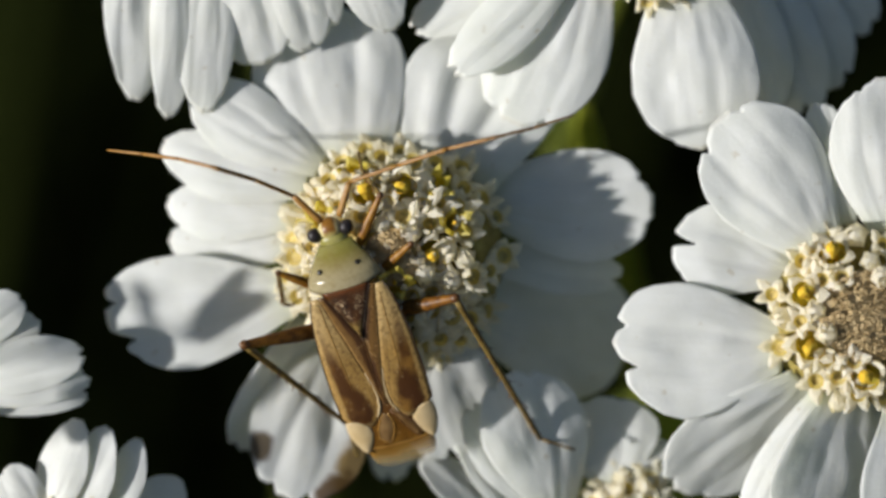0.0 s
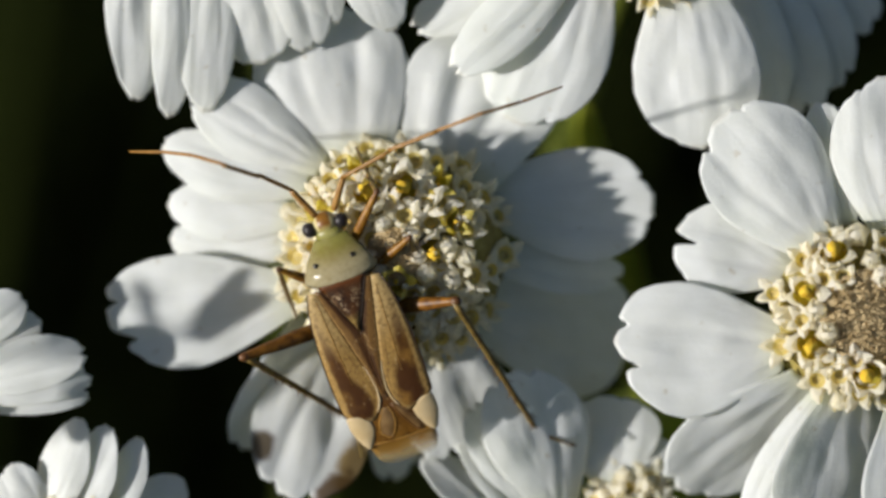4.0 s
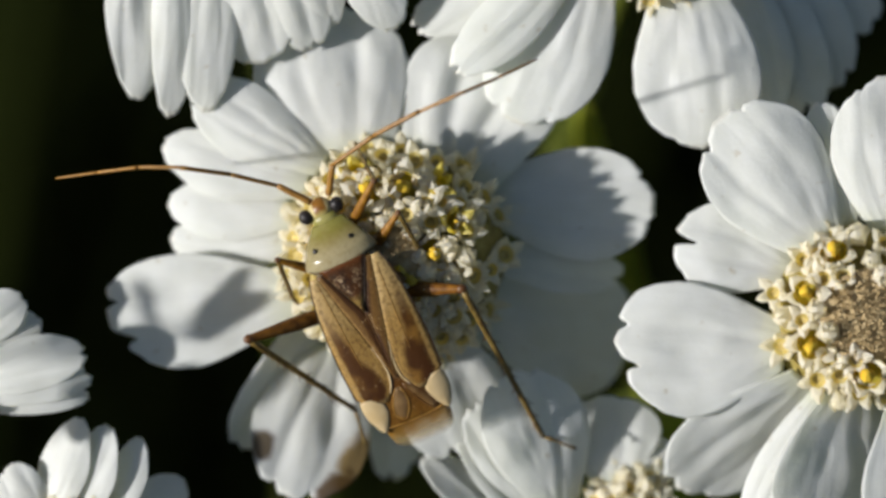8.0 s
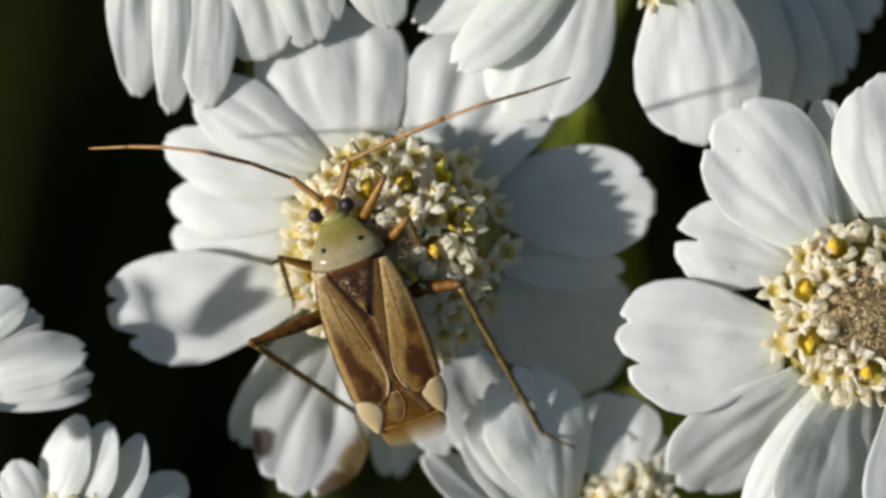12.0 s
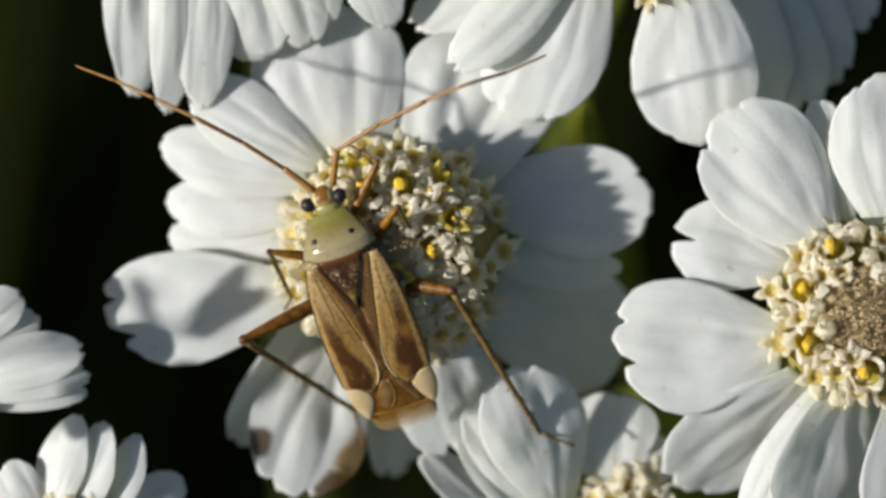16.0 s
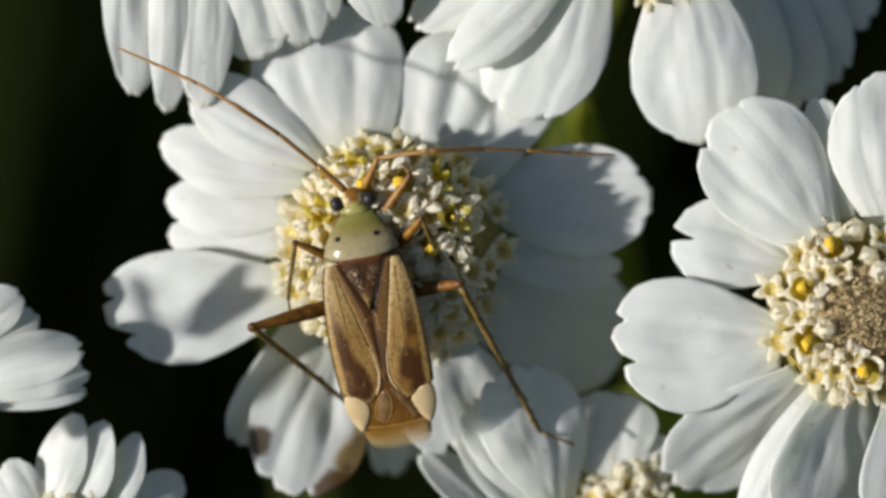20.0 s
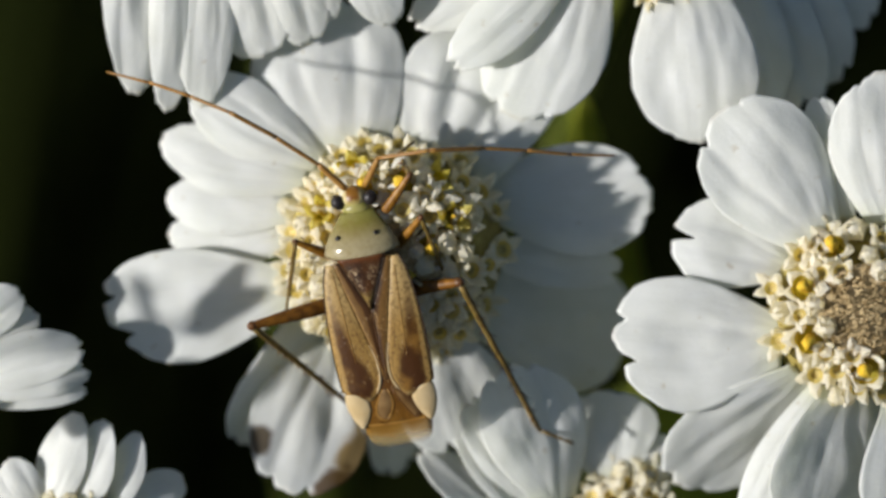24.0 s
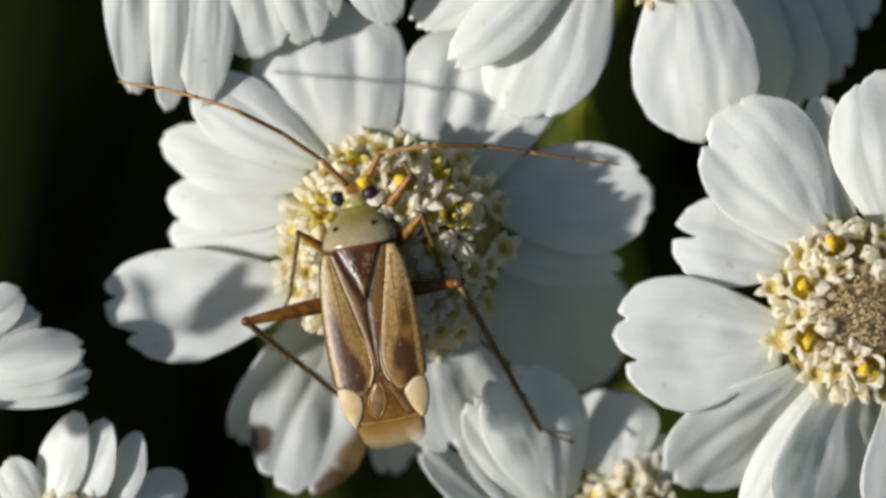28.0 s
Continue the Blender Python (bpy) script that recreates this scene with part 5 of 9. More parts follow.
    keyed(PIECES["ant_left_3"], [(0, -2.46, 5.15, 0.99, -36.2, 18.7, 58.6), (0.5, -2.62, 4.95, 1.11, -31.2, 14.9, 62.6), (1, -2.96, 4.40, 1.37, -19.1, 4.3, 71.2), (1.5, -3.12, 4.92, 0.35, -29.0, 18.0, 62.9), (2, -3.41, 4.71, 0.19, -20.6, 15.2, 67.7), (2.5, -2.73, 5.27, 0.27, -38.6, 17.8, 55.6), (3, -1.61, 4.40, 2.37, -48.7, 9.6, 61.5), (3.5, -2.05, 5.03, 1.63, -39.7, 13.1, 55.9), (5.5, -0.75, 4.44, 2.28, -55.1, 17.0, 75.7), (6, -1.90, 3.75, 2.52, -37.1, 6.3, 88.4), (6.5, -1.55, 3.12, 3.03, -41.3, -2.6, 84.6), (7, -2.54, 3.41, 2.47, -26.0, -4.8, 81.3), (7.5, -2.59, 4.89, 1.46, -20.5, 9.2, 61.9), (8, -3.15, 4.87, 0.72, -16.6, 11.5, 65.2), (8.5, -3.14, 4.70, 1.02, -13.4, 8.3, 66.3), (9, -3.20, 4.69, 0.94, -12.6, 9.3, 67.5), (9.5, -3.23, 4.64, 0.97, -11.2, 8.9, 68.6), (10, -3.38, 4.66, 0.65, -12.9, 12.6, 70.4), (10.5, -3.36, 4.67, 0.63, -13.4, 12.3, 70.1), (11, -3.36, 4.73, 0.37, -15.3, 14.2, 69.5), (11.5, -2.98, 4.91, 0.67, -22.1, 11.7, 64.5), (12, -2.84, 5.01, 0.66, -29.5, 14.4, 63.1), (12.5, -2.67, 4.98, 1.16, -29.7, 11.2, 62.0), (14.5, -0.85, 4.78, 2.26, -63.7, 15.6, 42.2), (15, -2.43, 5.64, 0.10, -30.0, 19.3, 42.8), (15.5, -2.81, 5.51, -0.24, -27.7, 21.8, 46.1), (16, -2.70, 5.64, -0.16, -19.7, 21.1, 44.4), (16.5, -1.94, 6.01, -0.24, -31.0, 17.2, 27.1), (17, -2.24, 5.77, 0.41, -10.4, 13.9, 43.0), (17.5, -2.52, 5.68, 0.19, -14.4, 13.4, 44.8), (18, -2.60, 5.61, 0.27, -14.2, 13.9, 46.4), (18.5, -2.70, 5.52, 0.33, -14.2, 14.3, 48.0), (19, -2.77, 5.45, 0.37, -13.8, 14.4, 49.1), (19.5, -2.84, 5.44, 0.26, -15.3, 14.6, 49.3), (20, -2.86, 5.42, 0.24, -14.4, 13.5, 49.4), (20.5, -2.88, 5.41, 0.24, -14.3, 13.9, 49.7), (21, -2.84, 5.44, 0.24, -15.4, 16.8, 49.9), (21.5, -2.91, 5.37, 0.28, -14.2, 14.9, 51.3), (23.5, -3.08, 5.24, 0.21, -13.2, 15.1, 56.5), (24, -3.04, 5.22, 0.36, -12.5, 15.1, 57.5), (24.5, -3.04, 5.20, 0.42, -12.6, 15.4, 58.7), (25, -3.08, 5.18, 0.38, -13.3, 15.3, 59.7), (25.5, -3.06, 5.17, 0.43, -13.0, 15.1, 59.4), (26, -3.09, 5.16, 0.39, -13.4, 15.1, 59.4), (26.5, -3.02, 5.15, 0.52, -11.6, 13.6, 58.9), (27, -3.06, 5.16, 0.40, -12.4, 15.0, 59.0), (27.5, -2.79, 4.51, 1.63, -11.1, 3.8, 65.5), (28, -2.64, 4.69, 1.61, -10.6, 2.6, 60.8)])
    keyed(PIECES["ant_left_4"], [(0, -3.59, 5.52, 0.19, -33.4, 18.7, 64.7), (0.5, -3.80, 5.34, 0.39, -28.4, 14.6, 70.7), (1, -4.26, 4.81, 0.90, -17.8, 3.4, 78.0), (1.5, -4.34, 5.30, -0.31, -25.5, 18.1, 71.0), (2, -4.70, 5.10, -0.30, -18.3, 15.1, 72.8), (2.5, -3.81, 5.67, -0.59, -35.2, 18.4, 64.0), (3, -2.52, 4.69, 1.31, -46.6, 8.9, 72.2), (3.5, -3.08, 5.48, 0.74, -36.9, 12.9, 64.9), (5.5, -1.63, 4.31, 1.15, -51.3, 14.3, 89.3), (6, -3.05, 3.69, 1.66, -36.0, 3.8, 100.2), (6.5, -2.62, 3.26, 2.08, -41.6, -4.8, 95.7), (7, -3.81, 3.65, 1.84, -25.9, -6.1, 88.7), (7.5, -3.81, 5.45, 0.96, -18.5, 8.5, 68.4), (8, -4.44, 5.37, 0.32, -14.3, 11.0, 72.6), (8.5, -4.44, 5.22, 0.69, -11.6, 7.6, 72.8), (9, -4.51, 5.18, 0.63, -10.8, 8.6, 73.1), (9.5, -4.55, 5.11, 0.69, -9.5, 8.3, 73.3), (10, -4.72, 5.07, 0.34, -11.2, 12.3, 74.3), (10.5, -4.69, 5.08, 0.31, -11.6, 12.0, 74.2), (11, -4.69, 5.13, 0.00, -13.3, 13.9, 73.8), (11.5, -4.22, 5.38, 0.14, -20.2, 11.4, 69.2), (12, -4.03, 5.42, -0.03, -27.3, 14.3, 68.3), (12.5, -3.84, 5.44, 0.47, -28.4, 11.1, 64.0), (14.5, -1.54, 5.02, 1.02, -61.4, 15.9, 48.9), (15, -3.45, 6.39, -0.58, -29.2, 19.2, 42.3), (15.5, -3.90, 6.22, -0.86, -26.6, 21.9, 46.6), (16, -3.77, 6.49, -0.62, -18.3, 21.2, 45.8), (16.5, -2.69, 7.01, -0.95, -28.1, 18.1, 33.0), (17, -3.25, 6.76, 0.16, -9.2, 13.8, 44.3), (17.5, -3.56, 6.61, -0.16, -13.3, 13.4, 47.1), (18, -3.66, 6.50, -0.07, -13.0, 13.9, 49.6), (18.5, -3.79, 6.38, -0.01, -12.5, 14.2, 52.2), (19, -3.88, 6.30, 0.04, -11.6, 14.2, 54.3), (19.5, -3.95, 6.27, -0.11, -13.1, 14.6, 54.6), (20, -3.98, 6.26, -0.11, -12.2, 13.4, 54.8), (20.5, -3.99, 6.24, -0.10, -12.1, 13.8, 55.1), (21, -3.97, 6.25, -0.13, -12.9, 16.8, 55.4), (21.5, -4.05, 6.17, -0.06, -11.8, 14.8, 56.7), (23.5, -4.29, 5.94, -0.11, -10.8, 15.0, 61.7), (24, -4.26, 5.91, 0.06, -10.4, 14.9, 61.3), (24.5, -4.28, 5.85, 0.11, -11.0, 15.3, 61.1), (25, -4.33, 5.81, 0.06, -12.1, 15.3, 60.6), (25.5, -4.30, 5.81, 0.11, -11.7, 15.0, 61.3), (26, -4.33, 5.80, 0.06, -11.9, 15.0, 62.3), (26.5, -4.26, 5.82, 0.24, -9.9, 13.4, 62.7), (27, -4.31, 5.82, 0.11, -10.4, 14.8, 63.8), (27.5, -4.08, 5.08, 1.36, -10.0, 2.5, 71.9), (28, -3.88, 5.37, 1.34, -9.6, 1.5, 65.7)])
    keyed(PIECES["ant_left_5"], [(0, -4.72, 5.79, -0.52, -32.0, 18.6, 66.1), (0.5, -4.98, 5.59, -0.23, -27.1, 14.5, 71.9), (1, -5.53, 5.05, 0.48, -16.8, 3.1, 80.2), (1.5, -5.56, 5.53, -0.86, -23.5, 18.0, 74.9), (2, -5.97, 5.38, -0.71, -16.4, 15.0, 77.0), (2.5, -4.92, 5.94, -1.33, -33.8, 18.5, 65.2), (3, -3.46, 4.83, 0.33, -44.2, 7.6, 85.4), (3.5, -4.14, 5.78, -0.06, -35.2, 12.7, 68.8), (5.5, -2.49, 4.06, 0.12, -48.8, 12.0, 98.7), (6, -4.13, 3.44, 0.86, -34.9, 2.8, 104.3), (6.5, -3.64, 3.24, 1.18, -42.6, -6.8, 106.7), (7, -5.03, 3.74, 1.25, -25.7, -7.0, 94.0), (7.5, -5.04, 5.87, 0.53, -17.1, 8.2, 71.3), (8, -5.71, 5.70, -0.01, -13.2, 10.9, 73.6), (8.5, -5.73, 5.58, 0.42, -10.5, 7.4, 74.3), (9, -5.80, 5.53, 0.38, -9.7, 8.4, 75.2), (9.5, -5.85, 5.47, 0.47, -8.3, 8.0, 75.9), (10, -6.02, 5.38, 0.08, -9.6, 12.0, 77.6), (10.5, -5.99, 5.39, 0.04, -10.1, 11.6, 77.8), (11, -5.98, 5.43, -0.30, -11.6, 13.5, 77.8), (11.5, -5.45, 5.75, -0.32, -18.6, 11.2, 73.0), (12, -5.21, 5.72, -0.63, -25.6, 14.2, 72.0), (12.5, -4.97, 5.86, -0.17, -26.1, 10.8, 72.0), (14.5, -2.24, 5.20, -0.13, -56.4, 15.6, 66.0), (15, -4.41, 7.13, -1.20, -26.6, 19.7, 47.6), (15.5, -4.94, 6.89, -1.42, -24.0, 22.4, 51.2), (16, -4.80, 7.28, -1.01, -16.0, 21.4, 49.7), (16.5, -3.51, 7.90, -1.55, -27.1, 18.1, 33.1), (17, -4.23, 7.69, -0.06, -7.4, 13.5, 48.1), (17.5, -4.58, 7.45, -0.46, -11.4, 13.3, 50.0), (18, -4.72, 7.31, -0.37, -11.2, 13.9, 51.6), (18.5, -4.89, 7.14, -0.29, -11.1, 14.2, 53.3), (19, -5.00, 7.02, -0.23, -10.7, 14.2, 54.4), (19.5, -5.08, 6.97, -0.41, -12.1, 14.6, 55.3), (20, -5.10, 6.97, -0.39, -11.1, 13.4, 56.1), (20.5, -5.12, 6.95, -0.38, -10.8, 13.8, 57.0), (21, -5.12, 6.93, -0.42, -11.3, 16.7, 58.0), (21.5, -5.20, 6.84, -0.33, -10.3, 14.7, 59.2), (23.5, -5.50, 6.52, -0.36, -9.3, 14.8, 64.2), (24, -5.47, 6.49, -0.18, -8.7, 14.6, 65.7), (24.5, -5.48, 6.44, -0.14, -8.8, 14.9, 67.3), (25, -5.52, 6.40, -0.21, -9.4, 14.9, 68.7), (25.5, -5.51, 6.39, -0.15, -9.1, 14.5, 68.5), (26, -5.55, 6.35, -0.21, -9.5, 14.7, 68.6), (26.5, -5.48, 6.39, 0.01, -7.8, 12.9, 68.1), (27, -5.54, 6.35, -0.13, -8.3, 14.4, 68.3), (27.5, -5.36, 5.49, 1.12, -8.9, 1.9, 74.9), (28, -5.10, 5.91, 1.12, -8.6, 0.5, 70.5)])
    keyed(PIECES["ant_right_0"], [(0, 0.38, 2.02, -1.00, 1.9, -2.2, -34.6), (0.5, 0.38, 2.02, -1.00, 15.3, -1.0, -37.0), (1, 0.38, 2.02, -1.00, 20.0, 4.9, -41.6), (1.5, 0.38, 2.02, -1.00, 14.5, -4.6, -36.0), (2, 0.38, 2.02, -1.00, 10.8, -3.2, -33.1), (2.5, 0.38, 2.02, -1.00, -17.5, -4.8, -30.4), (3, 0.38, 2.02, -1.00, 16.2, 0.8, -40.1), (3.5, 0.38, 2.02, -1.00, 11.4, -0.8, -38.7), (5.5, 0.38, 2.02, -1.00, 13.6, 5.3, -29.5), (6, 0.38, 2.02, -1.00, 22.7, 7.4, -29.7), (6.5, 0.38, 2.02, -1.00, 32.6, 11.2, -35.9), (7, 0.38, 2.02, -1.00, 29.1, 11.5, -34.6), (7.5, 0.38, 2.02, -1.00, 24.3, 4.5, -34.4), (8, 0.38, 2.02, -1.00, 25.5, 1.7, -34.1), (8.5, 0.38, 2.02, -1.00, 29.5, 4.2, -35.7), (9, 0.38, 2.02, -1.00, 27.9, 3.9, -35.3), (9.5, 0.38, 2.02, -1.00, 27.7, 4.3, -35.9), (10, 0.38, 2.02, -1.00, 24.1, 1.0, -33.7), (10.5, 0.38, 2.02, -1.00, 27.3, 1.1, -35.8), (11, 0.38, 2.02, -1.00, 28.2, -0.9, -38.1), (11.5, 0.38, 2.02, -1.00, 22.5, -0.3, -40.1), (12, 0.38, 2.02, -1.00, 9.4, -2.2, -35.9), (12.5, 0.38, 2.02, -1.00, 23.9, -0.5, -36.4), (14.5, 0.38, 2.02, -1.00, 14.5, 3.8, -22.8), (15, 0.38, 2.02, -1.00, 2.3, 2.2, -24.3), (15.5, 0.38, 2.02, -1.00, -0.1, 1.6, -20.9), (16, 0.38, 2.02, -1.00, 2.8, 2.0, -27.7), (16.5, 0.38, 2.02, -1.00, 1.8, 2.6, -25.9), (17, 0.38, 2.02, -1.00, 20.6, 5.6, -36.9), (17.5, 0.38, 2.02, -1.00, 22.0, 2.3, -34.4), (18, 0.38, 2.02, -1.00, 19.3, 2.3, -35.4), (18.5, 0.38, 2.02, -1.00, 18.6, 2.1, -36.1), (19, 0.38, 2.02, -1.00, 17.5, 1.9, -37.5), (19.5, 0.38, 2.02, -1.00, 18.2, 0.4, -36.9), (20.5, 0.38, 2.02, -1.00, 18.4, 1.0, -36.8), (21, 0.38, 2.02, -1.00, 15.8, -0.3, -38.0), (21.5, 0.38, 2.02, -1.00, 17.5, 0.7, -37.6), (23.5, 0.38, 2.02, -1.00, 15.3, 0.1, -37.7), (24, 0.38, 2.02, -1.00, 20.8, 0.9, -37.9), (24.5, 0.38, 2.02, -1.00, 25.6, 0.8, -37.4), (25, 0.38, 2.02, -1.00, 29.6, 0.4, -36.0), (25.5, 0.38, 2.02, -1.00, 28.4, 0.6, -36.8), (26, 0.38, 2.02, -1.00, 26.6, 0.5, -36.1), (26.5, 0.38, 2.02, -1.00, 25.3, 2.2, -37.5), (27, 0.38, 2.02, -1.00, 22.1, 1.6, -36.4), (27.5, 0.38, 2.02, -1.00, 25.7, 9.3, -42.3), (28, 0.38, 2.02, -1.00, 26.1, 11.4, -37.8)])
    keyed(PIECES["ant_right_1"], [(0, 1.03, 2.97, -0.96, 15.1, -16.2, -87.6), (0.5, 1.04, 2.91, -0.70, 14.8, -11.5, -82.7), (1, 1.12, 2.81, -0.61, 13.4, -1.1, -85.3), (1.5, 1.02, 2.94, -0.71, 14.2, -16.2, -84.7), (2, 0.99, 2.97, -0.78, 17.9, -13.6, -84.4), (2.5, 0.96, 2.95, -1.35, 20.2, -17.8, -87.0), (3, 1.10, 2.86, -0.68, 15.2, -6.3, -83.7), (3.5, 1.08, 2.90, -0.77, 14.9, -9.7, -82.2), (5.5, 0.95, 2.98, -0.73, 8.1, -8.6, -70.0), (6, 0.96, 2.91, -0.56, 34.1, -1.4, -69.5), (6.5, 1.05, 2.74, -0.39, 17.9, 7.5, -68.7), (7, 1.04, 2.78, -0.45, 18.5, 9.6, -67.0), (7.5, 1.00, 2.87, -0.53, 17.5, -3.2, -76.3), (8, 0.98, 2.87, -0.50, 18.0, -7.4, -79.5), (8.5, 1.00, 2.81, -0.43, 17.4, -3.8, -81.1), (9, 1.00, 2.83, -0.46, 16.5, -5.0, -82.2), (9.5, 1.01, 2.82, -0.47, 15.7, -4.8, -83.5), (10, 0.97, 2.89, -0.53, 15.8, -9.6, -83.5), (10.5, 0.99, 2.84, -0.47, 16.2, -9.0, -83.3), (11, 1.00, 2.82, -0.46, 16.9, -11.0, -83.2), (11.5, 1.06, 2.84, -0.56, 17.3, -8.9, -86.3), (12, 1.04, 2.95, -0.81, 16.6, -12.2, -84.9), (12.5, 1.00, 2.87, -0.53, 15.0, -8.4, -81.7), (14.5, 0.83, 3.04, -0.71, 28.4, -10.4, -76.4), (15, 0.86, 3.07, -0.95, 22.2, -14.5, -75.3), (15.5, 0.79, 3.10, -1.00, 17.3, -17.4, -72.4), (16, 0.92, 3.04, -0.94, 12.3, -15.2, -76.3), (16.5, 0.88, 3.06, -0.96, 28.1, -15.3, -83.3), (17, 1.06, 2.86, -0.60, 9.8, -7.6, -91.8), (17.5, 1.00, 2.89, -0.57, 13.3, -9.9, -91.4), (18, 1.02, 2.90, -0.62, 13.3, -10.3, -91.5), (18.5, 1.03, 2.89, -0.63, 13.5, -10.6, -91.7), (19, 1.06, 2.88, -0.65, 13.8, -10.7, -92.4), (19.5, 1.04, 2.89, -0.64, 15.0, -11.9, -92.2), (20, 1.04, 2.89, -0.64, 15.1, -10.6, -92.5), (20.5, 1.04, 2.89, -0.64, 14.9, -11.0, -92.4), (21, 1.06, 2.89, -0.69, 14.0, -13.9, -92.0), (21.5, 1.05, 2.89, -0.65, 14.6, -11.8, -92.4), (23.5, 1.06, 2.90, -0.70, 15.4, -12.5, -93.1), (24, 1.05, 2.87, -0.59, 14.1, -11.9, -91.5), (24.5, 1.02, 2.84, -0.50, 13.3, -12.0, -89.7), (25, 0.97, 2.83, -0.43, 13.0, -12.1, -88.1), (25.5, 0.99, 2.83, -0.45, 13.0, -11.8, -89.0), (26, 0.99, 2.85, -0.48, 13.4, -12.1, -89.5), (26.5, 1.03, 2.83, -0.51, 12.7, -10.0, -90.8), (27, 1.02, 2.87, -0.57, 12.7, -11.6, -91.1), (27.5, 1.14, 2.73, -0.51, 10.8, 0.5, -93.4), (28, 1.09, 2.78, -0.50, 9.3, 3.0, -93.3)])
    keyed(PIECES["ant_right_2"], [(0, 2.73, 3.17, -0.52, 16.7, -16.3, -88.1), (0.5, 2.73, 3.22, -0.25, 17.9, -12.8, -91.1), (1, 2.83, 2.96, -0.20, 14.6, -2.2, -93.4), (1.5, 2.71, 3.21, -0.30, 16.8, -16.8, -89.1), (2, 2.65, 3.27, -0.26, 19.8, -13.8, -86.8), (2.5, 2.61, 3.23, -0.77, 21.5, -17.7, -86.4), (3, 2.78, 3.10, -0.22, 17.0, -6.7, -87.1), (3.5, 2.76, 3.21, -0.32, 17.2, -10.6, -88.4), (5.5, 2.58, 3.62, -0.48, 10.4, -10.6, -76.4), (6, 2.32, 3.45, 0.43, 35.1, -3.3, -77.9), (6.5, 2.64, 3.28, 0.15, 18.5, 6.8, -73.1), (7, 2.62, 3.35, 0.10, 18.7, 8.8, -73.2), (7.5, 2.63, 3.29, 0.00, 19.1, -4.9, -86.0), (8, 2.61, 3.25, 0.04, 20.0, -8.6, -87.0), (8.5, 2.66, 3.10, 0.09, 18.8, -4.8, -87.3), (9, 2.67, 3.10, 0.04, 18.0, -5.8, -87.1), (9.5, 2.70, 3.05, 0.01, 17.2, -5.4, -87.1), (10, 2.65, 3.16, -0.05, 17.6, -9.9, -85.9), (10.5, 2.66, 3.12, 0.02, 18.3, -9.7, -87.5), (11, 2.67, 3.12, 0.05, 19.4, -12.0, -89.2), (11.5, 2.74, 3.02, -0.04, 19.2, -9.5, -90.4), (12, 2.72, 3.20, -0.32, 18.5, -12.5, -87.1), (12.5, 2.68, 3.18, -0.08, 16.9, -8.6, -83.7), (14.5, 2.30, 3.55, 0.11, 30.8, -11.9, -84.1), (15, 2.40, 3.64, -0.31, 23.8, -14.9, -77.0), (15.5, 2.35, 3.76, -0.50, 19.7, -18.3, -76.0), (16, 2.57, 3.54, -0.58, 14.9, -16.5, -81.6), (16.5, 2.40, 3.46, -0.16, -51.5, -16.6, -89.8), (17, 2.80, 2.84, -0.30, -32.7, -9.0, -98.4), (17.5, 2.72, 2.92, -0.17, -30.1, -10.8, -97.4), (18, 2.74, 2.92, -0.22, -31.1, -11.1, -97.0), (18.5, 2.75, 2.92, -0.23, -31.9, -11.4, -96.5), (19, 2.77, 2.89, -0.24, -32.4, -11.4, -96.5), (19.5, 2.75, 2.92, -0.19, -31.3, -12.4, -96.3), (20, 2.75, 2.90, -0.19, -31.1, -11.2, -96.6), (20.5, 2.75, 2.91, -0.19, -31.3, -11.6, -96.6), (21, 2.78, 2.94, -0.27, -32.2, -14.5, -96.1), (21.5, 2.76, 2.91, -0.22, -31.9, -12.4, -96.4), (23.5, 2.77, 2.91, -0.24, -32.0, -13.0, -96.2), (24, 2.76, 2.91, -0.17, -32.1, -12.6, -96.3), (24.5, 2.74, 2.93, -0.11, -31.4, -13.0, -96.2), (25, 2.69, 2.97, -0.04, -29.9, -13.3, -96.2), (25.5, 2.71, 2.94, -0.06, -30.2, -12.9, -96.6), (26, 2.71, 2.95, -0.08, -30.2, -13.1, -96.6), (26.5, 2.75, 2.88, -0.13, -31.3, -11.1, -97.3), (27, 2.75, 2.92, -0.19, -31.5, -12.6, -97.1), (27.5, 2.87, 2.63, -0.18, -34.0, -0.4, -97.7), (28, 2.83, 2.66, -0.22, -33.0, 1.5, -100.0)])
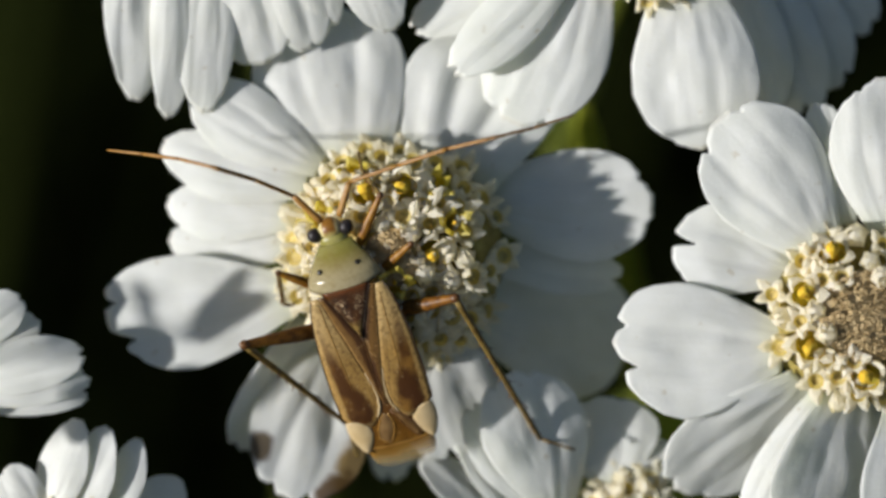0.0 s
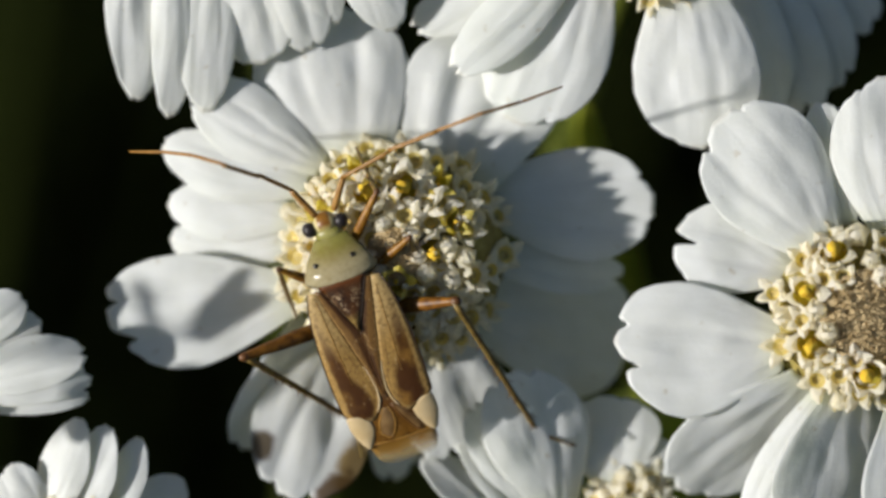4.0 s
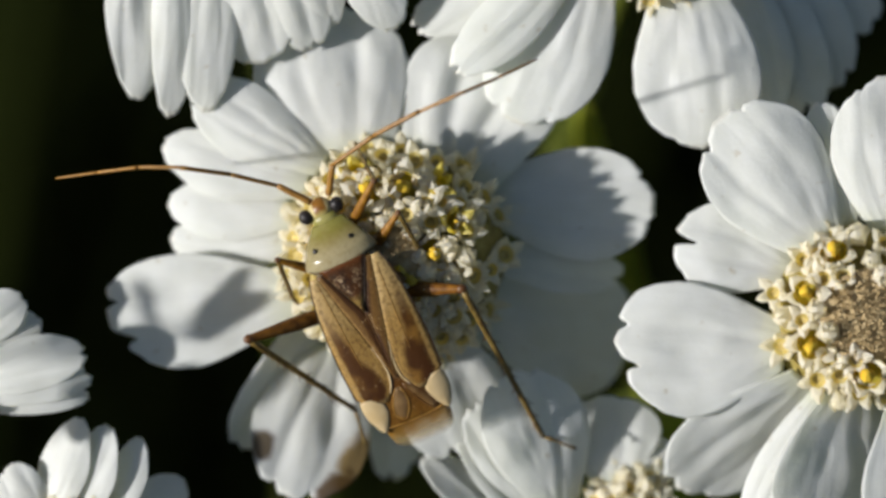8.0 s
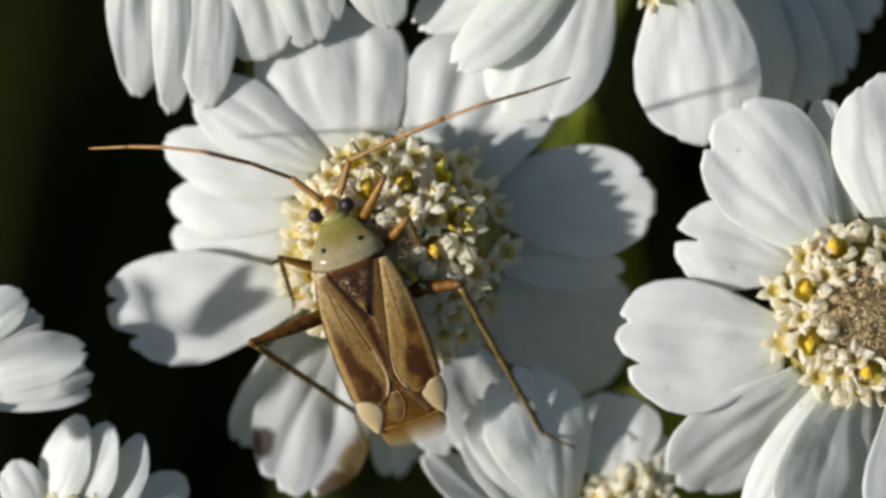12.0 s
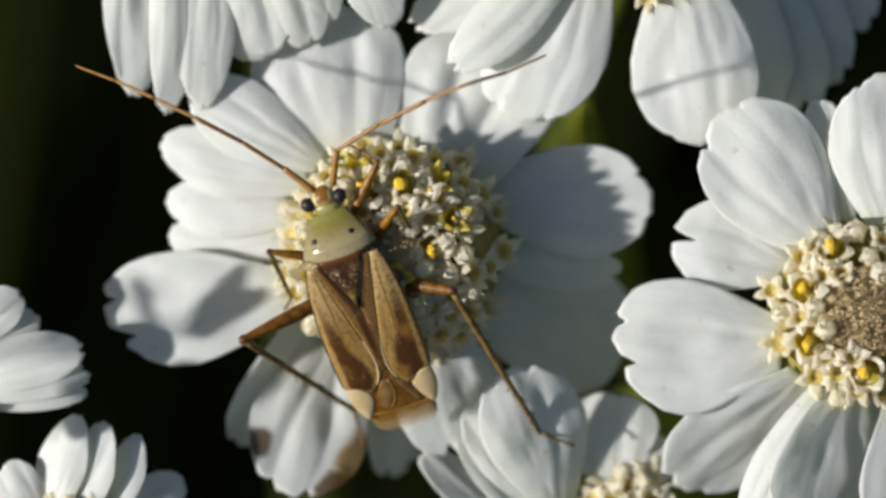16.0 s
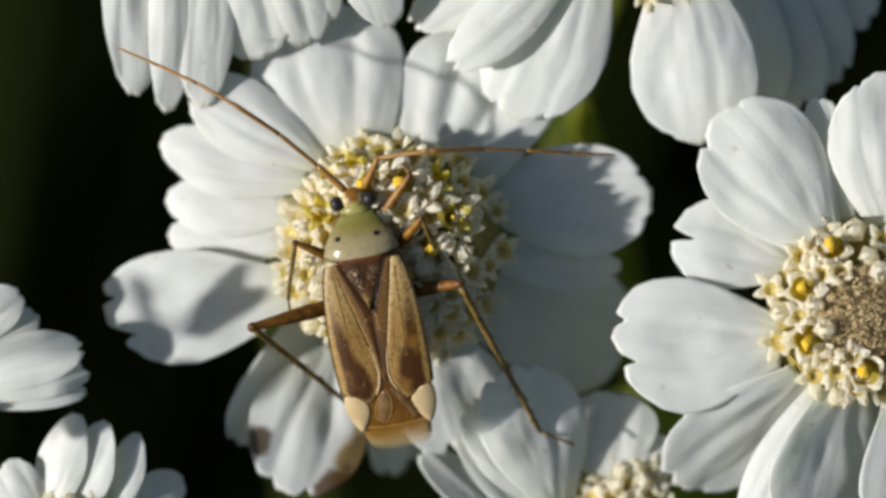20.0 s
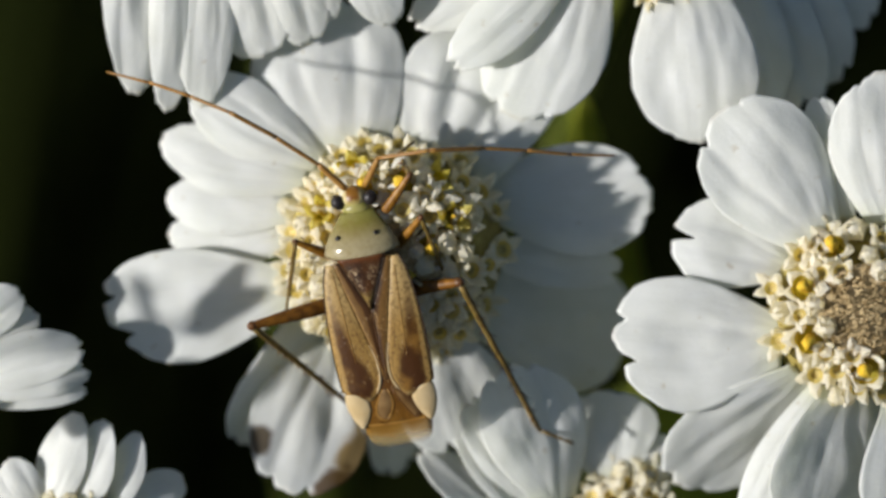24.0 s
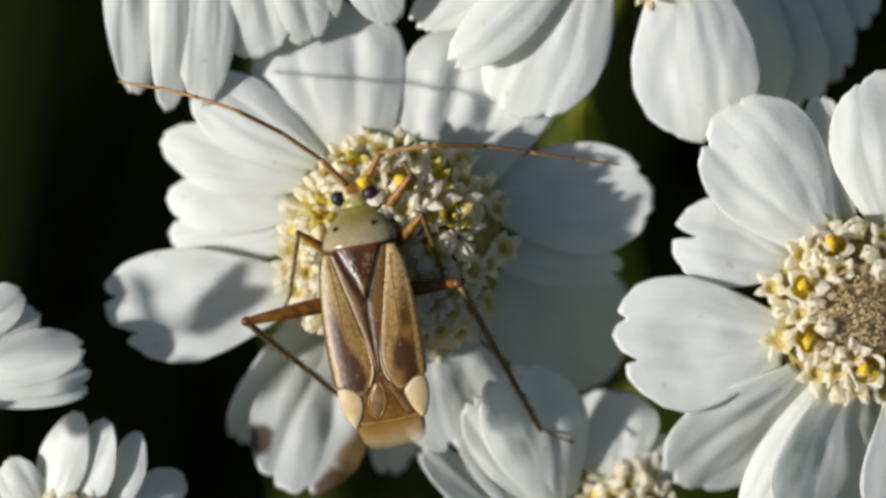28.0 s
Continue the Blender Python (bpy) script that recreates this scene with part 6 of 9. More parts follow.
    keyed(PIECES["ant_right_3"], [(0, 4.42, 3.37, -0.03, 19.4, -17.1, -93.5), (0.5, 4.41, 3.30, 0.28, 20.0, -13.3, -95.4), (1, 4.54, 2.87, 0.25, 16.2, -3.0, -98.7), (1.5, 4.40, 3.39, 0.19, 18.9, -17.1, -92.0), (2, 4.30, 3.50, 0.33, 21.2, -13.8, -86.9), (2.5, 4.23, 3.53, -0.15, 23.0, -17.7, -86.5), (3, 4.47, 3.25, 0.29, 18.8, -7.3, -92.1), (3.5, 4.45, 3.36, 0.19, 18.9, -10.8, -90.5), (5.5, 4.26, 4.08, -0.17, 12.7, -12.3, -82.6), (6, 3.72, 3.81, 1.44, 36.5, -5.0, -85.6), (6.5, 4.26, 3.70, 0.70, 18.7, 5.3, -81.4), (7, 4.25, 3.75, 0.66, 18.9, 7.9, -79.9), (7.5, 4.30, 3.46, 0.58, 20.7, -5.5, -90.0), (8, 4.27, 3.42, 0.64, 21.8, -9.1, -90.7), (8.5, 4.33, 3.23, 0.66, 20.4, -5.4, -91.1), (9, 4.34, 3.24, 0.58, 19.7, -6.4, -91.2), (9.5, 4.38, 3.19, 0.53, 18.8, -6.1, -91.4), (10, 4.32, 3.37, 0.47, 19.7, -10.6, -90.6), (10.5, 4.33, 3.29, 0.56, 20.2, -10.4, -92.0), (11, 4.33, 3.27, 0.62, 21.5, -12.6, -93.7), (11.5, 4.41, 3.11, 0.53, 21.1, -10.0, -94.3), (12, 4.38, 3.41, 0.23, 20.5, -12.9, -90.5), (12.5, 4.35, 3.44, 0.43, 19.2, -9.5, -91.1), (14.5, 3.79, 3.90, 1.00, 32.9, -12.8, -89.3), (15, 3.93, 4.19, 0.38, 26.7, -16.4, -84.2), (15.5, 3.92, 4.34, 0.06, 22.5, -19.6, -81.7), (16, 4.24, 3.92, -0.15, 17.3, -17.5, -85.8), (16.5, 3.50, 3.06, -1.49, -48.3, -17.8, -97.8), (17, 4.25, 2.48, -1.24, -30.6, -10.0, -103.8), (17.5, 4.21, 2.56, -1.04, -27.9, -11.5, -102.8), (18, 4.22, 2.57, -1.12, -28.9, -11.8, -102.2), (18.5, 4.22, 2.57, -1.14, -29.6, -12.1, -101.6), (19, 4.23, 2.54, -1.17, -30.2, -12.1, -101.6), (19.5, 4.23, 2.56, -1.09, -28.9, -13.1, -101.4), (20, 4.23, 2.55, -1.08, -28.9, -11.8, -101.7), (20.5, 4.23, 2.55, -1.09, -29.1, -12.2, -101.7), (21, 4.24, 2.54, -1.18, -29.7, -15.2, -101.3), (21.5, 4.23, 2.54, -1.13, -29.6, -13.1, -101.6), (23.5, 4.23, 2.54, -1.15, -29.5, -13.7, -101.9), (24, 4.23, 2.54, -1.09, -29.6, -13.4, -101.7), (24.5, 4.21, 2.56, -1.00, -29.0, -13.7, -101.3), (25, 4.19, 2.60, -0.90, -27.5, -13.9, -101.1), (25.5, 4.20, 2.57, -0.93, -27.8, -13.6, -101.6), (26, 4.20, 2.58, -0.95, -27.7, -13.8, -101.8), (26.5, 4.23, 2.51, -1.03, -29.0, -11.8, -102.8), (27, 4.22, 2.53, -1.09, -29.0, -13.4, -102.8), (27.5, 4.32, 2.42, -1.16, -32.6, -2.2, -106.3), (28, 4.30, 2.43, -1.18, -31.9, -0.0, -107.3)])
    keyed(PIECES["ant_right_4"], [(0, 5.86, 3.43, 0.45, -33.5, -16.8, -91.3), (0.5, 5.85, 3.29, 0.78, -32.5, -13.2, -94.0), (1, 5.99, 2.67, 0.67, -29.6, -3.1, -99.5), (1.5, 5.85, 3.48, 0.66, -28.7, -17.2, -92.8), (2, 5.71, 3.71, 0.86, -30.0, -14.4, -92.7), (2.5, 5.63, 3.79, 0.42, -32.1, -17.9, -88.9), (3, 5.91, 3.26, 0.78, -30.0, -7.6, -93.9), (3.5, 5.89, 3.44, 0.68, -31.2, -11.2, -93.3), (5.5, 5.72, 4.34, 0.16, -41.3, -12.3, -82.6), (6, 4.93, 3.98, 2.35, -59.2, -6.2, -91.0), (6.5, 5.70, 3.87, 1.19, -37.5, 4.4, -86.3), (7, 5.68, 3.94, 1.15, -33.3, 7.3, -83.9), (7.5, 5.72, 3.51, 1.11, -36.7, -5.9, -92.3), (8, 5.68, 3.49, 1.19, -35.8, -9.0, -90.2), (8.5, 5.76, 3.25, 1.19, -36.0, -5.4, -91.0), (9, 5.78, 3.27, 1.09, -35.6, -6.5, -91.4), (9.5, 5.82, 3.21, 1.02, -35.3, -6.2, -91.9), (10, 5.76, 3.45, 0.98, -33.5, -10.7, -91.4), (10.5, 5.77, 3.33, 1.08, -34.4, -10.4, -92.5), (11, 5.75, 3.30, 1.17, -34.6, -12.6, -93.7), (11.5, 5.84, 3.10, 1.07, -32.5, -10.1, -95.5), (12, 5.81, 3.52, 0.75, -30.6, -13.2, -93.0), (12.5, 5.79, 3.50, 0.92, -28.8, -9.7, -93.7), (14.5, 5.07, 4.10, 1.80, -49.8, -13.4, -92.9), (15, 5.26, 4.52, 1.04, -47.9, -16.7, -85.5), (15.5, 5.28, 4.74, 0.61, -44.1, -20.1, -84.2), (16, 5.68, 4.16, 0.28, -39.9, -18.2, -89.3), (16.5, 4.46, 2.58, -2.57, -45.3, -18.7, -104.8), (17, 5.49, 2.03, -2.00, -29.4, -10.0, -104.2), (17.5, 5.49, 2.12, -1.74, -26.6, -11.5, -103.4), (18, 5.50, 2.13, -1.84, -27.6, -11.9, -103.0), (18.5, 5.49, 2.15, -1.88, -28.2, -12.2, -102.6), (19, 5.49, 2.12, -1.92, -28.8, -12.3, -102.8), (19.5, 5.50, 2.13, -1.81, -27.5, -13.2, -102.7), (20, 5.50, 2.14, -1.80, -27.5, -12.0, -102.9), (20.5, 5.50, 2.13, -1.82, -27.7, -12.3, -102.9), (21, 5.50, 2.09, -1.91, -28.3, -15.3, -102.5), (21.5, 5.50, 2.11, -1.86, -28.1, -13.3, -103.1), (23.5, 5.49, 2.09, -1.88, -27.8, -14.0, -104.6), (24, 5.49, 2.10, -1.82, -27.9, -13.7, -104.5), (24.5, 5.49, 2.13, -1.72, -27.2, -14.1, -104.2), (25, 5.48, 2.17, -1.58, -25.6, -14.2, -104.1), (25.5, 5.49, 2.13, -1.62, -26.1, -13.9, -104.5), (26, 5.49, 2.13, -1.64, -26.0, -14.1, -104.5), (26.5, 5.50, 2.07, -1.75, -27.4, -12.1, -105.2), (27, 5.48, 2.07, -1.80, -27.4, -13.7, -105.0), (27.5, 5.55, 2.03, -1.99, -31.4, -2.7, -109.2), (28, 5.53, 2.04, -1.99, -30.8, -0.3, -108.6)])
    keyed(PIECES["ant_right_5"], [(0, 7.06, 3.17, -0.31, -33.2, -16.3, -88.0), (0.5, 7.05, 3.03, 0.03, -31.8, -12.9, -91.7), (1, 7.23, 2.43, -0.04, -28.5, -2.7, -96.7), (1.5, 7.10, 3.22, 0.00, -28.5, -16.8, -89.0), (2, 6.95, 3.47, 0.16, -30.7, -13.6, -84.8), (2.5, 6.85, 3.58, -0.31, -32.5, -17.4, -83.3), (3, 7.16, 3.08, 0.07, -29.2, -7.0, -89.3), (3.5, 7.12, 3.22, -0.06, -30.6, -10.7, -89.6), (5.5, 6.83, 4.28, -0.78, -40.9, -11.1, -78.3), (6, 5.67, 3.84, 1.11, -58.5, -5.7, -88.9), (6.5, 6.84, 4.02, 0.31, -35.8, 5.2, -82.0), (7, 6.87, 4.17, 0.36, -31.2, 8.1, -78.9), (7.5, 6.88, 3.37, 0.26, -35.8, -5.3, -88.5), (8, 6.86, 3.36, 0.36, -35.0, -8.7, -87.5), (8.5, 6.92, 3.15, 0.35, -35.0, -4.9, -88.0), (9, 6.95, 3.15, 0.26, -34.7, -5.9, -88.0), (9.5, 7.00, 3.08, 0.19, -34.4, -5.6, -88.2), (10, 6.96, 3.28, 0.19, -33.0, -10.1, -87.2), (10.5, 6.95, 3.13, 0.28, -33.8, -10.1, -90.2), (11, 6.93, 3.05, 0.37, -33.5, -12.5, -93.4), (11.5, 7.04, 2.84, 0.31, -31.6, -9.9, -93.9), (12, 7.05, 3.28, 0.03, -30.0, -12.8, -90.0), (12.5, 7.05, 3.30, 0.23, -28.4, -9.1, -87.7), (14.5, 5.99, 3.79, 0.73, -49.2, -13.0, -90.6), (15, 6.25, 4.29, 0.01, -48.1, -15.7, -80.5), (15.5, 6.35, 4.50, -0.33, -44.8, -18.8, -78.1), (16, 6.80, 3.88, -0.60, -40.6, -16.7, -82.4), (16.5, 5.36, 2.00, -3.54, -46.2, -17.9, -98.2), (17, 6.68, 1.61, -2.70, -28.6, -9.6, -101.7), (17.5, 6.72, 1.69, -2.37, -25.9, -11.3, -101.1), (18, 6.71, 1.71, -2.49, -26.8, -11.7, -100.9), (18.5, 6.70, 1.73, -2.55, -27.5, -12.0, -100.7), (19, 6.70, 1.69, -2.60, -28.0, -12.1, -101.0), (19.5, 6.72, 1.70, -2.46, -26.8, -13.0, -100.9), (20, 6.72, 1.71, -2.46, -26.7, -11.8, -101.1), (20.5, 6.72, 1.70, -2.47, -26.9, -12.1, -101.1), (21, 6.70, 1.64, -2.57, -27.6, -15.1, -100.7), (21.5, 6.70, 1.67, -2.53, -27.4, -13.0, -101.0), (23.5, 6.69, 1.61, -2.54, -27.4, -13.6, -101.3), (24, 6.69, 1.63, -2.48, -27.5, -13.3, -100.8), (24.5, 6.69, 1.66, -2.36, -26.9, -13.6, -100.2), (25, 6.71, 1.71, -2.19, -25.5, -13.8, -99.8), (25.5, 6.71, 1.66, -2.24, -25.9, -13.4, -100.1), (26, 6.71, 1.66, -2.25, -25.8, -13.6, -100.1), (26.5, 6.70, 1.60, -2.40, -27.0, -11.6, -100.8), (27, 6.68, 1.59, -2.45, -27.1, -13.1, -100.6), (27.5, 6.70, 1.59, -2.74, -30.3, -1.7, -104.1), (28, 6.71, 1.64, -2.73, -29.6, 0.0, -107.0)])
    keyed(PIECES["hind_left_femur"], [(0, -0.75, -1.50, -1.15, 33.7, 17.3, 84.5), (0.5, -0.75, -1.50, -1.15, 33.2, 13.6, 81.9), (1, -0.75, -1.50, -1.15, 30.6, 3.4, 78.1), (1.5, -0.75, -1.50, -1.15, 32.3, 17.1, 88.4), (2, -0.75, -1.50, -1.15, 29.8, 13.5, 95.9), (2.5, -0.75, -1.50, -1.15, 32.4, 16.8, 100.7), (3, -0.75, -1.50, -1.15, 27.9, 6.9, 91.8), (3.5, -0.75, -1.50, -1.15, 29.9, 10.4, 92.8), (5.5, -0.75, -1.50, -1.15, 32.4, 15.5, 83.8), (6, -0.75, -1.50, -1.15, 27.3, 6.9, 85.4), (6.5, -0.75, -1.50, -1.15, 17.1, -2.1, 82.0), (7, -0.75, -1.50, -1.15, 18.3, -4.9, 82.0), (7.5, -0.75, -1.50, -1.15, 27.5, 6.6, 83.2), (8, -0.75, -1.50, -1.15, 31.0, 9.8, 84.0), (8.5, -0.75, -1.50, -1.15, 28.0, 6.2, 83.4), (9, -0.75, -1.50, -1.15, 29.4, 7.6, 80.9), (9.5, -0.75, -1.50, -1.15, 29.3, 7.3, 81.0), (10, -0.75, -1.50, -1.15, 30.9, 11.3, 84.3), (10.5, -0.75, -1.50, -1.15, 30.5, 10.9, 83.8), (11, -0.75, -1.50, -1.15, 30.2, 12.5, 86.9), (11.5, -0.75, -1.50, -1.15, 29.5, 9.8, 87.4), (12, -0.75, -1.50, -1.15, 31.7, 12.7, 91.5), (12.5, -0.75, -1.50, -1.15, 29.9, 9.5, 88.9), (14.5, -0.75, -1.50, -1.15, 22.0, 10.7, 102.3), (15, -0.75, -1.50, -1.15, 25.0, 15.1, 101.8), (15.5, -0.75, -1.50, -1.15, 25.2, 17.7, 106.7), (16, -0.75, -1.50, -1.15, 26.9, 16.4, 99.0), (16.5, -0.75, -1.50, -1.15, 17.5, 13.3, 105.1), (17, -0.75, -1.50, -1.15, 16.2, 5.3, 98.8), (17.5, -0.75, -1.50, -1.15, 24.3, 8.5, 96.7), (18, -0.75, -1.50, -1.15, 26.0, 8.9, 96.1), (19, -0.75, -1.50, -1.15, 25.6, 9.3, 95.6), (19.5, -0.75, -1.50, -1.15, 26.0, 10.5, 96.1), (20, -0.75, -1.50, -1.15, 28.7, 9.4, 95.2), (20.5, -0.75, -1.50, -1.15, 28.7, 9.7, 95.4), (21, -0.75, -1.50, -1.15, 27.2, 12.2, 96.9), (21.5, -0.75, -1.50, -1.15, 28.3, 10.4, 95.8), (23.5, -0.75, -1.50, -1.15, 27.0, 11.0, 96.1), (26, -0.75, -1.50, -1.15, 27.9, 11.2, 95.5), (26.5, -0.75, -1.50, -1.15, 31.1, 9.0, 94.4), (27, -0.75, -1.50, -1.15, 29.1, 10.7, 94.0), (27.5, -0.75, -1.50, -1.15, 14.3, -2.0, 93.9), (28, -0.75, -1.50, -1.15, 18.6, -4.0, 91.5)])
    keyed(PIECES["hind_left_tibia"], [(0, -3.50, -0.67, 0.64, -30.1, -16.3, -148.2), (0.5, -3.49, -0.67, 0.65, -32.9, -13.9, -145.9), (1, -3.58, -0.80, 0.57, -39.9, -7.7, -145.3), (1.5, -3.59, -0.89, 0.58, -32.7, -15.7, -142.6), (2, -3.71, -1.41, 0.48, -36.1, -13.3, -140.6), (2.5, -3.65, -1.51, 0.59, -37.1, -15.8, -139.4), (3, -3.74, -1.41, 0.42, -36.8, -9.9, -142.8), (3.5, -3.69, -1.34, 0.51, -36.0, -12.5, -142.3), (5.5, -3.54, -0.71, 0.60, -31.7, -19.0, -147.6), (6, -3.73, -1.07, 0.39, -35.3, -13.1, -150.9), (6.5, -3.96, -1.09, -0.15, -41.2, -8.1, -151.6), (7, -3.94, -1.14, -0.09, -44.4, -5.4, -150.9), (7.5, -3.71, -0.97, 0.40, -37.3, -10.6, -151.8), (8, -3.60, -0.90, 0.57, -36.3, -11.5, -150.3), (8.5, -3.70, -0.98, 0.43, -39.4, -10.3, -149.3), (9, -3.63, -0.81, 0.49, -36.9, -11.0, -150.7), (9.5, -3.63, -0.83, 0.49, -37.5, -11.1, -150.6), (10, -3.61, -0.88, 0.56, -34.7, -12.3, -150.4), (10.5, -3.61, -0.86, 0.54, -35.3, -12.4, -150.3), (11, -3.65, -0.97, 0.51, -33.6, -13.4, -148.8), (11.5, -3.68, -1.08, 0.49, -36.2, -11.3, -149.2), (12, -3.64, -1.19, 0.58, -36.1, -12.6, -147.0), (12.5, -3.68, -1.17, 0.51, -36.1, -10.3, -147.7), (14.5, -3.87, -1.94, 0.10, -35.5, -15.2, -143.7), (15, -3.83, -1.76, 0.23, -32.7, -18.4, -145.1), (15.5, -3.81, -1.96, 0.22, -31.4, -20.5, -143.0), (16, -3.80, -1.54, 0.32, -30.2, -20.1, -144.7), (16.5, -3.93, -2.12, -0.16, -37.4, -18.9, -139.5), (17, -3.97, -1.91, -0.21, -44.6, -14.0, -138.6), (17.5, -3.84, -1.66, 0.22, -41.4, -13.3, -139.9), (18, -3.80, -1.60, 0.32, -41.4, -13.9, -140.6), (18.5, -3.78, -1.59, 0.35, -41.3, -14.2, -140.6), (19, -3.81, -1.56, 0.29, -41.2, -14.3, -141.2), (19.5, -3.80, -1.56, 0.31, -39.6, -14.2, -141.2), (20, -3.73, -1.50, 0.45, -40.5, -13.3, -141.3), (20.5, -3.73, -1.51, 0.45, -40.3, -13.7, -141.3), (21, -3.78, -1.53, 0.36, -38.6, -16.3, -141.3), (21.5, -3.74, -1.51, 0.43, -40.0, -14.6, -141.2), (23.5, -3.78, -1.53, 0.36, -39.4, -14.8, -141.3), (24.5, -3.76, -1.52, 0.39, -39.9, -15.3, -141.6), (25, -3.77, -1.49, 0.38, -39.2, -15.0, -141.8), (25.5, -3.79, -1.49, 0.35, -39.7, -14.8, -142.1), (26, -3.76, -1.48, 0.40, -39.4, -14.8, -142.1), (26.5, -3.66, -1.45, 0.58, -41.4, -14.0, -142.6), (27, -3.72, -1.40, 0.47, -39.9, -15.1, -142.7), (27.5, -4.02, -1.75, -0.31, -48.7, -7.9, -138.4), (28, -3.95, -1.66, -0.08, -49.9, -6.7, -139.8)])
    keyed(PIECES["hind_left_tarsus"], [(0, -1.75, -4.90, -1.87, 7.1, -8.9, 179.6), (0.5, -1.60, -4.68, -2.11, 3.1, -8.4, -179.8), (1, -1.67, -4.35, -2.75, -7.7, -8.2, -179.3), (1.5, -1.53, -4.84, -2.13, 7.5, -7.0, -179.8), (2, -1.59, -5.12, -2.51, 4.9, -5.6, 179.9), (2.5, -1.59, -5.23, -2.44, 8.7, -5.6, -179.1), (3, -1.65, -5.06, -2.65, -1.7, -6.6, 176.8), (3.5, -1.64, -5.09, -2.48, 2.2, -6.7, 175.0), (5.5, -1.91, -4.94, -2.00, 8.3, -9.3, 163.0), (6, -2.26, -5.13, -2.55, 0.1, -9.8, 164.7), (6.5, -2.51, -4.77, -3.55, -9.3, -11.7, 166.3), (7, -2.43, -4.57, -3.73, -12.3, -10.7, 168.7), (7.5, -2.26, -4.91, -2.70, -0.7, -7.9, 168.3), (8, -2.06, -4.86, -2.47, 2.4, -6.8, 171.5), (8.5, -2.15, -4.76, -2.83, -1.2, -8.1, 171.9), (9, -2.11, -4.75, -2.59, -0.3, -8.2, 172.1), (9.5, -2.13, -4.74, -2.62, -0.6, -8.6, 172.4), (10, -2.03, -4.92, -2.35, 3.7, -7.0, 173.3), (10.5, -2.06, -4.89, -2.41, 3.2, -7.4, 173.4), (11, -1.97, -5.04, -2.30, 5.2, -7.0, 173.3), (11.5, -2.04, -5.01, -2.53, 2.5, -6.4, 172.9), (12, -1.90, -5.09, -2.42, 5.5, -5.8, 176.1), (12.5, -1.89, -5.03, -2.51, 2.0, -5.8, 176.3), (14.5, -1.99, -5.83, -2.83, 5.8, -8.9, 177.0), (15, -2.05, -5.87, -2.45, 10.9, -8.4, 173.4), (15.5, -1.89, -6.09, -2.33, 13.9, -8.8, 176.8), (16, -1.93, -5.75, -2.14, 11.7, -10.2, 174.3), (16.5, -2.01, -5.93, -3.16, 7.8, -12.8, -173.5), (17, -2.18, -5.29, -3.77, -2.8, -13.6, -167.1), (17.5, -1.92, -5.16, -3.13, 0.2, -11.3, -167.0), (18, -1.95, -5.15, -3.03, 0.5, -11.8, -167.5), (18.5, -1.95, -5.16, -2.99, 0.8, -12.0, -167.8), (19, -2.01, -5.15, -3.04, 1.0, -12.0, -168.7), (19.5, -1.92, -5.20, -2.92, 2.4, -11.2, -168.9), (20, -1.86, -5.09, -2.85, 1.3, -10.7, -169.3), (20.5, -1.86, -5.11, -2.83, 1.7, -10.9, -169.7), (21, -1.94, -5.29, -2.76, 4.4, -12.4, -170.3), (21.5, -1.89, -5.16, -2.81, 2.4, -11.6, -169.8), (23.5, -1.92, -5.20, -2.85, 2.9, -11.6, -169.0), (24, -1.97, -5.18, -2.88, 2.4, -12.2, -169.0), (24.5, -1.97, -5.20, -2.84, 2.7, -12.3, -168.9), (25, -1.94, -5.20, -2.81, 3.2, -11.7, -168.7), (25.5, -1.99, -5.19, -2.88, 2.7, -11.8, -168.7), (26, -1.95, -5.18, -2.80, 2.9, -11.7, -168.4), (26.5, -1.95, -5.06, -2.77, 0.6, -12.0, -168.6), (27, -1.98, -5.11, -2.76, 2.0, -12.5, -168.3), (27.5, -2.14, -4.69, -4.20, -10.7, -10.9, -166.2), (28, -2.14, -4.53, -4.04, -13.2, -10.5, -165.9)])
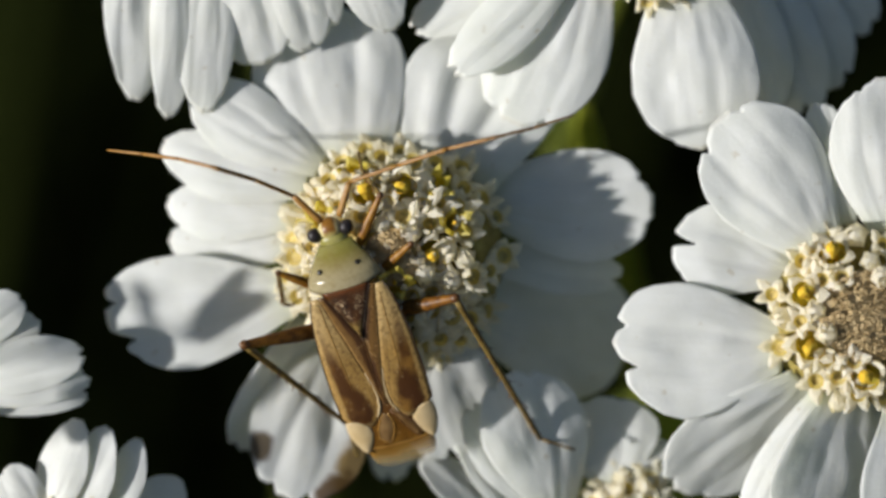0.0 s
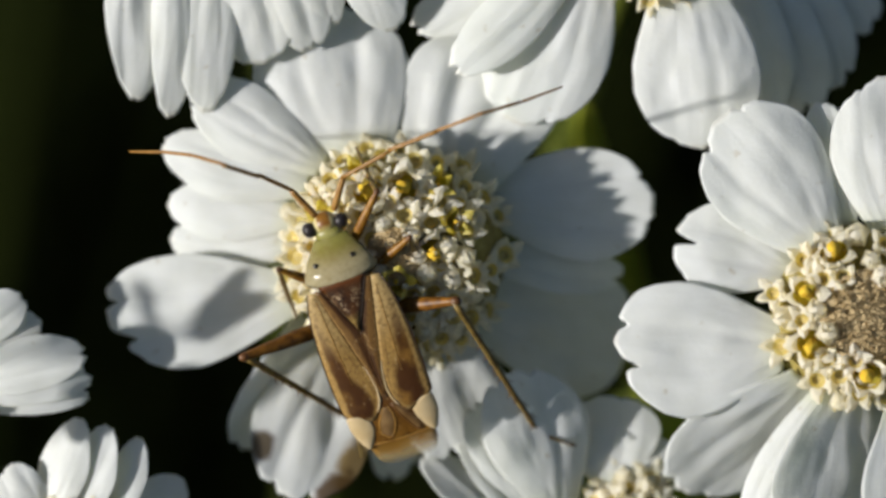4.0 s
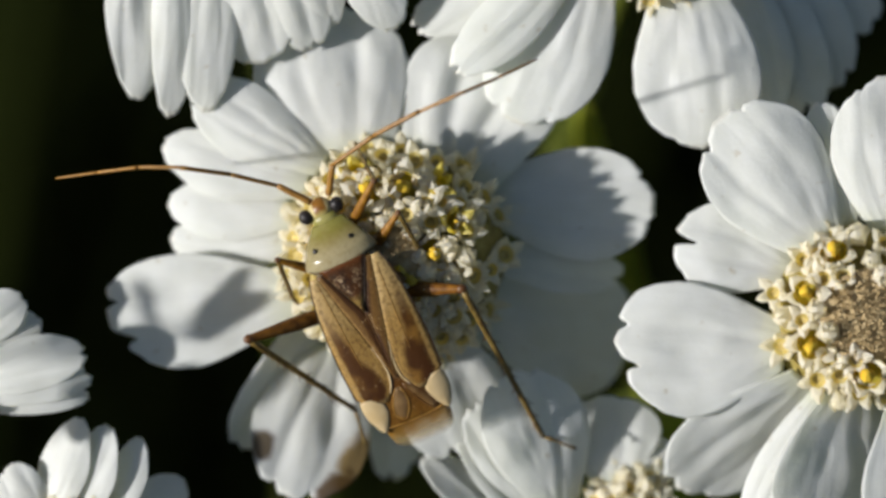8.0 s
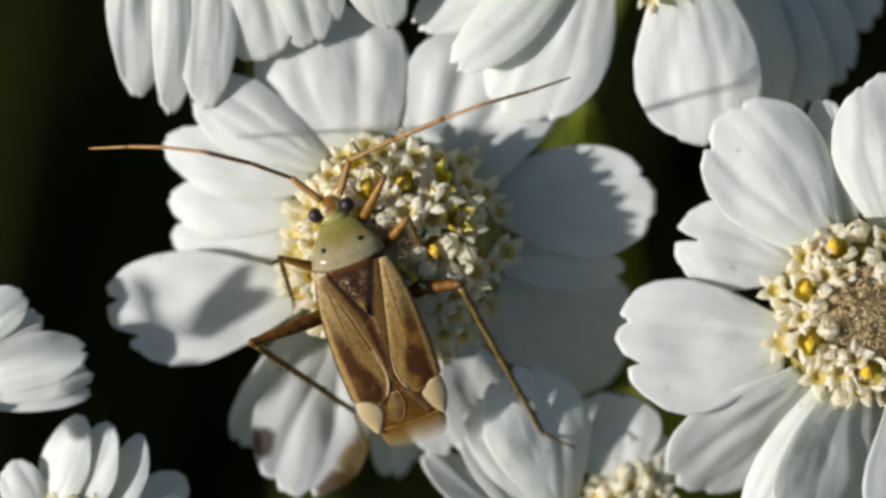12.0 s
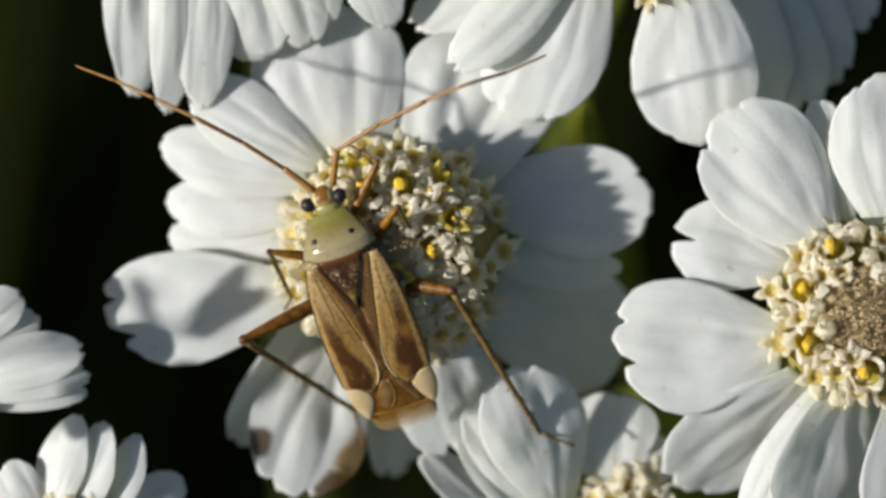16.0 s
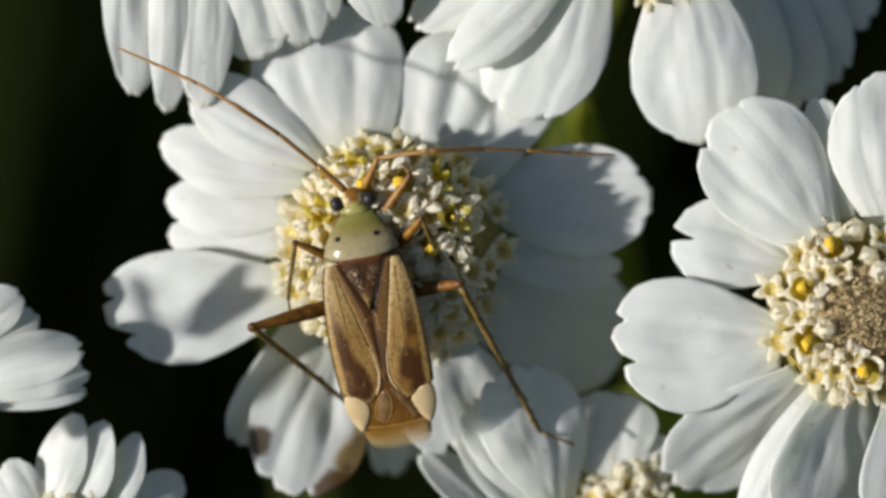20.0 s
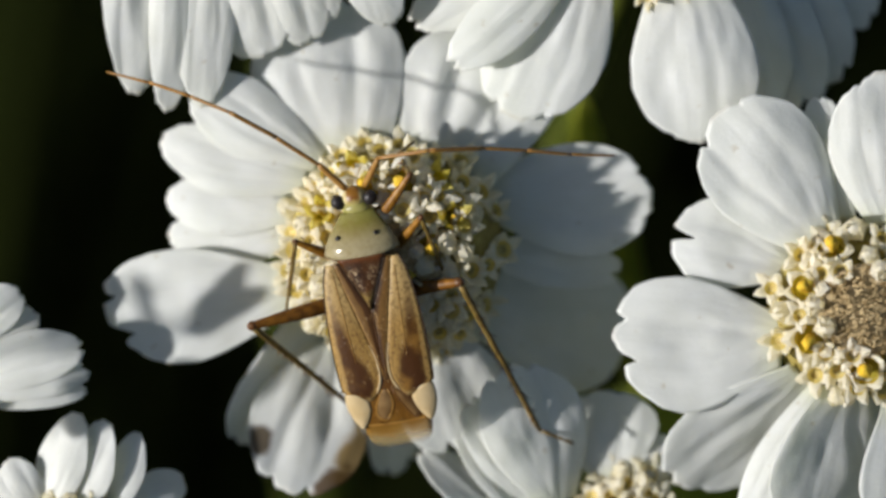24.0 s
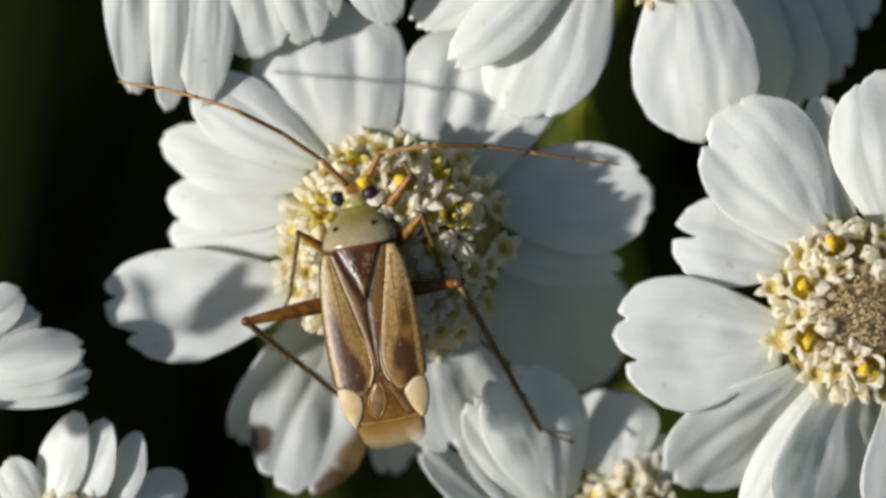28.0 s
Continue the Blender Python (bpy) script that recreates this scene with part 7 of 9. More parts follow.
    keyed(PIECES["hind_right_femur"], [(0, 0.62, -1.51, -1.20, 22.3, -17.0, -93.2), (0.5, 0.64, -1.51, -1.19, 19.6, -12.3, -87.9), (1, 0.47, -1.52, -1.23, 15.6, -1.2, -86.2), (1.5, 0.65, -1.52, -1.19, 23.1, -16.2, -84.6), (2, 0.57, -1.52, -1.24, 26.7, -14.3, -91.9), (2.5, 0.52, -1.55, -1.27, 28.9, -17.7, -86.6), (3, 0.55, -1.47, -1.23, 21.9, -8.3, -101.2), (3.5, 0.63, -1.49, -1.21, 25.2, -12.1, -101.6), (5.5, 0.86, -1.54, -1.09, 27.0, -18.7, -117.2), (6, 0.71, -1.48, -1.17, 19.1, -11.6, -125.2), (6.5, 0.60, -1.39, -1.17, 6.8, -3.6, -126.0), (7, 0.52, -1.36, -1.16, 2.5, 0.2, -122.0), (7.5, 0.62, -1.43, -1.19, 15.2, -9.3, -119.9), (8, 0.60, -1.45, -1.20, 18.7, -11.5, -113.5), (8.5, 0.52, -1.41, -1.21, 14.2, -8.2, -112.5), (9, 0.50, -1.41, -1.22, 14.4, -9.1, -110.9), (9.5, 0.47, -1.41, -1.22, 13.2, -8.7, -110.1), (10, 0.48, -1.43, -1.24, 18.4, -12.6, -109.0), (10.5, 0.44, -1.42, -1.25, 17.1, -12.2, -107.6), (11, 0.55, -1.45, -1.22, 17.9, -14.1, -109.0), (11.5, 0.51, -1.42, -1.22, 16.9, -11.5, -111.0), (12, 0.42, -1.45, -1.27, 19.8, -14.0, -103.3), (12.5, 0.39, -1.43, -1.26, 17.4, -10.6, -104.7), (14.5, 0.48, -1.40, -1.26, 22.0, -15.7, -117.3), (15, 0.62, -1.45, -1.21, 25.6, -20.1, -120.6), (15.5, 0.53, -1.44, -1.27, 30.5, -23.0, -117.1), (16, 0.54, -1.44, -1.24, 25.6, -21.5, -117.4), (16.5, 0.30, -1.45, -1.35, 25.7, -18.7, -105.1), (17, 0.23, -1.44, -1.30, 15.6, -9.2, -99.6), (17.5, 0.21, -1.50, -1.35, 21.0, -10.3, -94.1), (18, 0.19, -1.51, -1.35, 20.0, -10.5, -93.0), (19, 0.18, -1.51, -1.34, 18.6, -10.8, -92.6), (19.5, 0.22, -1.52, -1.34, 20.0, -11.9, -92.3), (20, 0.24, -1.52, -1.32, 18.3, -10.4, -91.2), (20.5, 0.24, -1.52, -1.31, 17.5, -10.7, -90.7), (21, 0.24, -1.53, -1.30, 17.3, -13.7, -91.0), (21.5, 0.24, -1.53, -1.30, 16.7, -11.5, -90.3), (23.5, 0.22, -1.53, -1.32, 18.3, -12.2, -90.9), (24.5, 0.21, -1.52, -1.32, 17.7, -12.3, -91.5), (25, 0.21, -1.53, -1.33, 19.0, -12.6, -91.5), (26, 0.21, -1.52, -1.34, 19.3, -12.5, -91.9), (26.5, 0.21, -1.50, -1.31, 16.6, -10.4, -93.2), (27, 0.20, -1.52, -1.32, 17.7, -11.8, -92.0), (27.5, 0.14, -1.46, -1.23, 7.0, 0.4, -93.5), (28, 0.07, -1.46, -1.21, 5.4, 2.9, -93.5)])
    keyed(PIECES["hind_right_tibia"], [(0, 3.13, -1.35, -0.22, -16.7, -12.3, -167.9), (0.5, 3.17, -1.23, -0.31, -20.7, -11.1, -166.4), (1, 3.07, -1.33, -0.50, -31.4, -8.3, -165.0), (1.5, 3.09, -0.99, -0.18, -16.5, -11.0, -165.3), (2, 2.99, -1.30, -0.06, -19.0, -9.2, -164.8), (2.5, 2.86, -1.02, -0.03, -15.5, -10.3, -163.4), (3, 3.04, -1.81, -0.23, -26.0, -8.5, -166.3), (3.5, 3.07, -1.75, -0.08, -23.3, -9.8, -167.0), (5.5, 3.18, -2.29, 0.07, -22.8, -15.3, -174.0), (6, 2.90, -2.80, -0.30, -27.3, -12.2, -175.5), (6.5, 2.78, -2.95, -0.85, -35.2, -10.9, -176.2), (7, 2.81, -2.79, -1.04, -36.2, -9.3, -176.4), (7.5, 2.94, -2.63, -0.49, -24.0, -9.3, -178.2), (8, 3.02, -2.31, -0.35, -20.7, -8.7, -176.5), (8.5, 2.98, -2.33, -0.56, -24.3, -9.3, -175.9), (9, 2.98, -2.25, -0.56, -23.2, -9.6, -175.6), (9.5, 2.97, -2.22, -0.61, -23.4, -9.9, -175.3), (10, 2.96, -2.09, -0.41, -18.6, -9.2, -174.5), (10.5, 2.95, -2.04, -0.47, -18.9, -9.6, -174.4), (11, 3.04, -2.09, -0.41, -16.7, -9.5, -174.6), (11.5, 2.98, -2.20, -0.46, -19.0, -8.4, -174.9), (12, 2.94, -1.82, -0.38, -15.7, -8.5, -171.7), (12.5, 2.92, -1.94, -0.47, -18.9, -7.7, -171.4), (14.5, 2.83, -2.30, -0.29, -18.0, -12.0, -168.4), (15, 2.92, -2.34, -0.12, -13.3, -12.9, -171.7), (15.5, 2.85, -2.03, -0.01, -10.9, -14.2, -167.9), (16, 2.90, -2.18, -0.16, -14.0, -15.2, -169.6), (16.5, 2.75, -1.72, -0.24, -17.6, -15.5, -162.4), (17, 2.81, -1.76, -0.58, -27.4, -14.0, -161.0), (17.5, 2.74, -1.51, -0.40, -24.0, -12.0, -160.9), (18, 2.74, -1.47, -0.44, -23.6, -12.5, -161.2), (18.5, 2.75, -1.46, -0.47, -23.1, -12.8, -161.5), (19, 2.75, -1.46, -0.49, -22.7, -12.8, -162.3), (19.5, 2.76, -1.43, -0.43, -21.0, -12.2, -162.4), (20, 2.80, -1.42, -0.48, -21.9, -11.5, -162.7), (20.5, 2.82, -1.40, -0.51, -21.4, -11.8, -163.0), (21, 2.82, -1.38, -0.53, -18.6, -13.6, -163.6), (21.5, 2.82, -1.39, -0.54, -20.5, -12.5, -163.2), (23.5, 2.79, -1.39, -0.49, -20.1, -12.6, -162.8), (24, 2.78, -1.41, -0.53, -20.8, -13.1, -162.9), (24.5, 2.78, -1.41, -0.52, -20.4, -13.3, -162.8), (25, 2.77, -1.40, -0.47, -19.9, -12.7, -162.8), (26, 2.76, -1.41, -0.46, -20.2, -12.6, -162.7), (26.5, 2.80, -1.50, -0.55, -22.6, -12.7, -162.9), (27, 2.78, -1.44, -0.52, -21.3, -13.3, -162.8), (27.5, 2.81, -1.63, -0.90, -33.8, -10.5, -160.8), (28, 2.76, -1.63, -0.96, -36.3, -9.9, -160.6)])
    keyed(PIECES["hind_right_tarsus"], [(0, 4.00, -7.16, -1.93, -4.9, -18.5, -126.1), (0.5, 4.12, -6.89, -2.43, -7.1, -15.0, -124.9), (1, 3.98, -6.50, -3.65, -13.2, -6.0, -124.2), (1.5, 4.26, -6.75, -1.89, -3.7, -17.7, -124.0), (2, 4.20, -6.97, -2.03, -4.2, -14.8, -123.9), (2.5, 4.26, -6.75, -1.63, -2.3, -18.0, -122.5), (3, 3.95, -7.25, -2.89, -9.1, -9.8, -125.6), (3.5, 3.93, -7.31, -2.47, -7.1, -13.1, -126.8), (5.5, 3.15, -7.96, -2.22, -7.1, -19.5, -136.3), (6, 2.73, -8.27, -3.05, -11.5, -12.6, -136.3), (6.5, 2.44, -7.99, -4.32, -18.0, -5.7, -136.9), (7, 2.54, -7.75, -4.61, -18.9, -2.7, -136.4), (7.5, 2.72, -8.23, -2.95, -10.0, -10.4, -137.2), (8, 3.04, -8.05, -2.49, -7.1, -12.1, -135.5), (8.5, 2.97, -7.92, -3.05, -10.3, -10.0, -135.4), (9, 3.01, -7.89, -2.93, -9.7, -10.9, -135.5), (9.5, 3.01, -7.85, -3.01, -10.2, -10.8, -135.7), (10, 3.20, -7.89, -2.34, -6.0, -13.2, -135.4), (10.5, 3.19, -7.84, -2.43, -6.5, -13.1, -135.7), (11, 3.31, -7.96, -2.15, -4.8, -14.3, -136.4), (11.5, 3.20, -7.99, -2.42, -5.9, -11.9, -137.3), (12, 3.54, -7.69, -2.02, -3.4, -13.8, -134.7), (12.5, 3.52, -7.70, -2.44, -5.5, -11.1, -134.8), (14.5, 3.63, -8.08, -2.14, -6.2, -15.9, -130.7), (15, 3.46, -8.28, -1.49, -2.7, -19.5, -134.0), (15.5, 3.82, -7.97, -1.13, -1.3, -22.2, -130.0), (16, 3.60, -8.09, -1.58, -4.2, -21.4, -131.1), (16.5, 4.05, -7.43, -2.03, -7.2, -19.6, -123.0), (17, 3.94, -7.11, -3.31, -13.8, -12.6, -121.6), (17.5, 4.08, -6.96, -2.83, -10.1, -13.0, -121.4), (18, 4.04, -6.96, -2.83, -10.3, -13.6, -121.5), (18.5, 4.04, -6.97, -2.80, -10.3, -14.0, -121.5), (19, 3.96, -7.00, -2.79, -10.3, -14.1, -122.1), (19.5, 4.04, -7.02, -2.58, -8.7, -14.5, -122.1), (20, 4.05, -6.98, -2.72, -9.1, -13.4, -122.3), (20.5, 4.04, -6.99, -2.69, -9.2, -13.8, -122.4), (21, 4.02, -7.08, -2.42, -8.5, -16.7, -122.4), (21.5, 4.03, -7.01, -2.63, -9.2, -14.7, -122.3), (23.5, 4.05, -7.02, -2.55, -8.7, -15.1, -122.0), (24, 4.00, -7.02, -2.64, -9.6, -15.1, -122.1), (24.5, 4.01, -7.04, -2.60, -9.4, -15.5, -122.0), (25, 4.03, -7.03, -2.51, -8.6, -15.4, -122.1), (25.5, 3.99, -7.04, -2.57, -9.0, -15.1, -122.2), (26, 4.03, -7.03, -2.53, -8.7, -15.2, -122.1), (26.5, 3.97, -7.05, -2.85, -10.6, -13.7, -122.4), (27, 3.98, -7.04, -2.68, -9.9, -15.1, -122.2), (27.5, 3.90, -6.63, -4.25, -17.7, -5.1, -121.4), (28, 3.81, -6.49, -4.53, -19.1, -3.1, -121.6)])
    keyed(PIECES["mid_left_femur"], [(0, -0.78, -0.25, -1.15, 21.2, 18.5, 52.8), (0.5, -0.78, -0.25, -1.15, 20.2, 14.9, 51.2), (1, -0.78, -0.25, -1.15, 31.8, 7.0, 44.7), (1.5, -0.78, -0.25, -1.15, 19.9, 17.7, 54.9), (2, -0.78, -0.25, -1.15, 16.7, 14.9, 58.1), (2.5, -0.78, -0.25, -1.15, -1.9, 18.3, 61.7), (3, -0.78, -0.25, -1.15, 31.4, 9.9, 49.1), (3.5, -0.78, -0.25, -1.15, 30.5, 13.0, 49.1), (5.5, -0.78, -0.25, -1.15, 32.9, 19.5, 47.8), (6, -0.78, -0.25, -1.15, 38.4, 12.6, 43.7), (6.5, -0.78, -0.25, -1.15, 45.9, 5.7, 43.1), (7, -0.78, -0.25, -1.15, 39.7, 2.3, 45.4), (7.5, -0.78, -0.25, -1.15, 32.2, 10.2, 48.5), (8, -0.78, -0.25, -1.15, 29.7, 12.1, 50.6), (8.5, -0.78, -0.25, -1.15, 31.3, 9.7, 49.7), (9, -0.78, -0.25, -1.15, 29.9, 10.8, 47.4), (9.5, -0.78, -0.25, -1.15, 30.8, 10.7, 47.6), (10, -0.78, -0.25, -1.15, 28.3, 13.3, 49.7), (10.5, -0.78, -0.25, -1.15, 23.3, 13.2, 50.1), (11, -0.78, -0.25, -1.15, 29.7, 14.6, 50.7), (11.5, -0.78, -0.25, -1.15, 26.8, 12.0, 50.6), (12, -0.78, -0.25, -1.15, 21.0, 14.3, 55.3), (12.5, -0.78, -0.25, -1.15, 30.0, 11.2, 51.4), (14.5, -0.78, -0.25, -1.15, 10.4, 15.5, 66.7), (15, -0.78, -0.25, -1.15, 4.6, 20.0, 65.8), (15.5, -0.78, -0.25, -1.15, 5.0, 22.8, 72.1), (16, -0.78, -0.25, -1.15, 18.4, 21.4, 64.6), (16.5, -0.78, -0.25, -1.15, 6.6, 19.1, 70.0), (17, -0.78, -0.25, -1.15, 24.1, 12.2, 61.3), (17.5, -0.78, -0.25, -1.15, 25.5, 13.0, 58.8), (18, -0.78, -0.25, -1.15, 23.8, 13.6, 58.9), (19.5, -0.78, -0.25, -1.15, 24.5, 14.5, 59.1), (20, -0.78, -0.25, -1.15, 26.6, 13.4, 57.4), (20.5, -0.78, -0.25, -1.15, 26.9, 13.7, 57.8), (21, -0.78, -0.25, -1.15, 26.8, 16.7, 60.0), (21.5, -0.78, -0.25, -1.15, 27.0, 14.7, 58.5), (23.5, -0.78, -0.25, -1.15, 26.5, 15.0, 59.4), (26, -0.78, -0.25, -1.15, 27.3, 15.2, 58.4), (26.5, -0.78, -0.25, -1.15, 33.0, 13.7, 56.9), (27, -0.78, -0.25, -1.15, 29.4, 15.1, 56.8), (27.5, -0.78, -0.25, -1.15, 37.1, 6.1, 52.8), (28, -0.78, -0.25, -1.15, 34.5, 4.9, 49.4)])
    keyed(PIECES["mid_left_tibia"], [(0, -1.97, 0.91, -0.55, -43.3, -3.8, 166.4), (0.5, -1.97, 0.91, -0.56, -49.8, -4.8, 168.7), (1, -1.76, 0.90, -0.23, -56.1, -5.9, 156.5), (1.5, -2.03, 0.85, -0.58, -48.6, -3.1, 170.9), (2, -2.14, 0.75, -0.66, -43.5, -3.7, 176.3), (2.5, -2.34, 0.57, -1.20, -42.2, -2.3, 174.0), (3, -1.81, 0.86, -0.24, -39.1, -4.8, 169.9), (3.5, -1.80, 0.90, -0.28, -40.6, -4.9, 171.2), (5.5, -1.66, 0.98, -0.25, -48.8, -14.8, -172.0), (6, -1.56, 0.91, -0.08, -35.6, -9.6, 170.4), (6.5, -1.53, 0.73, 0.11, -41.9, -10.8, 166.6), (7, -1.72, 0.74, -0.03, -45.3, -9.7, 169.6), (7.5, -1.79, 0.86, -0.22, -39.6, -7.6, 173.1), (8, -1.85, 0.86, -0.29, -40.8, -6.2, 173.6), (8.5, -1.83, 0.84, -0.25, -43.2, -7.1, 171.9), (9, -1.80, 0.90, -0.29, -41.0, -7.1, 170.1), (9.5, -1.79, 0.90, -0.26, -41.7, -7.4, 169.4), (10, -1.84, 0.90, -0.34, -37.5, -5.3, 169.6), (10.5, -1.92, 0.91, -0.47, -38.3, -6.1, 171.4), (11, -1.83, 0.89, -0.30, -36.6, -5.9, 173.0), (11.5, -1.89, 0.88, -0.37, -37.1, -5.6, 173.7), (12, -2.05, 0.82, -0.54, -37.4, -4.2, 173.4), (12.5, -1.87, 0.84, -0.29, -36.5, -3.4, 168.2), (14.5, -2.34, 0.52, -0.84, -21.8, -8.7, -179.0), (15, -2.36, 0.51, -1.02, -23.1, -11.1, -174.3), (15.5, -2.43, 0.35, -1.01, -22.5, -10.3, -176.7), (16, -2.21, 0.65, -0.63, -23.4, -11.9, -177.4), (16.5, -2.40, 0.41, -0.96, -20.5, -8.0, 172.9), (17, -2.12, 0.66, -0.45, -19.5, -9.6, 166.9), (17.5, -2.05, 0.72, -0.41, -21.1, -5.0, 161.9), (18, -2.07, 0.73, -0.46, -21.0, -5.4, 161.5), (19, -2.07, 0.74, -0.45, -21.3, -5.3, 160.2), (19.5, -2.06, 0.73, -0.44, -20.9, -3.9, 160.1), (20, -2.01, 0.75, -0.38, -22.7, -4.0, 159.6), (20.5, -2.01, 0.75, -0.37, -22.5, -4.0, 159.4), (21, -2.03, 0.74, -0.39, -20.0, -4.0, 159.2), (21.5, -2.01, 0.74, -0.38, -22.1, -4.2, 159.3), (23.5, -2.04, 0.73, -0.39, -21.8, -3.9, 159.9), (24.5, -2.02, 0.73, -0.36, -21.3, -4.6, 159.7), (25.5, -2.02, 0.75, -0.39, -21.6, -4.2, 159.4), (26, -2.00, 0.75, -0.37, -21.1, -3.8, 159.7), (26.5, -1.89, 0.75, -0.22, -22.9, -5.3, 159.1), (27, -1.94, 0.78, -0.31, -21.2, -4.9, 159.3), (27.5, -1.83, 0.69, -0.09, -25.0, -10.4, 161.5), (28, -1.83, 0.76, -0.16, -21.2, -11.4, 160.9)])
    keyed(PIECES["mid_left_tarsus"], [(0, -2.42, -0.56, -1.99, -31.9, -18.6, -111.2), (0.5, -2.37, -0.40, -2.16, -31.6, -14.6, -137.7), (1, -2.39, -0.11, -1.97, -33.8, -8.3, -168.8), (1.5, -2.34, -0.51, -2.16, -24.3, -7.2, -179.0), (2, -2.33, -0.77, -2.11, -33.3, -1.6, 164.5), (2.5, -2.56, -0.98, -2.61, -28.8, -2.8, 172.3), (3, -2.21, -0.73, -1.57, -38.5, -6.3, 174.0), (3.5, -2.16, -0.66, -1.65, -33.8, -7.3, 178.0), (5.5, -1.86, -0.44, -1.77, -25.3, -14.9, -175.9), (6, -2.05, -0.74, -1.29, -35.7, -12.4, -172.6), (6.5, -2.15, -0.73, -1.27, -47.5, -10.3, -169.3), (7, -2.23, -0.67, -1.50, -52.3, -7.8, -165.2), (7.5, -2.16, -0.72, -1.55, -43.2, -10.3, -162.9), (8, -2.18, -0.71, -1.66, -42.7, -11.0, -156.8), (8.5, -2.22, -0.65, -1.68, -47.4, -10.1, -160.3), (9, -2.23, -0.62, -1.65, -47.2, -10.5, -164.6), (9.5, -2.25, -0.62, -1.65, -48.1, -10.4, -169.4), (10, -2.25, -0.71, -1.62, -43.6, -9.3, -174.1), (10.5, -2.31, -0.70, -1.77, -44.1, -8.7, -179.9), (11, -2.16, -0.77, -1.55, -41.9, -7.1, 173.8), (11.5, -2.19, -0.77, -1.64, -44.2, -5.3, 167.1), (12, -2.33, -0.83, -1.82, -40.8, -2.9, 164.1), (12.5, -2.28, -0.80, -1.54, -43.6, -2.4, 157.8), (14.5, -2.42, -1.44, -1.62, -33.9, 0.7, 141.3), (15, -2.33, -1.43, -1.83, -28.9, 5.2, 135.3), (15.5, -2.47, -1.60, -1.81, -25.1, 7.8, 136.5), (16, -2.30, -1.28, -1.44, -24.7, 6.3, 130.9), (16.5, -2.75, -1.53, -1.70, -33.7, -2.7, 154.5), (17, -2.68, -1.25, -1.14, -51.5, -12.8, -176.5), (17.5, -2.72, -1.12, -1.16, -45.9, -9.7, -177.9), (18, -2.77, -1.11, -1.20, -42.6, -10.0, -179.6), (18.5, -2.77, -1.11, -1.18, -39.5, -9.9, 179.1), (19, -2.80, -1.08, -1.22, -36.9, -9.8, 177.5), (19.5, -2.77, -1.10, -1.19, -33.5, -8.5, 176.7), (20, -2.74, -1.04, -1.20, -32.6, -8.2, 175.8), (20.5, -2.75, -1.05, -1.18, -30.2, -8.3, 175.1), (21, -2.78, -1.10, -1.11, -25.4, -8.9, 174.3), (21.5, -2.76, -1.06, -1.17, -26.8, -8.0, 171.9), (23.5, -2.75, -1.09, -1.17, -23.5, -5.5, 162.6), (24, -2.77, -1.07, -1.16, -23.0, -5.7, 160.1), (24.5, -2.76, -1.09, -1.13, -21.9, -5.0, 158.1), (25, -2.73, -1.09, -1.15, -21.1, -3.7, 156.1), (25.5, -2.76, -1.06, -1.17, -20.7, -3.5, 154.0), (26, -2.73, -1.07, -1.12, -19.9, -2.7, 152.3), (26.5, -2.66, -1.03, -1.04, -20.8, -4.0, 149.8), (27, -2.70, -1.03, -1.07, -18.7, -2.9, 148.4), (27.5, -2.59, -1.06, -0.97, -27.9, -10.3, 147.3), (28, -2.61, -1.04, -0.91, -29.0, -11.7, 145.7)])
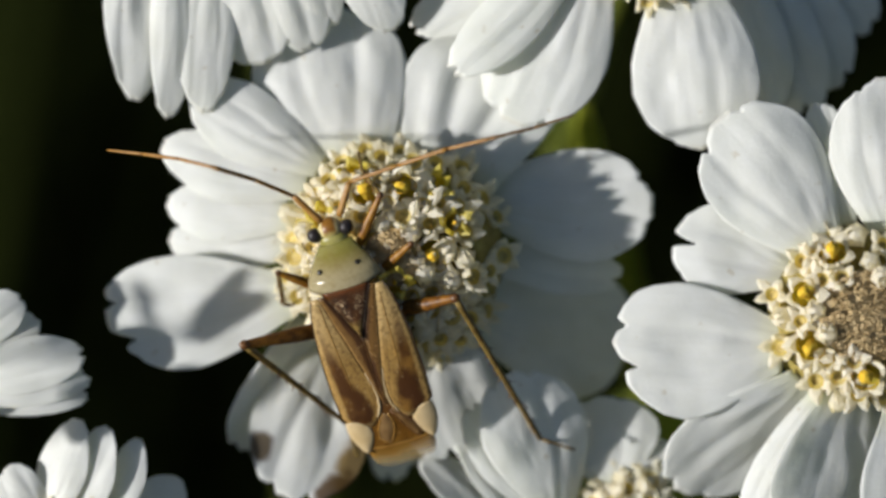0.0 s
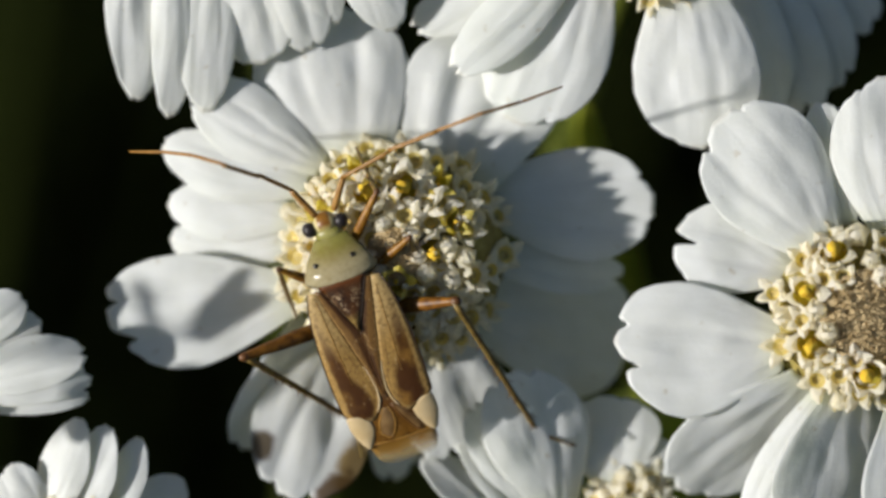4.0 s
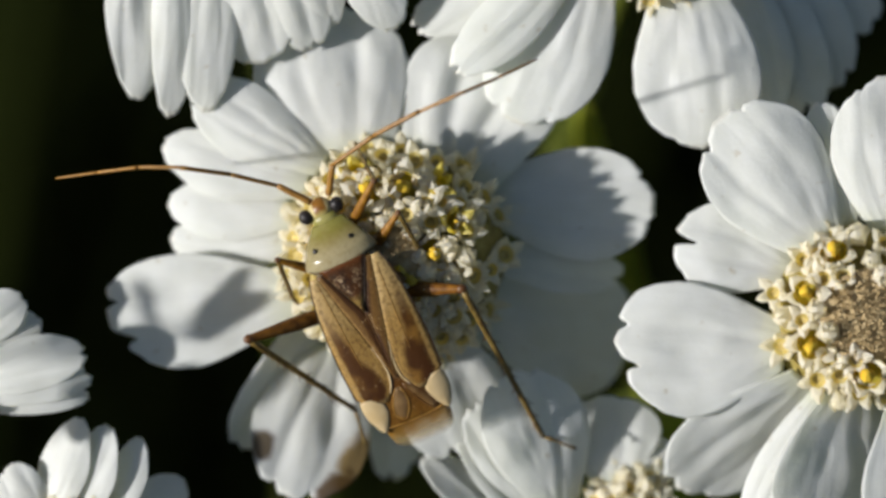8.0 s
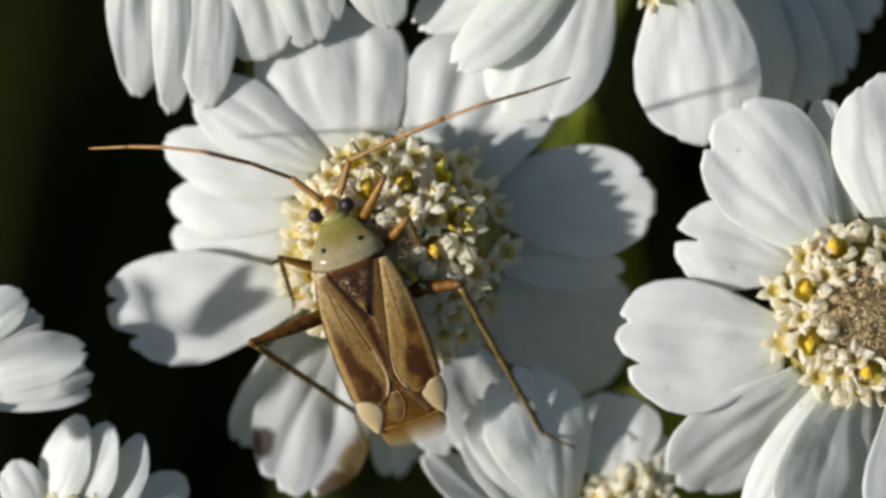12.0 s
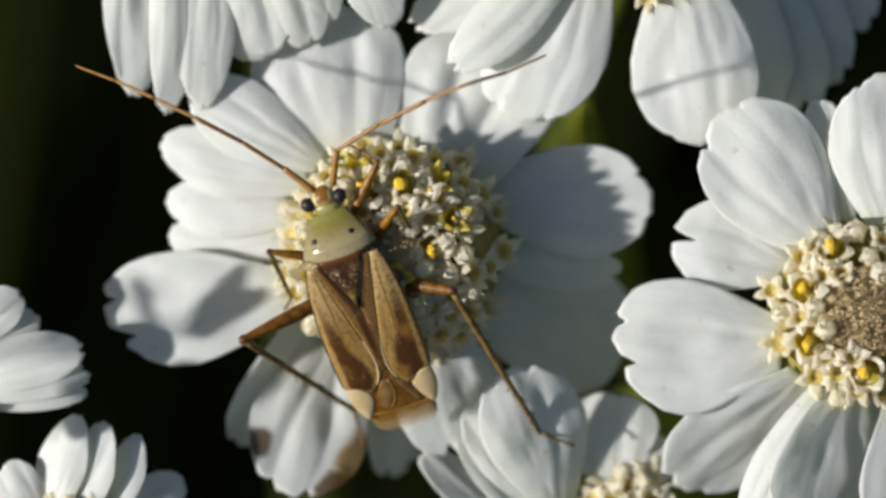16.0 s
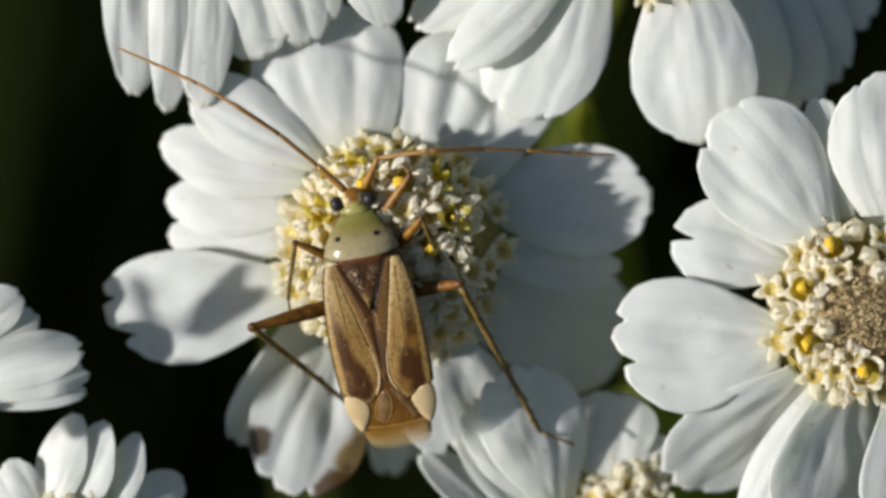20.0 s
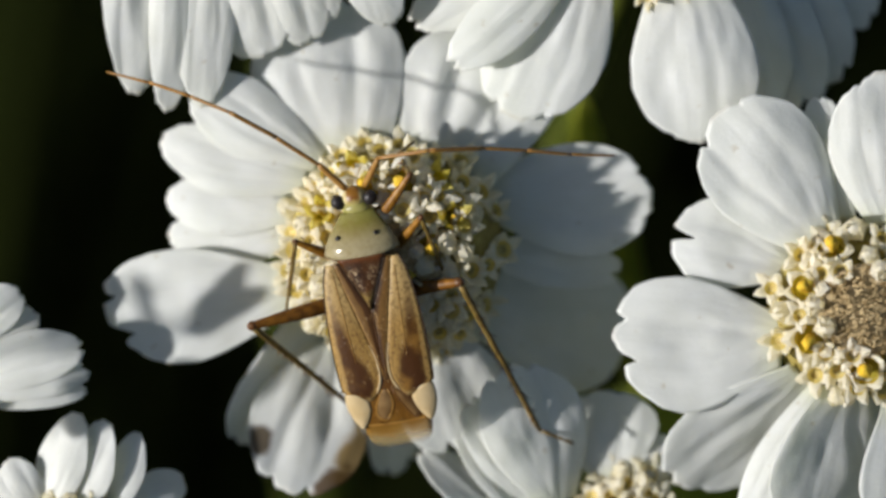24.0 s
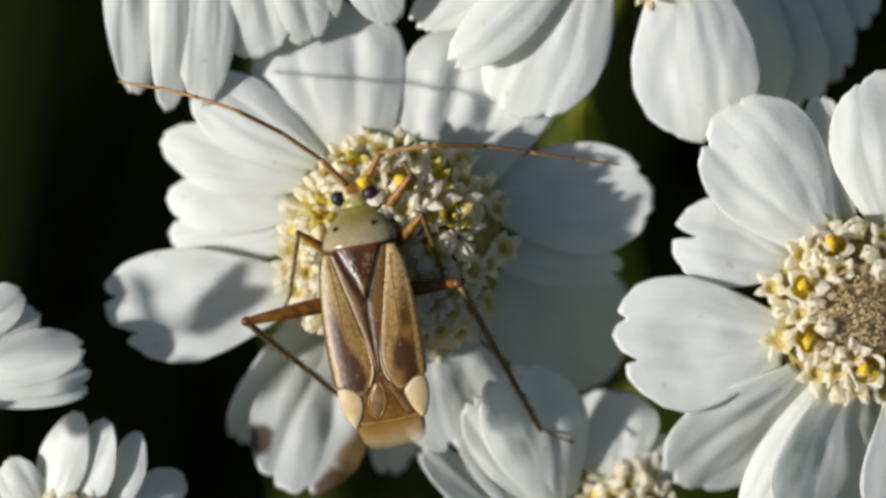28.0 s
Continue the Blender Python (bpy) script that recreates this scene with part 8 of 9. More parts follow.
    keyed(PIECES["mid_right_femur"], [(0, 0.78, -0.25, -1.15, 20.9, -11.2, -64.0), (0.5, 0.78, -0.25, -1.15, 22.5, -7.8, -64.1), (1, 0.78, -0.25, -1.15, 30.9, 2.7, -59.4), (1.5, 0.78, -0.25, -1.15, 20.2, -12.6, -65.0), (2, 0.78, -0.25, -1.15, 21.0, -10.4, -64.3), (2.5, 0.78, -0.25, -1.15, 21.7, -13.9, -63.0), (3, 0.78, -0.25, -1.15, 23.7, -3.4, -64.5), (3.5, 0.78, -0.25, -1.15, 21.9, -7.1, -67.4), (5.5, 0.78, -0.25, -1.15, 17.2, -7.1, -65.2), (6, 0.78, -0.25, -1.15, 24.7, 0.4, -61.7), (6.5, 0.78, -0.25, -1.15, 33.4, 7.9, -66.2), (7, 0.78, -0.25, -1.15, 36.6, 9.9, -63.8), (7.5, 0.78, -0.25, -1.15, 27.5, -0.5, -61.5), (8, 0.78, -0.25, -1.15, 24.9, -3.4, -58.3), (8.5, 0.78, -0.25, -1.15, 27.5, 0.2, -58.9), (9, 0.78, -0.25, -1.15, 26.2, -0.6, -58.8), (9.5, 0.78, -0.25, -1.15, 26.3, -0.2, -59.3), (10, 0.78, -0.25, -1.15, 26.2, -4.6, -58.1), (10.5, 0.78, -0.25, -1.15, 26.4, -3.4, -55.2), (11, 0.78, -0.25, -1.15, 24.9, -6.0, -58.6), (11.5, 0.78, -0.25, -1.15, 26.2, -4.3, -59.4), (12, 0.78, -0.25, -1.15, 26.0, -7.7, -59.0), (12.5, 0.78, -0.25, -1.15, 27.8, -4.8, -58.9), (14.5, 0.78, -0.25, -1.15, 25.4, -6.3, -59.0), (15, 0.78, -0.25, -1.15, 23.2, -8.7, -55.1), (15.5, 0.78, -0.25, -1.15, 23.5, -11.5, -53.2), (16, 0.78, -0.25, -1.15, 20.7, -8.4, -54.9), (16.5, 0.78, -0.25, -1.15, 21.3, -6.6, -52.1), (17, 0.78, -0.25, -1.15, 28.2, 1.8, -52.6), (17.5, 0.78, -0.25, -1.15, 26.0, -1.7, -51.2), (19, 0.78, -0.25, -1.15, 26.8, -1.5, -50.6), (19.5, 0.78, -0.25, -1.15, 27.4, -3.2, -50.6), (20.5, 0.78, -0.25, -1.15, 26.7, -2.5, -51.2), (21, 0.78, -0.25, -1.15, 26.1, -4.2, -51.1), (21.5, 0.78, -0.25, -1.15, 26.4, -2.8, -50.9), (23.5, 0.78, -0.25, -1.15, 27.3, -3.3, -50.4), (26, 0.78, -0.25, -1.15, 25.4, -3.3, -50.0), (26.5, 0.78, -0.25, -1.15, 25.3, -1.7, -52.9), (27, 0.78, -0.25, -1.15, 24.7, -2.2, -50.4), (27.5, 0.78, -0.25, -1.15, 31.1, 8.2, -51.1), (28, 0.78, -0.25, -1.15, 32.0, 10.1, -52.1)])
    keyed(PIECES["mid_right_tibia"], [(0, 2.31, 0.64, -0.49, -45.1, -9.7, -177.0), (0.5, 2.31, 0.60, -0.43, -53.7, -9.5, -173.8), (1, 2.20, 0.54, -0.18, -63.5, -8.1, -171.1), (1.5, 2.33, 0.63, -0.51, -52.0, -6.2, 178.0), (2, 2.32, 0.63, -0.48, -45.9, -4.1, 174.2), (2.5, 2.27, 0.70, -0.47, -46.0, -1.0, 167.4), (3, 2.32, 0.53, -0.39, -42.7, -6.8, 178.7), (3.5, 2.36, 0.50, -0.45, -43.2, -7.3, 179.4), (5.5, 2.39, 0.57, -0.60, -31.7, -15.2, -173.6), (6, 2.29, 0.56, -0.36, -12.4, -11.6, -179.4), (6.5, 2.28, 0.26, -0.12, -25.7, -10.9, -179.5), (7, 2.23, 0.25, -0.04, -32.1, -9.3, -178.4), (7.5, 2.25, 0.56, -0.28, -19.5, -9.1, -177.8), (8, 2.21, 0.69, -0.35, -25.2, -8.7, -175.6), (8.5, 2.22, 0.61, -0.28, -30.1, -9.2, -175.5), (9, 2.23, 0.64, -0.32, -30.1, -9.5, -175.9), (9.5, 2.24, 0.62, -0.31, -30.9, -9.6, -175.9), (10, 2.18, 0.70, -0.32, -26.8, -8.9, -175.6), (10.5, 2.14, 0.76, -0.31, -25.8, -9.3, -174.4), (11, 2.20, 0.71, -0.36, -21.8, -9.6, -173.6), (11.5, 2.21, 0.67, -0.32, -19.7, -8.1, -175.1), (12, 2.18, 0.72, -0.33, -27.9, -7.4, -176.4), (12.5, 2.17, 0.68, -0.27, -27.2, -6.9, -176.1), (14.5, 2.20, 0.70, -0.34, -25.0, -9.9, -178.0), (15, 2.14, 0.84, -0.41, -19.1, -12.5, -172.5), (15.5, 2.08, 0.91, -0.41, -27.1, -12.0, -174.2), (16, 2.17, 0.85, -0.49, -32.0, -14.2, -172.5), (16.5, 2.12, 0.89, -0.47, -41.7, -11.4, -178.4), (17, 2.12, 0.74, -0.26, -55.0, -13.5, -166.8), (17.5, 2.09, 0.83, -0.32, -34.2, -11.0, -168.1), (19, 2.07, 0.84, -0.30, -32.7, -11.9, -168.7), (19.5, 2.05, 0.85, -0.28, -31.1, -11.1, -168.5), (20, 2.07, 0.84, -0.30, -32.0, -10.8, -168.6), (20.5, 2.07, 0.84, -0.30, -31.4, -10.9, -168.7), (21, 2.06, 0.86, -0.32, -28.5, -12.6, -169.1), (21.5, 2.07, 0.85, -0.31, -30.0, -11.7, -169.0), (23.5, 2.04, 0.86, -0.29, -28.1, -11.4, -169.2), (25, 2.05, 0.88, -0.32, -25.9, -11.3, -170.2), (26, 2.06, 0.88, -0.34, -24.6, -11.1, -170.9), (26.5, 2.13, 0.80, -0.34, -26.6, -11.5, -171.1), (27, 2.08, 0.87, -0.36, -24.6, -12.0, -170.9), (27.5, 2.13, 0.66, -0.18, -34.3, -10.9, -168.1), (28, 2.15, 0.60, -0.16, -38.0, -10.8, -169.8)])
    keyed(PIECES["mid_right_tarsus"], [(0, 2.12, -1.03, -2.14, 5.1, -7.1, 173.5), (0.5, 2.15, -0.82, -2.30, 0.7, -7.3, 175.0), (1, 2.07, -0.54, -2.27, -10.5, -8.0, 176.5), (1.5, 2.07, -0.81, -2.36, 4.1, -6.1, 177.2), (2, 2.03, -0.99, -2.17, 0.9, -5.1, 177.9), (2.5, 1.88, -0.90, -2.16, 4.3, -5.3, 179.9), (3, 2.10, -1.19, -1.98, -6.6, -6.7, 176.8), (3.5, 2.14, -1.21, -2.05, -3.2, -6.9, 176.1), (5.5, 2.29, -1.46, -1.79, -0.3, -14.3, -178.5), (6, 2.22, -1.74, -0.86, -8.3, -11.9, -178.4), (6.5, 2.10, -1.87, -1.12, -17.7, -11.1, -178.7), (7, 2.08, -1.75, -1.28, -20.3, -9.5, -178.3), (7.5, 2.21, -1.67, -1.06, -8.2, -9.1, 179.4), (8, 2.22, -1.45, -1.34, -4.9, -8.3, -179.3), (8.5, 2.18, -1.44, -1.44, -9.8, -9.0, -179.5), (9, 2.18, -1.41, -1.48, -9.9, -9.2, 179.9), (9.5, 2.17, -1.41, -1.51, -11.7, -9.4, 179.1), (10, 2.18, -1.40, -1.37, -8.8, -8.0, 178.7), (10.5, 2.18, -1.37, -1.32, -11.3, -8.2, 177.3), (11, 2.30, -1.47, -1.22, -11.7, -7.4, 175.3), (11.5, 2.28, -1.55, -1.10, -17.4, -6.3, 172.3), (12, 2.17, -1.36, -1.43, -18.3, -4.9, 172.2), (12.5, 2.19, -1.42, -1.34, -26.8, -4.2, 167.4), (14.5, 2.10, -1.43, -1.33, -5.1, -9.4, 179.2), (15, 2.26, -1.39, -1.17, 2.0, -9.4, 176.7), (15.5, 2.07, -1.20, -1.46, 6.5, -10.4, -179.0), (16, 2.13, -1.18, -1.70, 5.4, -11.9, 179.4), (16.5, 1.86, -0.87, -2.00, 5.0, -10.5, 178.3), (17, 1.99, -0.68, -2.14, -1.9, -11.3, 172.2), (17.5, 2.24, -1.13, -1.62, -11.6, 4.8, 115.1), (18, 2.22, -1.12, -1.60, -11.1, 4.5, 116.7), (18.5, 2.21, -1.13, -1.58, -10.8, 4.4, 118.3), (19, 2.20, -1.16, -1.55, -10.8, 4.0, 119.4), (19.5, 2.21, -1.16, -1.47, -11.2, 5.2, 121.3), (20, 2.24, -1.17, -1.52, -12.1, 3.9, 122.6), (20.5, 2.23, -1.18, -1.50, -11.8, 3.6, 124.3), (21, 2.21, -1.22, -1.42, -9.2, 4.9, 126.4), (21.5, 2.22, -1.19, -1.47, -10.9, 3.1, 127.9), (23.5, 2.22, -1.22, -1.37, -10.6, 1.9, 134.9), (24, 2.19, -1.22, -1.37, -10.4, 0.7, 136.4), (24.5, 2.19, -1.24, -1.35, -10.1, 0.4, 138.2), (25, 2.20, -1.25, -1.33, -10.2, 0.7, 140.0), (25.5, 2.18, -1.25, -1.31, -10.4, -0.1, 141.4), (26, 2.21, -1.26, -1.30, -10.2, -0.3, 143.3), (26.5, 2.24, -1.31, -1.38, -11.5, -2.6, 144.2), (27, 2.22, -1.27, -1.33, -10.1, -2.3, 146.2), (27.5, 2.27, -1.30, -1.48, -20.1, -10.4, 148.4), (28, 2.21, -1.27, -1.59, -22.4, -11.9, 150.1)])
    keyed(PIECES["front_right_femur"], [(0, 0.50, 0.75, -1.20, 5.6, -4.2, -40.7), (0.5, 0.50, 0.75, -1.20, 8.2, -1.8, -39.9), (1, 0.50, 0.75, -1.20, 26.8, 4.1, -48.1), (1.5, 0.50, 0.75, -1.20, 8.9, -5.1, -37.6), (2, 0.50, 0.75, -1.20, 8.8, -4.6, -38.7), (2.5, 0.50, 0.75, -1.20, 3.7, -6.0, -34.2), (3, 0.50, 0.75, -1.20, 19.9, -0.3, -46.4), (3.5, 0.50, 0.75, -1.20, 18.2, -2.2, -44.5), (5.5, 0.50, 0.75, -1.20, -8.4, -2.1, -50.6), (6, 0.50, 0.75, -1.20, 30.5, 1.5, -57.2), (6.5, 0.50, 0.75, -1.20, 45.5, 9.0, -58.6), (7, 0.50, 0.75, -1.20, 46.6, 10.2, -60.6), (7.5, 0.50, 0.75, -1.20, 28.4, 0.6, -56.0), (8, 0.50, 0.75, -1.20, 23.4, -2.2, -52.3), (8.5, 0.50, 0.75, -1.20, 26.5, 1.3, -52.8), (9, 0.50, 0.75, -1.20, 25.1, 0.6, -52.7), (9.5, 0.50, 0.75, -1.20, 25.3, 0.9, -53.6), (10, 0.50, 0.75, -1.20, 25.2, -3.4, -52.6), (10.5, 0.50, 0.75, -1.20, 21.9, -2.6, -51.7), (11, 0.50, 0.75, -1.20, 16.2, -5.5, -56.3), (11.5, 0.50, 0.75, -1.20, 18.0, -4.2, -59.1), (12, 0.50, 0.75, -1.20, 15.2, -5.0, -47.4), (12.5, 0.50, 0.75, -1.20, 26.7, -3.3, -50.8), (14.5, 0.50, 0.75, -1.20, 24.6, -2.9, -46.6), (15, 0.50, 0.75, -1.20, 0.3, -5.6, -46.0), (15.5, 0.50, 0.75, -1.20, 5.2, -4.8, -36.1), (16, 0.50, 0.75, -1.20, -2.0, -4.5, -44.3), (16.5, 0.50, 0.75, -1.20, -2.4, -4.5, -46.0), (17, 0.50, 0.75, -1.20, 17.6, 3.3, -46.7), (17.5, 0.50, 0.75, -1.20, 11.3, 0.1, -43.8), (19, 0.50, 0.75, -1.20, 11.7, 0.2, -44.0), (19.5, 0.50, 0.75, -1.20, 12.3, -1.5, -43.9), (20, 0.50, 0.75, -1.20, 11.0, -0.9, -44.7), (20.5, 0.50, 0.75, -1.20, 11.2, -1.0, -44.9), (21, 0.50, 0.75, -1.20, 11.1, -2.3, -44.8), (21.5, 0.50, 0.75, -1.20, 11.4, -1.2, -44.9), (23.5, 0.50, 0.75, -1.20, 13.0, -1.8, -44.8), (26, 0.50, 0.75, -1.20, 13.6, -2.2, -45.7), (26.5, 0.50, 0.75, -1.20, 13.1, -0.6, -48.8), (27, 0.50, 0.75, -1.20, 12.0, -1.2, -46.9), (27.5, 0.50, 0.75, -1.20, 21.0, 8.4, -49.2), (28, 0.50, 0.75, -1.20, 23.9, 10.5, -47.8)])
    keyed(PIECES["front_right_tibia"], [(0, 1.80, 2.28, -1.00, -64.5, 13.4, 17.2), (0.5, 1.77, 2.29, -0.91, -56.2, 11.2, 15.7), (1, 1.88, 1.90, -0.29, -23.8, 8.1, 18.9), (1.5, 1.69, 2.34, -0.89, -54.7, 11.4, 17.6), (2, 1.73, 2.32, -0.89, -60.8, 12.1, 30.7), (2.5, 1.62, 2.42, -1.07, -53.2, 14.8, 35.0), (3, 1.87, 2.06, -0.51, -55.6, 9.5, 26.6), (3.5, 1.82, 2.13, -0.57, -58.8, 9.8, 14.9), (5.5, 2.05, 2.01, -1.50, -68.1, 7.8, -19.0), (6, 1.97, 1.67, -0.18, -64.5, 8.6, -18.5), (6.5, 1.82, 1.29, 0.22, -53.0, 10.9, -21.7), (7, 1.83, 1.20, 0.24, -46.2, 10.0, -10.6), (7.5, 1.98, 1.73, -0.24, -68.3, 7.9, -7.2), (8, 1.95, 1.90, -0.40, -66.8, 8.3, 3.4), (8.5, 1.95, 1.82, -0.30, -60.9, 9.1, 5.2), (9, 1.96, 1.85, -0.35, -59.8, 9.5, 6.6), (9.5, 1.97, 1.82, -0.34, -57.2, 10.0, 7.9), (10, 1.92, 1.90, -0.34, -59.9, 9.7, 9.6), (10.5, 1.95, 1.94, -0.45, -59.1, 10.4, 12.7), (11, 2.08, 1.87, -0.64, -60.9, 11.2, 15.3), (11.5, 2.12, 1.78, -0.58, -58.3, 10.1, 18.1), (12, 1.90, 2.10, -0.67, -60.7, 11.4, 24.1), (12.5, 1.86, 1.93, -0.30, -55.8, 8.9, 18.9), (14.5, 1.80, 2.04, -0.36, -69.6, 15.0, 31.7), (15, 1.95, 2.15, -1.19, -81.0, 19.0, 36.8), (15.5, 1.67, 2.38, -1.02, -81.1, 20.9, 37.5), (16, 1.91, 2.19, -1.27, -76.1, 20.2, 33.9), (16.5, 1.95, 2.15, -1.28, -86.3, 9.8, -3.7), (17, 1.92, 2.04, -0.59, -71.7, 12.3, 2.2), (17.5, 1.87, 2.18, -0.80, -69.7, 11.3, 12.9), (19, 1.87, 2.17, -0.79, -69.6, 12.3, 13.0), (19.5, 1.86, 2.18, -0.77, -70.8, 11.5, 13.3), (20, 1.89, 2.16, -0.82, -69.3, 11.1, 13.5), (20.5, 1.89, 2.16, -0.81, -69.3, 11.4, 13.7), (21, 1.88, 2.16, -0.81, -71.6, 13.3, 13.6), (21.5, 1.89, 2.16, -0.80, -69.5, 12.2, 14.1), (23.5, 1.87, 2.15, -0.75, -69.1, 12.2, 15.1), (25.5, 1.89, 2.13, -0.72, -67.6, 12.6, 15.6), (26, 1.89, 2.13, -0.73, -68.0, 12.4, 15.9), (26.5, 1.97, 2.05, -0.74, -65.3, 12.5, 15.8), (27, 1.93, 2.10, -0.78, -66.6, 13.0, 16.1), (27.5, 1.99, 1.90, -0.49, -53.8, 10.6, 18.2), (28, 1.97, 1.88, -0.40, -51.1, 10.0, 18.5)])
    keyed(PIECES["front_right_tarsus"], [(0, 1.27, 2.84, -2.40, -32.7, 7.0, -6.8), (0.5, 1.29, 3.07, -2.21, -27.9, 7.6, -3.3), (1, 1.32, 3.25, -0.93, -16.4, 8.1, -0.0), (1.5, 1.16, 3.14, -2.17, -30.8, 7.6, 2.2), (2, 1.08, 2.84, -2.26, -27.5, 6.7, 4.5), (2.5, 0.80, 3.02, -2.30, -32.5, 7.3, 6.2), (3, 1.27, 2.77, -1.81, -23.6, 7.4, 3.1), (3.5, 1.38, 2.87, -1.92, -29.4, 8.0, 2.2), (5.5, 2.05, 2.63, -2.96, -50.8, 12.8, -4.9), (6, 1.99, 2.39, -1.60, -39.7, 11.5, -3.1), (6.5, 1.95, 2.28, -1.03, -27.5, 11.2, -1.8), (7, 1.84, 2.33, -0.89, -22.4, 9.7, 0.1), (7.5, 1.84, 2.34, -1.71, -32.3, 9.1, -0.8), (8, 1.69, 2.52, -1.86, -33.7, 8.5, 1.7), (8.5, 1.67, 2.58, -1.68, -30.0, 9.2, 3.0), (9, 1.64, 2.62, -1.70, -31.1, 9.6, 4.1), (9.5, 1.62, 2.65, -1.66, -30.8, 10.0, 5.2), (10, 1.55, 2.65, -1.70, -35.6, 9.4, 6.8), (10.5, 1.52, 2.69, -1.80, -35.2, 9.9, 7.9), (11, 1.61, 2.55, -2.01, -37.3, 10.1, 8.5), (11.5, 1.64, 2.50, -1.91, -35.1, 9.0, 9.1), (12, 1.32, 2.71, -2.03, -38.2, 9.5, 13.2), (12.5, 1.38, 2.71, -1.59, -35.1, 8.5, 14.5), (14.5, 1.18, 2.31, -1.81, -39.0, 14.4, 28.1), (15, 1.39, 2.04, -2.68, -43.6, 17.3, 28.0), (15.5, 1.08, 2.24, -2.49, -45.6, 20.2, 35.5), (16, 1.25, 2.20, -2.72, -42.1, 20.5, 38.4), (16.5, 1.69, 2.26, -2.85, -41.5, -6.2, -50.8), (17, 1.58, 2.53, -2.07, -26.9, 0.8, -56.6), (17.5, 1.46, 2.65, -2.28, -25.7, -2.8, -55.8), (18, 1.43, 2.66, -2.27, -26.3, -2.8, -56.2), (19, 1.43, 2.64, -2.25, -26.6, -3.2, -57.3), (19.5, 1.45, 2.61, -2.25, -26.3, -4.8, -57.2), (20, 1.47, 2.65, -2.28, -25.4, -4.0, -57.9), (20.5, 1.47, 2.63, -2.27, -25.7, -4.2, -58.2), (21, 1.43, 2.57, -2.29, -28.1, -6.1, -58.0), (21.5, 1.44, 2.63, -2.26, -26.4, -4.8, -58.6), (23.5, 1.42, 2.62, -2.20, -26.3, -5.7, -59.6), (25, 1.42, 2.62, -2.18, -26.3, -6.2, -60.6), (25.5, 1.41, 2.63, -2.15, -26.2, -5.8, -61.2), (26, 1.42, 2.61, -2.17, -26.0, -6.2, -61.3), (26.5, 1.49, 2.61, -2.16, -25.5, -4.0, -62.5), (27, 1.43, 2.63, -2.20, -26.4, -5.4, -62.3), (27.5, 1.47, 2.72, -1.75, -21.7, 6.3, -63.2), (28, 1.45, 2.76, -1.62, -20.7, 8.5, -63.7)])
